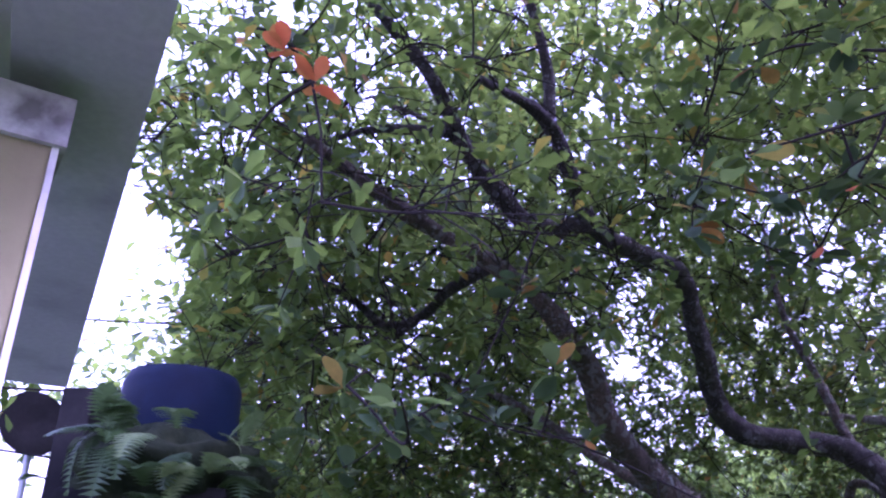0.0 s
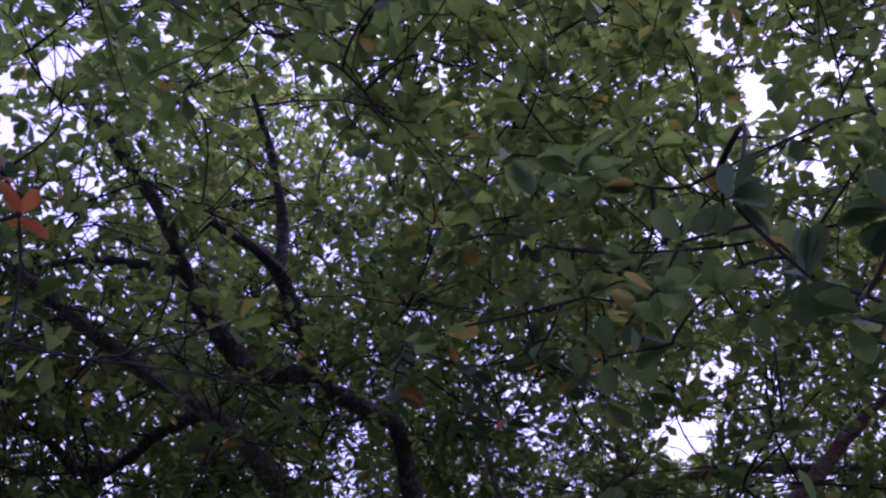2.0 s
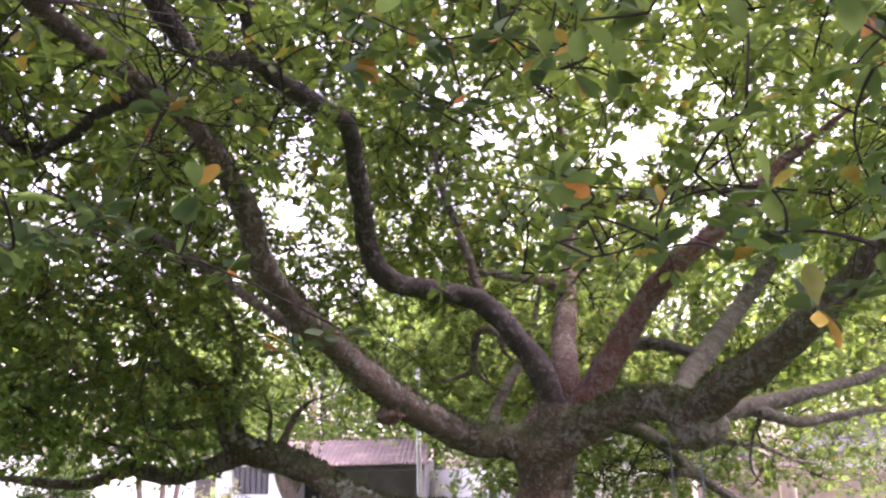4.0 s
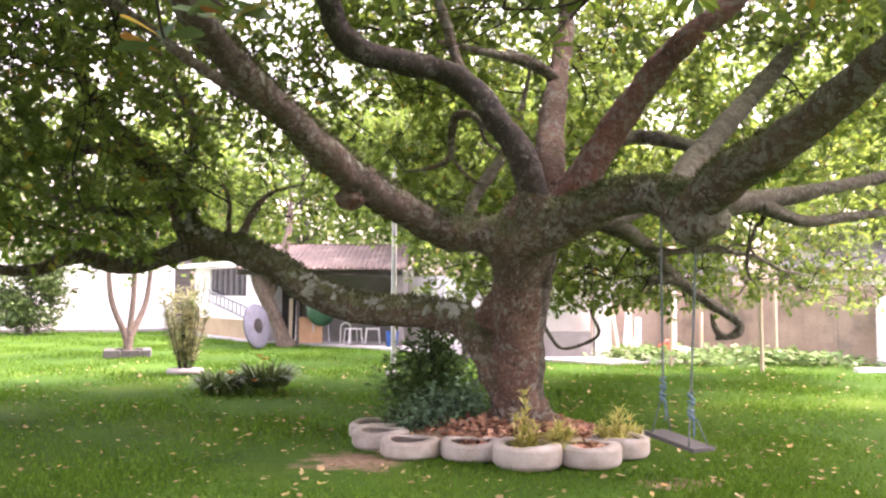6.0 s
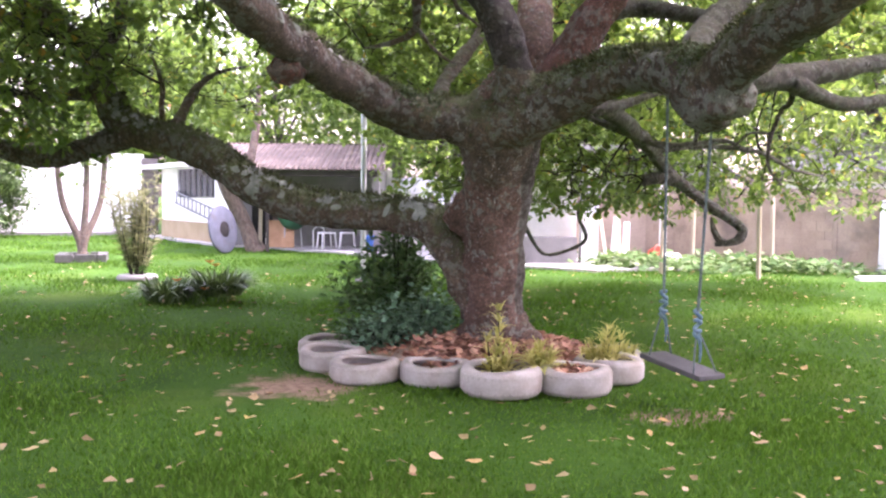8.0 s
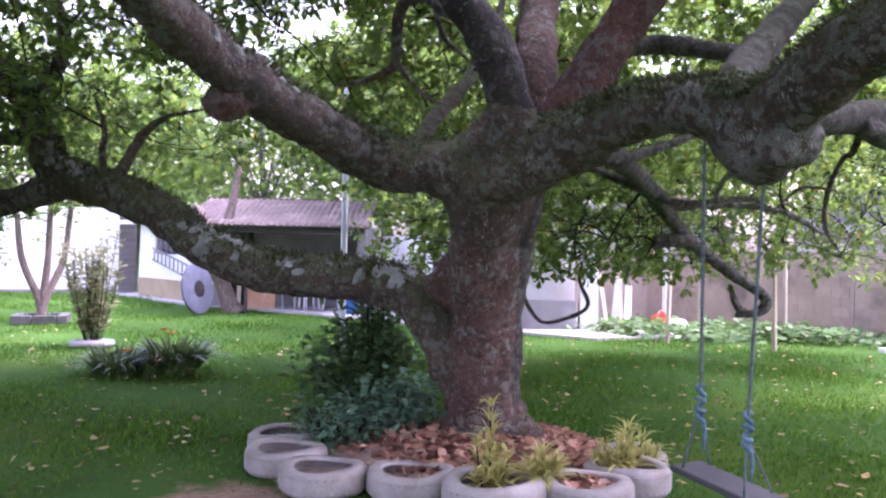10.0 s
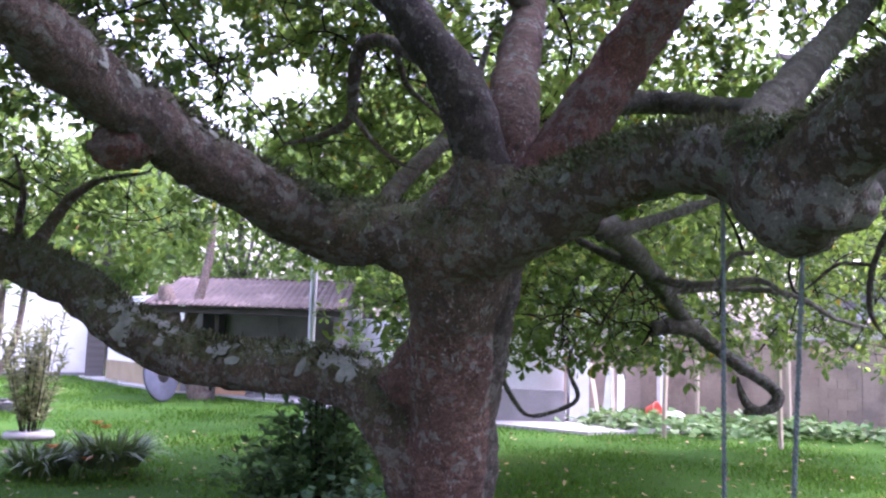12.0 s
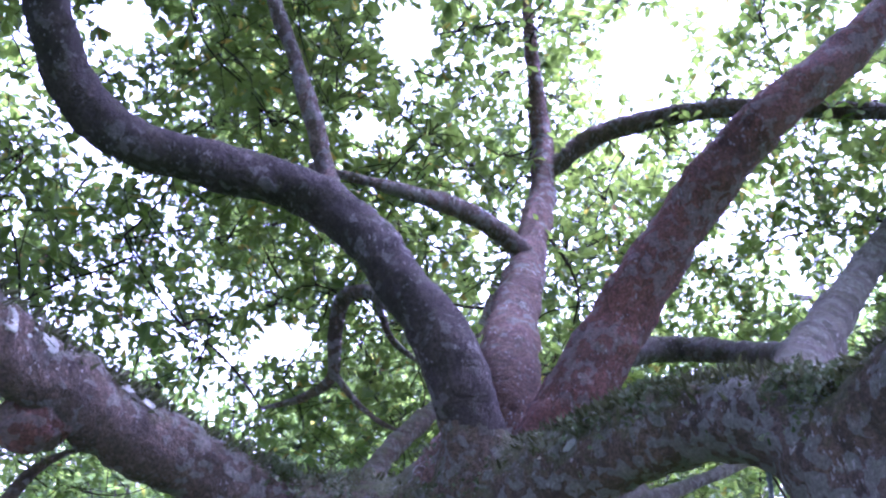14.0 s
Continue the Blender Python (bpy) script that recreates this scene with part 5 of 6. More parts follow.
tagged(place("branchwork", smooth(twigs.mesh("branchwork")), TWIG, tree, "thin dark branches and twigs"), kind="stuff")
lv, lf = leaves_at(*rosettes(ends, end_dir, cg))
tagged(place("crown", mesh_np("crown", lv, lf), LEAF, tree, "broad rounded green leaves in whorls"), kind="stuff")

# the lowest sprigs, leaf by leaf
leaf_meshes = []
for k in range(4):
    bm = bmesh.new()
    pr = [(0, 0.012), (0.15, 0.07), (0.4, 0.19 + 0.02 * k), (0.65, 0.27), (0.84, 0.22), (0.96, 0.1), (1.0, 0.0)]
    mid = [bm.verts.new((x, 0, 0.03 - 0.13 * (x - 0.3) ** 2)) for x, w in pr]
    for sg in (-1, 1):
        edge = [bm.verts.new((x, sg * w, 0.03 - 0.13 * (x - 0.3) ** 2 + 0.16 * w + 0.012 * math.sin(9 * x + k))) for x, w in pr[:-1]]
        for i in range(len(edge) - 1):
            f = [mid[i], mid[i + 1], edge[i + 1], edge[i]]
            bm.faces.new(f if sg > 0 else f[::-1])
        f = [mid[-2], mid[-1], edge[-1]]
        bm.faces.new(f if sg > 0 else f[::-1])
    me = bpy.data.meshes.new("leaf")
    bm.to_mesh(me)
    bm.free()
    me.materials.append(LEAF_NEAR)
    leaf_meshes.append(smooth(me))
SPRIGS = [(1.59, 3.26, 3.61), (1.87, 3.21, 3.49), (2.18, 3.3, 3.61), (1.89, 3.55, 3.42), (2.06, 3.62, 3.38), (1.57, 3.42, 3.46), (2.39, 3.38, 3.51), (0.35, 3.67, 2.67), (0.57, 3.68, 2.79), (0.71, 3.67, 2.67),
          (0.83, 4.15, 3.53), (2.66, 2.82, 2.52), (2.71, 2.52, 2.4), (2.89, 2.44, 2.49), (2.88, 2.31, 2.2), (3.06, 2.34, 2.28), (1.54, 3.46, 2.3), (1.38, 3.64, 2.25)]
SPRIGS_HIGH = [(1.82, 3.08, 4.05), (2.1, 2.92, 4.0), (2.01, 3.24, 3.26), (2.1, 2.96, 3.43), (0.83, 3.56, 3.25), (0.61, 3.53, 2.78), (0.29, 3.48, 2.58), (0.06, 3.62, 2.46), (-0.21, 3.16, 4.35), (-0.54, 3.58, 3.85),
               (2.15, 1.46, 3.13), (2.32, 1.36, 2.78), (2.56, 1.26, 2.77), (2.46, 1.28, 3.01), (2.34, 1.5, 2.93), (2.66, 1.27, 2.89), (2.6, 1.48, 2.79)]
orange = leafy("orange_leaf", [(0.0, (0.45, 0.1, 0.03)), (0.6, (0.5, 0.17, 0.04)), (1.0, (0.45, 0.25, 0.05))], (0.6, 0.22, 0.05), 0.5, single=True)
orange_meshes = [me.copy() for me in leaf_meshes]
for me in orange_meshes:
    me.materials[0] = orange
yellow = leafy("yellowed_leaf", [(0.0, (0.5, 0.33, 0.05)), (1.0, (0.6, 0.4, 0.08))], (0.6, 0.42, 0.06), 0.5, single=True)
yellow_meshes = [me.copy() for me in leaf_meshes]
for me in yellow_meshes:
    me.materials[0] = yellow
YELLOWED = [(1.54, 3.46, 2.3), (1.38, 3.64, 2.25), (2.66, 2.82, 2.52), (2.88, 2.31, 2.2), (0.57, 3.68, 2.79)]
TURNED = [(-0.17, 3.02, 4.2), (-0.05, 3.1, 4.05)]
sprig_twigs = Many()
all_sprigs = sorted(SPRIGS + SPRIGS_HIGH + TURNED, key=lambda q: ((wood[:, :3] - np.array(q)) ** 2).sum(1).min())
twigs = sprig_twigs
for centre in all_sprigs:
    c = np.array(centre)
    j = int(np.argmin(((wood[:, :3] - c) ** 2).sum(1)))
    r0 = max(0.005, min(wood[j, 3], 0.012))
    pts = twig(wood[j, :3], c, r0, 0.004, 5, 7, 0.14)
    wood = np.vstack([wood, np.column_stack([pts[2:], np.full(5, r0 * 0.8)])])
    axis = cg.normal(0, 0.4, (1, 3)) + np.array([[0, 0, 0.8]])
    pos, dr, ln, spin = rosettes(c[None], axis / np.linalg.norm(axis), cg, (7, 10), (0.1, 0.145))
    R = turn_to(dr, spin)
    for i in range(len(pos)):
        m = Matrix(R[i].tolist()).to_4x4()
        m.translation = pos[i]
        place("leaf", (orange_meshes if centre in TURNED else yellow_meshes if centre in YELLOWED and i == 0 else leaf_meshes)[i % 4], None, tree, "", m @ Matrix.Scale(float(ln[i]), 4))
# the low front of the crown: whorls hanging before the veranda, by bearing, height angle and reach
ng = np.random.default_rng(29)
whorls = []
for count, az, el in ((125, (24, 62), (9, 40)), (8, (8, 24), (26, 44)), (10, (-14, 3), (12, 18))):
    a, e, d = np.radians(ng.uniform(*az, count)), np.radians(ng.uniform(*el, count)), ng.uniform(2.4, 4.5, count)
    whorls.append(WALK_START + d[:, None] * np.column_stack([np.sin(a) * np.cos(e), np.cos(a) * np.cos(e), np.sin(e)]))
whorls = np.vstack(whorls)
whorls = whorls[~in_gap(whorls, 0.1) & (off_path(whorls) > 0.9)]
for c in whorls[np.argsort([((wood[:, :3] - c) ** 2).sum(1).min() for c in whorls])]:
    j = int(np.argmin(((wood[:, :3] - c) ** 2).sum(1)))
    pts = twig(wood[j, :3], c, 0.007, 0.004, 5, 7, 0.14)
    wood = np.vstack([wood, np.column_stack([pts[2:], np.full(5, 0.006)])])
axes = ng.normal(0, 0.4, (len(whorls), 3)) + np.array([0, 0, 0.8])
axes /= np.linalg.norm(axes, axis=1)[:, None]
pos, dr, ln, spin = rosettes(whorls, axes, ng, (6, 10), (0.095, 0.145))
R = turn_to(dr, spin) * ln[:, None, None]
near_v, near_f, start = [], [], 0
for i in range(len(pos)):
    me = leaf_meshes[i % 4]
    near_v += (np.array([v.co for v in me.vertices]) @ R[i].T + pos[i]).tolist()
    near_f += [[start + k for k in q.vertices] for q in me.polygons]
    start += len(me.vertices)
near_me = bpy.data.meshes.new("low_foliage")
near_me.from_pydata(near_v, [], near_f)
near_leaf = leafy("low_leaf", LEAF_STOPS[:3] + [(0.9, (0.1, 0.17, 0.05)), (0.93, (0.36, 0.22, 0.04)), (0.98, (0.4, 0.12, 0.03))], (0.3, 0.46, 0.09), 0.45)
tagged(place("low_foliage", smooth(near_me), near_leaf, tree, "broad leaves hanging low at the crown's edge"), kind="stuff")
tagged(place("sprig", smooth(sprig_twigs.mesh("sprig")), TWIG, tree, "thin leaf stalks"), kind="stuff")

# ---- tyre planters ----
def tyre(x, y, r, w, spin, label):
    t = empty("tyre", pose(x, y, 0, 0, 0, spin), label, "tyre", "painted tyres round the tree")
    n, ri = 48, r * 0.66
    prof = [(ri, 0.02), (ri * 1.02, 0.0), (r * 0.9, 0.0), (r * 0.975, w * 0.14), (r, w * 0.3), (r, w * 0.7), (r * 0.975, w * 0.86), (r * 0.9, w), (ri * 1.06, w * 0.99), (ri, w * 0.94), (ri * 1.01, w * 0.85), (r * 0.86, w * 0.75), (r * 0.86, w * 0.2), (ri, 0.02)]
    bm = lathe(prof, n)
    for v in bm.verts:
        v.co.z += 0.012 * math.sin(2 * math.atan2(v.co.y, v.co.x) + x * 7) * (v.co.z / w)
    part("casing", bm, TYRE_PAINT, t, shade=True)
    for k in range(36):
        a = 2 * math.pi * k / 36
        part_ob = place("tread_block", TREAD, None, t, "", pose(0, 0, 0, 0, 0, math.degrees(a)) @ Matrix.Translation((r - 0.0078, 0, w * 0.5)) @ Matrix.Diagonal((1, 1, w / 0.17, 1)))
    part("soil", lathe([(0, w * 0.62), (r * 0.4, w * 0.64), (r * 0.8, w * 0.55)], 20), SOIL, t, "dark planting soil")
    return t


bm = box(-0.004, -0.014, -0.055, 0.006, 0.014, -0.005, 0.002)
box(-0.004, -0.008, 0.006, 0.006, 0.019, 0.055, 0.002, bm)
TREAD = bpy.data.meshes.new("tread_block")
bm.to_mesh(TREAD)
bm.free()
TREAD.materials.append(TYRE_PAINT)
for x, y, r, w, s, l in ((3.42, 10.0, 0.27, 0.16, 10, "grey unpainted-looking tyre at the back of the ring"), (3.36, 9.44, 0.285, 0.17, 40, "white painted tyre with litter inside"),
                         (3.52, 8.9, 0.285, 0.16, 80, "white painted tyre lying flat, empty"), (4.04, 8.66, 0.29, 0.16, 15, "white painted tyre with green moss stains"),
                         (4.4, 8.18, 0.31, 0.2, 55, "large white painted tyre with a leafy plant"), (4.95, 8.07, 0.285, 0.19, 5, "white painted tyre filled with dry leaves"),
                         (5.42, 8.4, 0.285, 0.18, 30, "white painted tyre with spider plants"), (5.7, 8.85, 0.27, 0.15, 70, "dull greyish painted tyre behind the ring")):
    tyre(x, y, r, w, s, l)


# ---- swing ----
def swing():
    s = empty("swing", pose(0, 0, 0), "rope swing with a black seat hung from the limb", "swing")
    bm = box(-0.3, -0.12, -0.018, 0.3, 0.12, 0.018, 0.008)
    part("seat", bm, SEAT, s, "black flat seat", pose(5.46, 7.44, 0.29, 0, 6, -80))
    for (tx, ty, tz), (kx, ky, kz), (bx, by, bz) in (((5.35, 7.52, 2.2), (5.41, 7.6, 0.75), (5.43, 7.66, 0.33)), ((5.46, 7.16, 1.95), (5.45, 7.24, 0.66), (5.49, 7.2, 0.28))):
        t = np.linspace(0, 1, 60)
        line = np.outer(1 - t, (tx, ty, tz)) + np.outer(t, (kx, ky, kz))
        for ph in (0, math.pi):
            tw = line + 0.006 * np.column_stack([np.cos(t * 150 + ph), np.sin(t * 150 + ph), np.zeros(60)])
            tube("rope_strand", tw[::1], [0.0075] * 60, ROPE_GREEN, s, 6, step=0.05)
        # knot: a wound lump with loose tail
        a = np.linspace(0, 8 * math.pi, 70)
        kn = np.column_stack([kx + 0.02 * np.cos(a), ky + 0.02 * np.sin(a), kz + 0.05 - 0.2 * a / a[-1] + 0.012 * np.sin(a * 0.7)])
        tube("knot", kn, [0.013] * 70, ROPE_BLUE, s, 6, step=0.02, label="blue rope knot")
        for sg in (-1, 1):
            ex = np.array((bx + sg * 0.1, by + sg * 0.015, bz))
            tube("rope_leg", [(kx, ky, kz - 0.08), tuple((np.array((kx, ky, kz - 0.08)) + ex) / 2 + (0.005 * sg, 0, 0)), tuple(ex)], [0.007] * 3, ROPE_GREEN, s, 6)
        tube("rope_tail", [(kx, ky, kz - 0.1), (kx + 0.015, ky - 0.02, kz - 0.2), (kx + 0.005, ky - 0.025, kz - 0.31)], [0.012, 0.012, 0.007], ROPE_BLUE, s, 6, label="frayed blue rope end")
    # rope laid over the limb towards the burl
    for k in range(3):
        tube("rope_loop", [(5.36 + 0.02 * k, 7.52 + 0.03 * k, 2.19), (5.14 + 0.01 * k, 7.5 + 0.04 * k, 2.36), (5.22, 7.52 + 0.03 * k, 2.505), (5.39, 7.48 - 0.05 * k, 2.46), (5.47, 7.3 - 0.05 * k, 2.38), (5.58, 7.1 - 0.03 * k, 2.27)], [0.009] * 6, ROPE_DARK, s, 6, step=0.05, label="dark blue rope laid over the limb")
    return s


swing()


# ---- plants ----
def leaf_plant(name, x, y, label, category, pieces, material, stems=None, stem_mat=TWIG, z=0.0):
    """A plant of stems and one mesh of foliage."""
    p = empty(name, pose(x, y, z), label, category)
    for nodes, radii in stems or ():
        tube("stem", nodes, radii, stem_mat, p, 6, step=0.1)
    many = Many()
    for v, f in pieces:
        many.add(v, f)
    tagged(place("foliage", many.mesh("foliage"), material, p), kind="stuff")
    return p


def shrub(x, y, w, d, h, n, size, material, label, seed, shape=LEAF_V, width=0.9, name="shrub"):
    sg = np.random.default_rng(seed)
    stems, tips = [], []
    for k in range(16):
        a = sg.uniform(0, 6.28)
        rr = math.sqrt(sg.uniform(0, 1)) * 0.85
        top = np.array([w / 2 * rr * math.cos(a), d / 2 * rr * math.sin(a), h * (1 - 0.45 * rr * rr) * sg.uniform(0.75, 1.05)])
        stems.append(([(top[0] * 0.2, top[1] * 0.2, 0), tuple(top * np.array([0.6, 0.6, 0.55])), tuple(top)], [0.014, 0.009, 0.004]))
        tips.append(top)
    tips = np.asarray(tips)
    i = sg.integers(0, len(tips), n)
    s = sg.uniform(0.15, 1.0, n) ** 0.6
    pos = tips[i] * s[:, None] + sg.normal(0, 0.11, (n, 3)) * np.array([1, 1, 0.8])
    pos[:, 2] = np.maximum(pos[:, 2], 0.04)
    dr = sg.normal(0, 1, (n, 3)) * np.array([1, 1, 0.45]) + pos * 0.6
    return leaf_plant(name, x, y, label, "shrub", [leaves_at(pos, dr, sg.uniform(size * 0.6, size * 1.2, n), sg.normal(0, 0.4, n), shape, width)], material, stems)


shrub(4.22, 10.5, 0.6, 0.5, 1.35, 900, 0.1, LEAF_DARK, "upright leafy shoot rising from the shrub", 35)
shrub(4.1, 10.55, 1.25, 0.7, 0.95, 2100, 0.1, LEAF_DARK, "dense dark green shrub inside the tyre ring", 31)
shrub(4.2, 9.72, 0.85, 0.34, 0.55, 1900, 0.06, LEAF_BLUE, "bluish-green round-leaved herb at the foot of the trunk", 32, width=1.6)
shrub(3.82, 9.66, 0.5, 0.3, 0.36, 800, 0.055, LEAF_BLUE, "low bluish-green herb spilling towards the tyres", 34, width=1.6)
shrub(3.75, 9.95, 0.5, 0.45, 0.4, 500, 0.08, LEAF_DARK, "small dark green herb by the tyres", 33)


def straps(n, radius, length, droop, seed, wide=0.05, up=1.0):
    """Arching strap leaves from a crown of bases."""
    sg = np.random.default_rng(seed)
    out = []
    for k in range(n):
        a = sg.uniform(0, 6.28)
        r = radius * math.sqrt(sg.uniform(0, 1))
        b = np.array([r * math.cos(a), r * math.sin(a), 0.0])
        o = np.array([math.cos(a + sg.normal(0, 0.5)), math.sin(a + sg.normal(0, 0.5)), 0])
        L = length * sg.uniform(0.6, 1.1)
        t = np.linspace(0, 1, 6)
        lean = sg.uniform(0.3, 1.0)
        sp = b + o * (L * lean * t * (0.5 + 0.5 * t))[:, None] + np.array([0, 0, 1]) * (up * L * (t - droop * lean * t * t))[:, None]
        side = np.cross(o, [0, 0, 1])
        w = wide * L * np.array([0.7, 1, 1, 0.85, 0.55, 0.05])
        v = np.stack([sp - side * w[:, None], sp + side * w[:, None]], 1).reshape(-1, 3)
        i = np.arange(5) * 2
        out.append((v, np.stack([i, i + 1, i + 3, i + 2], 1)))
    return out


clump = leaf_plant("strap_leaf_clump", 2.45, 14.45, "dark green clump of arching strap leaves on the lawn", "plant", [(v + np.array([0.26, 0.0, 0.08]), f) for v, f in straps(420, 0.3, 0.54, 0.8, 41, 0.034)] + [(v + np.array([-0.42, 0.1, 0.0]), f) for v, f in straps(340, 0.27, 0.5, 0.8, 40, 0.034)], LEAF_STRAP)
strap_meshes = []
for k in range(5):
    me = mesh_np("strap_leaf", *straps(1, 0.0, 0.6, 0.75 + 0.06 * k, 200 + k, 0.034)[0])
    me.materials.append(leafy("strap_leaf_single", [(0.0, (0.03, 0.065, 0.02)), (0.7, (0.065, 0.12, 0.035)), (1.0, (0.12, 0.18, 0.06))], (0.16, 0.25, 0.05), 0.25, 0.45, True) if k == 0 else strap_meshes[0].materials[0])
    strap_meshes.append(smooth(me))
kg = np.random.default_rng(48)
for k in range(70):
    a, r = kg.uniform(0, 6.28), 0.5 * math.sqrt(kg.uniform(0, 1))
    place("strap_leaf", strap_meshes[k % 5], None, clump, "", pose(r * math.cos(a), r * math.sin(a), 0, 0, 0, kg.uniform(0, 360)) @ Matrix.Scale(kg.uniform(0.65, 0.9), 4))

# a few orange blooms among the strap leaves
bloom = leafy("orange_petal", [(0.0, (0.6, 0.16, 0.03)), (1.0, (0.7, 0.25, 0.05))], (0.7, 0.3, 0.05), 0.3, single=True)
for k, (dx, dy, dz) in enumerate(((0.12, -0.3, 0.55), (0.2, -0.24, 0.5), (-0.3, -0.2, 0.3), (0.05, -0.42, 0.2))):
    out = Many()
    for q in range(9):
        a = 2.4 * q
        v, fc = leaves_at(np.zeros((1, 3)), np.array([[math.cos(a), math.sin(a), 0.5 + 0.1 * (q % 3)]]), np.array([0.075]), np.array([0.2]), LEAF_V, 1.0)
        out.add(v, fc)
    place("bloom", out.mesh("bloom"), bloom, clump, "small orange bloom" if k < 2 else "reddish withered bloom", pose(dx, dy, dz))


def tiers(shoots, seed, leaf=0.2, n=26, wide=0.05):
    """Leafy upright shoots: whorls of short strap leaves up each stem."""
    out, stems = [], []
    for k, (dx, dy, h) in enumerate(shoots):
        stems.append(([(dx * 0.5, dy * 0.5, 0), (dx * 0.8, dy * 0.8, h * 0.5), (dx, dy, h)], [0.008, 0.007, 0.004]))
        levels = max(2, int(h / 0.075))
        for q in range(levels + 1):
            f = q / levels
            for v, fc in straps(int(n * (1.1 - 0.5 * f)), 0.02, leaf * (1.1 - 0.45 * f), 0.85, seed + 31 * k + q, wide):
                out.append((v + np.array([dx * (0.5 + 0.5 * f), dy * (0.5 + 0.5 * f), h * f]), fc))
    return out, stems


pieces, stems = tiers(((0.0, 0.0, 0.5), (-0.08, 0.02, 0.26), (0.12, 0.0, 0.18), (0.04, -0.06, 0.12)), 42, 0.22, 15, 0.06)
leaf_plant("variegated_plant", 4.4, 8.25, "yellow-green bushy plant growing in a tyre", "plant", pieces, LEAF_YELLOW, stems, z=0.11)
pieces, stems = tiers(((0.0, 0.0, 0.18), (0.09, 0.0, 0.12), (-0.06, 0.0, 0.1)), 47, 0.26, 30)
leaf_plant("spider_plant", 4.72, 8.2, "small pale striped spider plant between tyres", "plant", pieces, LEAF_YELLOW, stems, z=0.12)
pieces, stems = tiers(((0.0, 0.0, 0.25), (-0.16, 0.0, 0.18), (0.13, 0.02, 0.2), (0.05, 0.06, 0.28), (-0.06, -0.04, 0.22), (-0.22, 0.02, 0.1)), 52, 0.24, 18, 0.045)
leaf_plant("spider_plant", 5.42, 8.42, "pale yellow-green feathery plant in a tyre", "plant", pieces, LEAF_YELLOW, stems, z=0.11)
pieces, stems = tiers(((0.0, 0.0, 0.12), (0.1, 0.02, 0.1)), 58, 0.18)
leaf_plant("spider_plant", 5.68, 8.6, "pale small spider plant at the ring's edge", "plant", pieces, LEAF_YELLOW, stems, z=0.08)


def bamboo_pot():
    sg = np.random.default_rng(51)
    stems, pcs = [], []
    for k in range(26):
        a, r = sg.uniform(0, 6.28), 0.14 * math.sqrt(sg.uniform(0, 1))
        h = sg.uniform(1.0, 1.85)
        b = np.array([r * math.cos(a), r * math.sin(a), 0.1])
        t = b + np.array([0.42 * math.cos(a) * sg.uniform(0.2, 1), 0.42 * math.sin(a) * sg.uniform(0.2, 1), h - 0.1])
        stems.append(([tuple(b), tuple((b + t) / 2 + sg.normal(0, 0.03, 3)), tuple(t)], [0.008, 0.006, 0.003]))
        n = 52
        s = sg.uniform(0.1, 1.0, n)
        pos = b + (t - b) * s[:, None]
        dr = sg.normal(0, 1, (n, 3)) * np.array([1, 1, 0.3]) + np.array([0, 0, 0.45])
        pcs.append(leaves_at(pos, dr, sg.uniform(0.1, 0.2, n), sg.normal(0, 0.3, n), BLADE_V, 1.9))
    p = leaf_plant("potted_bush", 1.54, 17.75, "tall narrow-leaved bush in a round pale ring", "plant", pcs, LEAF_BAMBOO, stems)
    part("ring", lathe([(0.2, 0), (0.32, 0), (0.34, 0.04), (0.32, 0.09), (0.25, 0.1), (0.21, 0.05)], 32), CONCRETE, p, "pale painted tyre ring", shade=True)
    return p


bamboo_pot()


def garden_tree():
    t = empty("young_tree", pose(0.28, 22.4, 0), "young three-stemmed tree in a concrete-block planter", "tree")
    sg = np.random.default_rng(61)
    tips = []
    for k, (dx, h) in enumerate(((-0.5, 2.4), (0.12, 2.5), (0.5, 2.45))):
        n = [(0.0, 0, 0), (0.1 * dx, 0, 0.45), (0.75 * dx, 0.1 * (k - 1), 1.3), (dx, 0.15 * (k - 1), h), (dx * 1.3, 0.2 * (k - 1), h + 0.7)]
        tube("stem", n, [0.1, 0.08, 0.066, 0.052, 0.025], BARK_PALE, t, 12, 0.08, k)
        tips += [np.array(n[3]), np.array(n[4]), np.array(n[4]) + (0.3 * dx, 0.3, 0.3), np.array(n[3]) + (-0.3, -0.2, 0.1)]
    tips = np.asarray(tips)
    c = tips[sg.integers(0, len(tips), 150)] + sg.normal(0, 0.35, (150, 3))
    v, f = leaves_at(*rosettes(c, np.tile([[0.0, 0, 1]], (150, 1)), sg, (5, 8), (0.1, 0.18)))
    tagged(place("crown", mesh_np("crown", v, f), LEAF_FAR, t), kind="stuff")
    for k in range(4):
        part("block", box(-0.2, -0.095, 0, 0.2, 0.095, 0.17, 0.01), DARK_BLOCK, t, "", pose(0, 0, 0, 0, 0, 90 * k) @ pose(0.1, -0.42, 0))
        part("block", box(-0.18, -0.095, 0, 0.18, 0.095, 0.17, 0.01), DARK_BLOCK, t, "", pose(0, 0, 0, 0, 0, 90 * k) @ pose(-0.32, -0.42, 0))
    return t


garden_tree()


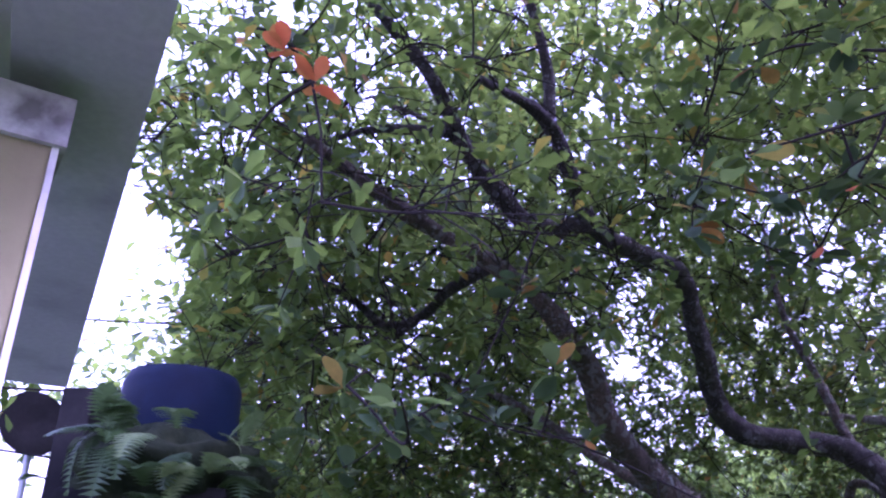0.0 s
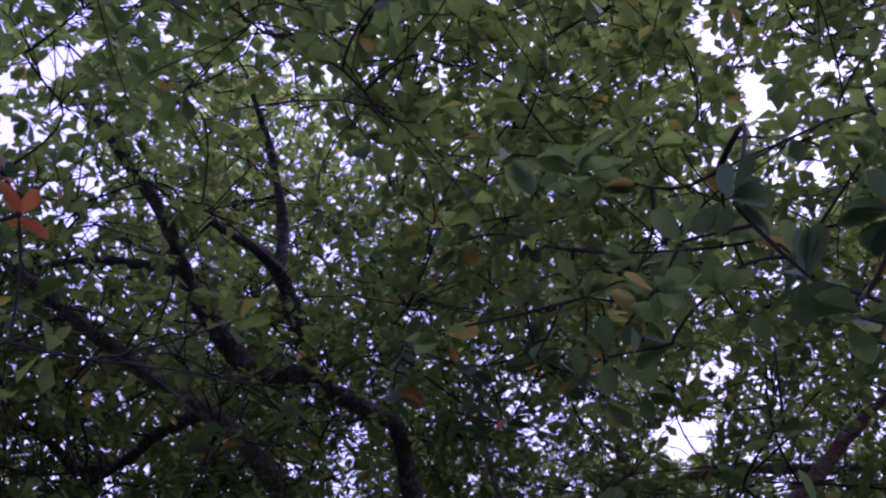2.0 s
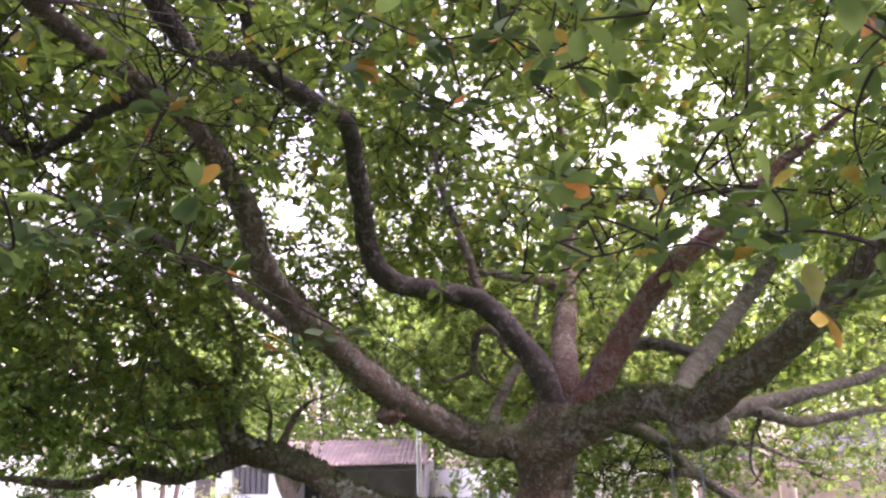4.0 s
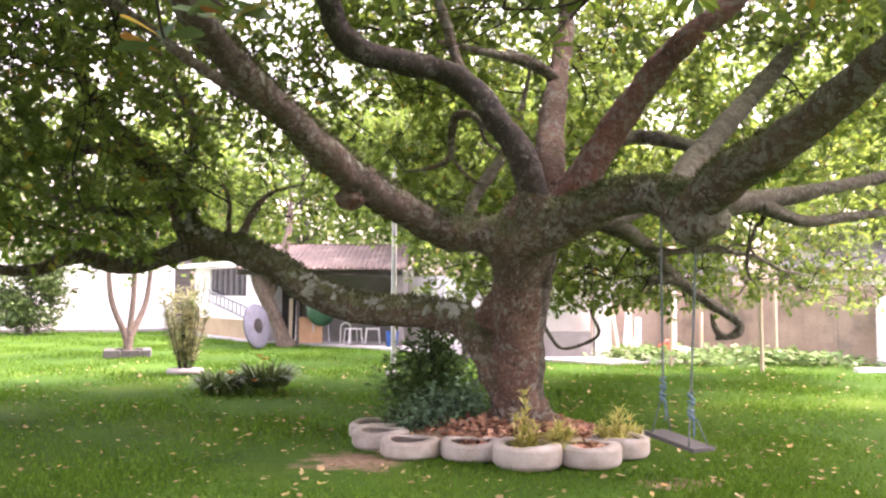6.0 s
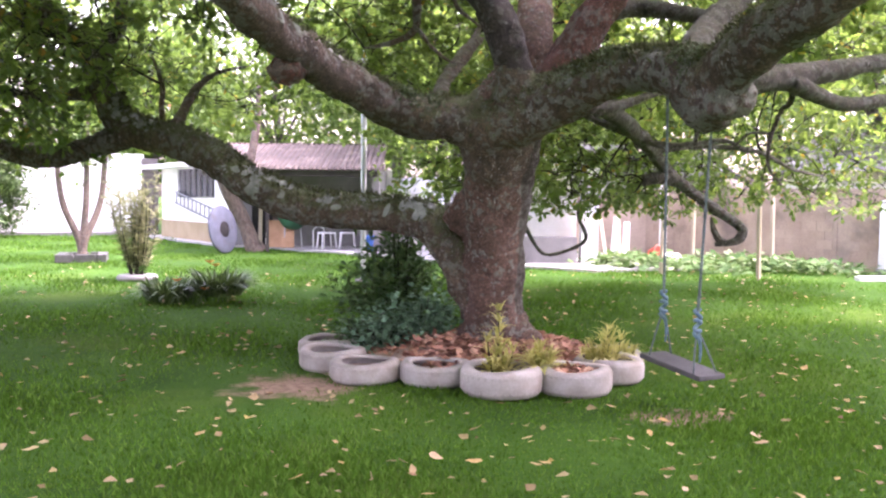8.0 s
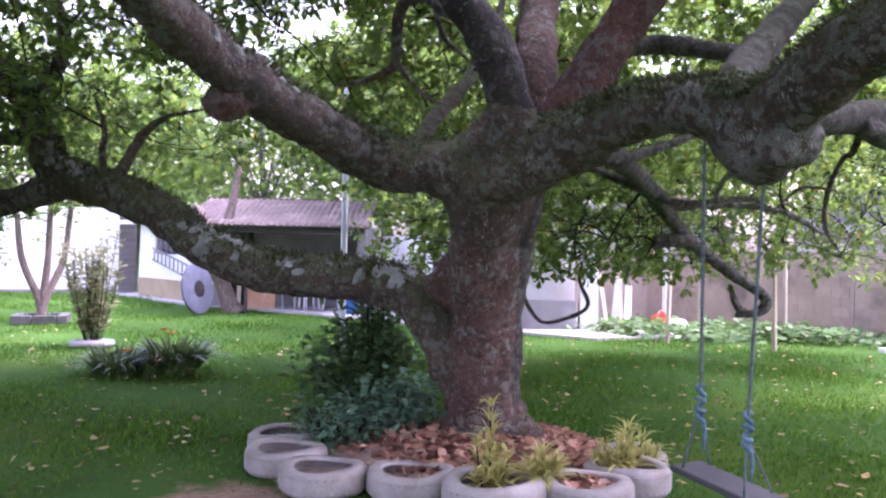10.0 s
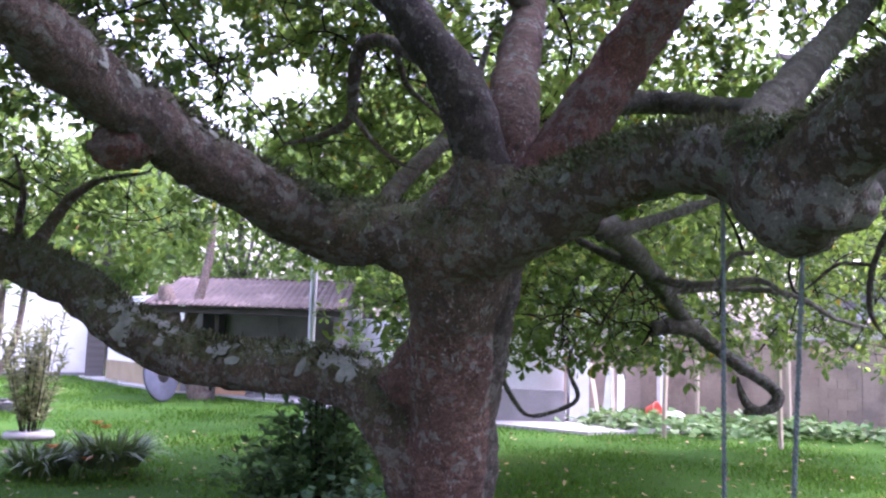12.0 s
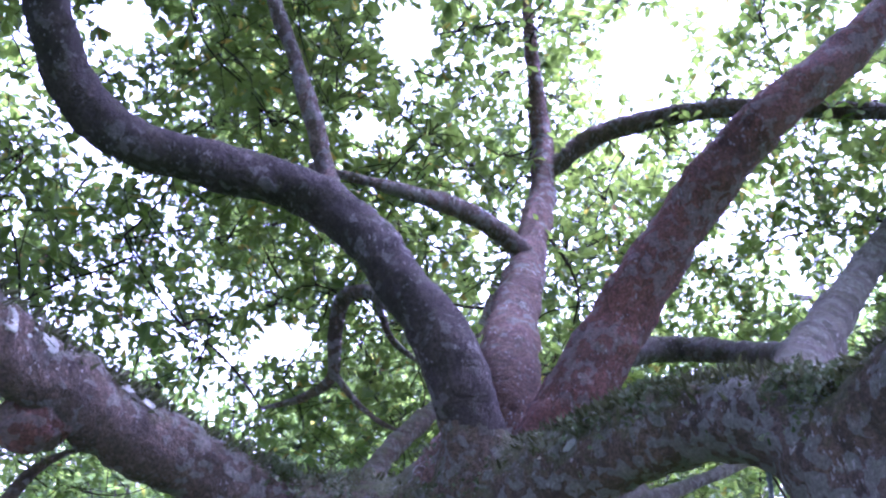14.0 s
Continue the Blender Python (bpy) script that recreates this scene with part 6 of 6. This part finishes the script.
def dead_tree():
    t = empty("bare_trunk", pose(4.2, 25.3, 0), "bare leaning pale brown tree trunk", "tree")
    tube("trunk", [(0.15, 0, -0.05), (0.0, 0, 0.15), (-0.2, 0, 0.7), (-0.55, 0, 1.45), (-0.75, 0, 2.1), (-0.85, 0, 2.6)], [0.32, 0.22, 0.19, 0.2, 0.22, 0.15], BARK_PALE, t, 14, 0.1, 5)
    tube("fork", [(-0.5, 0, 1.35), (-0.15, 0.1, 2.1), (0.1, 0.2, 3.2), (0.2, 0.3, 4.4)], [0.16, 0.13, 0.1, 0.05], BARK_PALE, t, 12, 0.1, 6)
    return t


dead_tree()


# ---- things by the house ----
def cable_reel():
    r = empty("cable_reel", pose(3.38, 24.25, 0.62, 82, 14, 50), "blue-grey round wheel disc leaning on the trunk", "wheel")
    part("disc", lathe([(0.07, 0.02), (0.2, 0.035), (0.3, 0.03), (0.56, 0.012), (0.6, 0.0), (0.6, -0.03), (0.56, -0.045), (0.2, -0.04), (0.07, -0.03)], 40), GREY_PAINT, r, shade=True)
    part("hub", lathe([(0.0, 0.07), (0.06, 0.07), (0.1, 0.05), (0.17, 0.045), (0.2, 0.035), (0.21, 0.028), (0.0, 0.02)], 24), DARK, r, "dark worn hub", shade=True)
    for k in range(8):
        part("bolt", lathe([(0, 0.055), (0.015, 0.055), (0.017, 0.04), (0, 0.04)], 8), DARK, r, "", pose(0.145 * math.cos(k * 0.785), 0.145 * math.sin(k * 0.785), 0.012))
    return r


cable_reel()


def ladder():
    l = empty("ladder", pose(0, 0, 0), "pale aluminium ladder hung on the white wall", "ladder")
    a, b = Vector((2.3, 31.8, 1.22)), Vector((3.75, 27.5, 0.5))
    up = Vector((0, 0, 0.36))
    for o in (Vector((0, 0, 0)), up):
        tube("rail", [tuple(a + o), tuple((a + b) / 2 + o), tuple(b + o)], [0.03] * 3, DULL_METAL, l, 6)
    for k in range(13):
        p = a.lerp(b, (k + 0.5) / 13)
        tube("rung", [tuple(p), tuple(p + up * 0.5), tuple(p + up)], [0.02] * 3, DULL_METAL, l, 6)
    return l


ladder()


def board(name, x, y, w, h, lean, rz, material, label):
    t = empty(name, pose(x, y, 0.05, lean, 0, rz), label, "board")
    part("panel", box(-w / 2, -0.012, 0, w / 2, 0.012, h, 0.004), material, t)
    return t


board("wooden_board", 4.85, 26.2, 0.42, 0.75, -12, -15, RAW_WOOD, "orange-brown wooden board leaning in the porch")
board("wooden_board", 5.2, 26.0, 0.35, 0.7, -14, -8, RAW_WOOD, "orange-brown narrow board leaning in the porch")
board("pale_plank", 4.45, 26.0, 0.1, 1.3, -10, -12, PALE_WOOD, "tall pale plank leaning by the trunk")
board("pale_plank", 4.62, 26.0, 0.06, 1.1, -12, -14, WHITE_PLASTIC, "thin white strip leaning by the trunk")


def wheelbarrow():
    w = empty("wheelbarrow", pose(5.35, 26.1, 0), "upended green wheelbarrow tray in the porch", "wheelbarrow")
    part("tray", lathe([(0.05, 0.2), (0.25, 0.17), (0.36, 0.08), (0.42, 0.0), (0.43, 0.0), (0.37, 0.1), (0.26, 0.19), (0.05, 0.22)], 24), GREEN_PAINT, w, m=pose(0, 0, 0.95, 80, 0, 10), shade=True)
    a = np.linspace(0, math.pi, 12)
    tube("handle", np.column_stack([-0.25 + 0.2 * np.cos(a), np.full(12, -0.2), 1.05 + 0.2 * np.sin(a)]), [0.018] * 12, WHITE_PLASTIC, w, 8)
    tube("leg", [(0.2, 0, 0.95), (0.22, 0, 0.5), (0.25, -0.05, 0.0)], [0.018] * 3, GALV, w, 8)
    tube("leg", [(-0.2, 0, 0.95), (-0.22, 0, 0.5), (-0.25, -0.05, 0.0)], [0.018] * 3, GALV, w, 8)
    return w


wheelbarrow()


def plastic_chair(x, y, rz):
    c = empty("plastic_chair", pose(x, y, 0.05, 0, 0, rz), "pale plastic stool standing in the porch", "stool")
    part("seat", box(-0.2, -0.2, 0.41, 0.2, 0.2, 0.45, 0.012), WHITE_PLASTIC, c)
    for sx in (-1, 1):
        for sy in (-1, 1):
            tube("leg", [(sx * 0.17, sy * 0.17, 0.42), (sx * 0.19, sy * 0.19, 0.2), (sx * 0.21, sy * 0.21, 0)], [0.022, 0.02, 0.018], WHITE_PLASTIC, c, 6)
    return c


plastic_chair(6.15, 25.3, 10)
plastic_chair(6.7, 25.2, -15)
a = np.linspace(0, math.pi, 14)
f = empty("metal_frame", pose(5.95, 25.4, 0.05), "bent white metal frame on the paving", "frame")
tube("hoop", np.column_stack([0.15 * np.cos(a), np.zeros(14), 0.45 + 0.15 * np.sin(a)]), [0.015] * 14, WHITE_PLASTIC, f, 6)
tube("leg", [(0.15, 0, 0.46), (0.15, 0, 0.2), (0.15, 0, 0)], [0.015] * 3, WHITE_PLASTIC, f, 6)
tube("leg", [(-0.15, 0, 0.46), (-0.15, 0, 0.2), (-0.15, 0, 0)], [0.015] * 3, WHITE_PLASTIC, f, 6)
b = empty("blue_bin", pose(6.98, 24.0, 0.05), "blue plastic bin by the porch corner", "bin")
part("body", lathe([(0, 0), (0.15, 0), (0.17, 0.36), (0.18, 0.4), (0.165, 0.4), (0.14, 0.02), (0, 0.02)], 20), BLUE, b, shade=True)
part("rim", lathe([(0.17, 0.37), (0.19, 0.38), (0.19, 0.41), (0.165, 0.41)], 20), BLUE, b, shade=True)

p = empty("pole", pose(5.22, 16.6, 0), "slim grey metal pole standing in the lawn", "pole")
tube("shaft", [(0, 0, -0.1), (0, 0, 2), (0, 0, 4.2)], [0.05, 0.05, 0.045], GALV, p, 12)
part("base", box(-0.12, -0.12, -0.05, 0.12, 0.12, 0.06, 0.015), CONCRETE, p)
p = empty("utility_pole", pose(19.6, 22.9, 0), "pale concrete utility pole behind the wall", "pole")
tube("shaft", [(0, 0, -0.1), (0, 0, 5), (0, 0, 11)], [0.16, 0.14, 0.1], CONCRETE, p, 12)
part("crossarm", box(-0.9, -0.05, 9.4, 0.9, 0.05, 9.55, 0.01), DARK_WOOD, p)
tube("lamp_arm", [(0.1, -0.1, 6.6), (0.4, -0.4, 7.3), (0.7, -0.7, 8.0)], [0.04] * 3, WHITE_PLASTIC, p, 8)
part("lamp_head", box(-0.12, -0.3, -0.06, 0.12, 0.3, 0.06, 0.04), WHITE_PLASTIC, p, "white street-lamp head", pose(0.85, -0.85, 8.05, 10, 0, 45))
p = empty("white_post", pose(16.0, 16.1, 0), "white painted post by the block wall", "post")
part("shaft", box(-0.11, -0.11, 0, 0.11, 0.11, 1.5, 0.01), WHITE_WALL, p)
part("foot", box(-0.14, -0.14, 0, 0.14, 0.14, 0.1, 0.01), CONCRETE, p)
p = empty("white_post", pose(13.6, 20.6, 0), "slim white post among the garden stakes", "post")
part("shaft", box(-0.07, -0.07, 0, 0.07, 0.07, 1.9, 0.01), WHITE_WALL, p)
part("foot", box(-0.1, -0.1, 0, 0.1, 0.1, 0.08, 0.01), CONCRETE, p)

for x, y, h, tilt in ((11.4, 17.15, 1.75, 2), (12.5, 15.6, 1.7, -1.5), (13.3, 18.9, 1.6, 1), (14.4, 17.6, 1.6, -1)):
    s = empty("garden_stake", pose(x, y, 0, 0, tilt, 20), "pale wooden garden stake in the squash bed", "stake", "garden stakes")
    bm = box(-0.032, -0.032, -0.1, 0.032, 0.032, h, 0.006)
    part("shaft", bm, PALE_WOOD, s)
    part("tip", lathe([(0.032, 0), (0.02, 0.03), (0.0, 0.05)], 8), PALE_WOOD, s, "", pose(0, 0, h))

# junk leaning by the outbuilding
for k, (x, h, lean) in enumerate(((11.3, 1.2, 14), (11.5, 1.05, -10), (11.75, 1.3, 16), (11.95, 0.95, 20))):
    board("scrap_plank", x, 19.2 + 0.1 * k, 0.09 + 0.05 * (k % 2), h, -lean, 10 - 14 * k, WHITE_PLASTIC if k % 2 else PALE_WOOD, "pale scrap plank leaning by the white column")
b = empty("red_tub", pose(12.75, 19.75, 0), "tipped red plastic tub in the garden bed", "tub")
part("body", lathe([(0, 0), (0.22, 0), (0.3, 0.35), (0.31, 0.36), (0.28, 0.36), (0.2, 0.03), (0, 0.03)], 24), RED, b, m=pose(0, 0, 0.18, 75, 0, 30) @ Matrix.Scale(0.6, 4), shade=True)
part("rim", lathe([(0.29, 0.33), (0.325, 0.34), (0.325, 0.37), (0.28, 0.37)], 24), RED, b, m=pose(0, 0, 0.18, 75, 0, 30) @ Matrix.Scale(0.6, 4), shade=True)
b = empty("white_sack", pose(13.2, 19.6, 0), "crumpled white sack lying in the garden bed", "sack")
bm = bmesh.new()
bmesh.ops.create_icosphere(bm, subdivisions=4, radius=0.3)
for v in bm.verts:
    v.co *= 1 + 0.3 * noise.noise(v.co * 5)
    v.co.z = max(v.co.z * 0.45, -0.1) + 0.1
part("bag", bm, WHITE_PLASTIC, b, shade=True)
part("tie", lathe([(0.03, 0), (0.05, 0.03), (0.03, 0.06)], 10), PALE_WOOD, b, "", pose(0.28, 0, 0.12, 0, 80, 0))

# squash bed: broad leaves on short stalks
sg = np.random.default_rng(71)
n = 2000
px = sg.uniform(0, 1, n)
pos = np.stack([10.9 + 5.2 * px + sg.normal(0, 0.3, n), 18.9 - 2.2 * px + sg.normal(0, 0.75, n), sg.uniform(0.04, 0.34, n) * (0.35 + 0.65 * np.sin(px * 7 + 0.5) ** 2)], 1)
pos = pos[pos[:, 0] < 15.6]
n = len(pos)
dr = np.column_stack([sg.normal(0, 1, (n, 2)), sg.uniform(-0.25, 0.3, n)])
v, f = leaves_at(pos, dr, sg.uniform(0.09, 0.22, n), sg.normal(0, 0.4, n), LEAF_V, 1.7)
bed = place("squash_plants", mesh_np("squash_plants", v, f), LEAF_SQUASH)
tagged(bed, "broad-leaved squash plants creeping along the wall", "plants", kind="stuff")
tagged(part("edging", prism([(14.2, 14.9), (16.3, 14.3), (16.35, 14.5), (14.25, 15.1)], 0, 0.08), WHITE_WALL), "white stone edging of the garden bed", "edging", kind="structure")


# ---- trees and hedges beyond ----
def far_tree(name, x, y, h, cr, ch, n, size, material, seed, label, trunk_r=0.16, low=0.35):
    t = empty(name, pose(x, y, 0), label, "tree")
    sg = np.random.default_rng(seed)
    tube("trunk", [(0, 0, -0.1), (0.1, 0, h * 0.3), (-0.1, 0.1, h * 0.6), (0, 0, h * 0.85)], [trunk_r * 1.2, trunk_r, trunk_r * 0.7, trunk_r * 0.3], BARK_GREY, t, 10, 0.08, seed)
    clumps = []
    while len(clumps) < 46:
        p = sg.uniform(-1, 1, 3)
        if 0.25 < (p ** 2).sum() < 1:
            clumps.append(p * np.array([cr, cr, ch]) + np.array([0, 0, h - ch * (1 - low * 0.3)]))
    clumps = np.asarray(clumps)
    clumps[:, 2] = np.maximum(clumps[:, 2], h * low * 0.6)
    for c in clumps[:12]:
        tube("branch", [(0, 0, h * 0.35), tuple(c * np.array([0.5, 0.5, 0.75])), tuple(c)], [trunk_r * 0.4, trunk_r * 0.25, 0.02], BARK_GREY, t, 6, step=0.4)
    i = sg.integers(0, len(clumps), n)
    pos = clumps[i] + sg.normal(0, 0.24 * cr ** 0.7, (n, 3)) * np.array([1, 1, 0.75])
    pos[:, 2] = np.maximum(pos[:, 2], 0.1)
    dr = sg.normal(0, 1, (n, 3)) * np.array([1, 1, 0.6]) + np.array([0, 0, -0.25])
    v, f = leaves_at(pos, dr, sg.uniform(size * 0.6, size * 1.3, n), sg.normal(0, 0.6, n))
    tagged(place("crown", mesh_np("crown", v, f), material, t), kind="stuff")
    return t


FAR = [(-9, 41, 9, 3.6, 3.6), (-3.5, 43, 10, 4, 4), (1.5, 40, 8.5, 3.2, 3.4), (6, 34.5, 8.5, 3.4, 3.4), (9.5, 31, 8.5, 3.4, 3.4), (13, 33, 9.5, 4.0, 4.0), (17, 29, 10, 4.0, 4.2), (22, 27, 10.5, 4.4, 4.6), (24, 20, 10.5, 4.4, 4.6), (25, 13, 10.5, 4.4, 4.6), (3, 48, 12, 4.5, 4.5), (12, 44, 12, 5, 4.6), (21, 38, 12.5, 5, 5), (30, 28, 13, 5, 5.2), (-14, 34, 9, 3.6, 3.6), (10.5, 26.5, 9.5, 3.6, 3.8), (15.5, 26, 9.5, 3.8, 3.8), (20, 20.5, 9.5, 3.6, 3.8)]
for k, (x, y, h, cr, ch) in enumerate(FAR):
    far_tree("background_tree", x, y, h, cr, ch, 6500 if y < 36 else 4500, 0.27 if y < 36 else 0.42, LEAF_FAR, 100 + k, "leafy green tree standing beyond the walls")
far_tree("background_tree", -3.6, 11.5, 6.5, 2.4, 2.4, 6000, 0.17, LEAF, 140, "leafy tree beyond the water tank")
far_tree("background_tree", -6.2, 18.5, 6.0, 2.4, 2.2, 3500, 0.2, LEAF, 141, "leafy tree at the garden's edge")
# this tree's bright leaf colour stands for the great tree's backlit foliage
far_tree("small_tree", 7.6, 19.6, 5.6, 2.3, 1.9, 8000, 0.14, LEAF_FAR, 142, "small tree beside the porch, leaves brightened to stand for backlit foliage", 0.07, 0.8)
far_tree("conifer_shrub", -3.6, 33.6, 3.2, 1.1, 1.7, 6500, 0.17, LEAF_STRAP, 150, "tall dense olive-green shrub against the white wall", 0.1, 0.1)

# ---- fallen leaves ----
dry_meshes = []
for k in range(5):
    bm = bmesh.new()
    pr = [(0, 0.01), (0.2, 0.14), (0.45, 0.29), (0.7, 0.33), (0.9, 0.2), (1.0, 0.0)]
    curl = 0.1 + 0.07 * k
    mid = [bm.verts.new((x - 0.5, 0, 0.03 + curl * (x - 0.5) ** 2)) for x, w in pr]
    for sg_ in (-1, 1):
        edge = [bm.verts.new((x - 0.5, sg_ * w * (1 - 0.08 * k), 0.03 + curl * (x - 0.5) ** 2 + (0.1 + 0.08 * ((k + (sg_ > 0)) % 3)) * w + 0.03 * math.sin(8 * x + k))) for x, w in pr[:-1]]
        for i in range(len(edge) - 1):
            q = [mid[i], mid[i + 1], edge[i + 1], edge[i]]
            bm.faces.new(q if sg_ > 0 else q[::-1])
        q = [mid[-2], mid[-1], edge[-1]]
        bm.faces.new(q if sg_ > 0 else q[::-1])
    me = bpy.data.meshes.new("fallen_leaf")
    bm.to_mesh(me)
    bm.free()
    me.materials.append(DRY)
    dry_meshes.append(smooth(me))
lg = np.random.default_rng(81)
count = 0
while count < 290:
    y = 4.2 + 13 * lg.random() ** 1.3
    x = 1.9 + 0.33 * (y - 2.0) + lg.uniform(-1, 1) * (0.7 + 0.56 * (y - 2.0))
    if ((x - 4.6) / 1.5) ** 2 + ((y - 9.2) / 1.45) ** 2 < 1:
        continue
    s = lg.uniform(0.05, 0.1)
    ob = place("fallen_leaf", dry_meshes[count % 5], None, None, "", pose(x, y, 0.04, lg.normal(0, 12), lg.normal(0, 12), lg.uniform(0, 360)) @ Matrix.Scale(s, 4))
    tagged(ob, "dry curled tan leaf lying on the grass", "leaf", "fallen leaves on the lawn")
    count += 1
# small scattered leaves among the blades
n = 1500
y = 3.4 + 17 * lg.random(n) ** 1.2
x = 1.9 + 0.3 * (y - 2.0) + lg.uniform(-1, 1, n) * (0.9 + 0.62 * (y - 2.0))
ok = ((x - 4.6) / 1.4) ** 2 + ((y - 9.2) / 1.35) ** 2 > 1
pos = np.stack([x, y, lg.uniform(0.02, 0.045, n)], 1)[ok]
n = len(pos)
dr = np.column_stack([lg.normal(0, 1, (n, 2)), lg.normal(0, 0.15, n)])
v, f = leaves_at(pos, dr, lg.uniform(0.03, 0.085, n), lg.normal(0, 0.4, n), LEAF_V, 1.3)
tagged(place("leaf_scatter", mesh_np("leaf_scatter", v, f), leafy("scattered_leaf", [(0.0, (0.13, 0.085, 0.04)), (0.4, (0.26, 0.19, 0.09)), (0.8, (0.36, 0.28, 0.16)), (1.0, (0.4, 0.26, 0.08))], (0.4, 0.3, 0.1), 0.15, 0.65)), "small dry leaves and bits scattered over the grass", "leaves", kind="stuff")
# litter inside the ring
n = 6200
a, r = lg.uniform(0, 2 * np.pi, n), np.sqrt(lg.uniform(0, 1, n))
pos = np.stack([4.7 + 1.12 * r * np.cos(a), 9.42 + 1.02 * r * np.sin(a), np.zeros(n)], 1)
pos[:, 2] = 0.2 * (1 - np.minimum(r, 1) ** 2) + lg.uniform(0.0, 0.05, n)
dr = np.column_stack([lg.normal(0, 1, (n, 2)), lg.normal(0, 0.25, n)])
v, f = leaves_at(pos, dr, lg.uniform(0.06, 0.12, n), lg.normal(0, 0.5, n), LEAF_V, 1.2)
tagged(place("leaf_litter", mesh_np("leaf_litter", v, f), DRY_MANY), "reddish-brown dry leaf litter round the trunk", "leaves", kind="stuff")

# dry leaves lying in one of the tyres
n = 170
a, r = lg.uniform(0, 2 * np.pi, n), 0.19 * np.sqrt(lg.uniform(0, 1, n))
pos = np.stack([4.95 + r * np.cos(a), 8.07 + r * np.sin(a), lg.uniform(0.12, 0.165, n)], 1)
dr = np.column_stack([lg.normal(0, 1, (n, 2)), lg.normal(0, 0.25, n)])
v, f = leaves_at(pos, dr, lg.uniform(0.05, 0.1, n), lg.normal(0, 0.5, n), LEAF_V, 1.2)
tagged(place("tyre_litter", mesh_np("tyre_litter", v, f), DRY_MANY), "brown dry leaves lying in a white tyre", "leaves", kind="stuff")

# courses of blocks on the face of the east wall
block_mat = surface("weathered_block", (0.29, 0.22, 0.16), (0.45, 0.355, 0.265), 1.3, 25, 0.95, relief=0.5, stain=(0.14, 0.115, 0.095), stain_scale=0.9, gloss=0.1)
shader = block_mat.node_tree.nodes["Principled BSDF"]
tone = ramp(block_mat, block_mat.node_tree.nodes.new("ShaderNodeObjectInfo").outputs["Random"], [(0.0, (0.9, 0.89, 0.88)), (1.0, (1.0, 1.0, 1.0))])
block_mat.node_tree.links.new(mix(block_mat, 1.0, shader.inputs["Base Color"].links[0].from_socket, tone, "MULTIPLY"), shader.inputs["Base Color"])
east = bpy.data.objects["wall_east"]
bm = box(-0.197, -0.014, -0.097, 0.197, 0.003, 0.097)
block_mesh = bpy.data.meshes.new("block")
bm.to_mesh(block_mesh)
bm.free()
block_mesh.materials.append(block_mat)
wg = np.random.default_rng(91)
for (x0, y0), (x1, y1) in (((18.6, 10.0), (15.9, 17.3)), ((15.9, 17.3), (14.6, 23.0))):
    length = math.hypot(x1 - x0, y1 - y0)
    ux, uy = (x1 - x0) / length, (y1 - y0) / length
    for row in range(8):
        for k in range(int((length - 0.5) / 0.4)):
            d = 0.3 + 0.4 * k + 0.2 * (row % 2)
            x, y = x0 + ux * d - uy * 0.09, y0 + uy * d + ux * 0.09
            place("block", block_mesh, None, east, "", pose(x, y, 0.12 + 0.2 * row, wg.normal(0, 0.4), 0, math.degrees(math.atan2(uy, ux)) + 180))
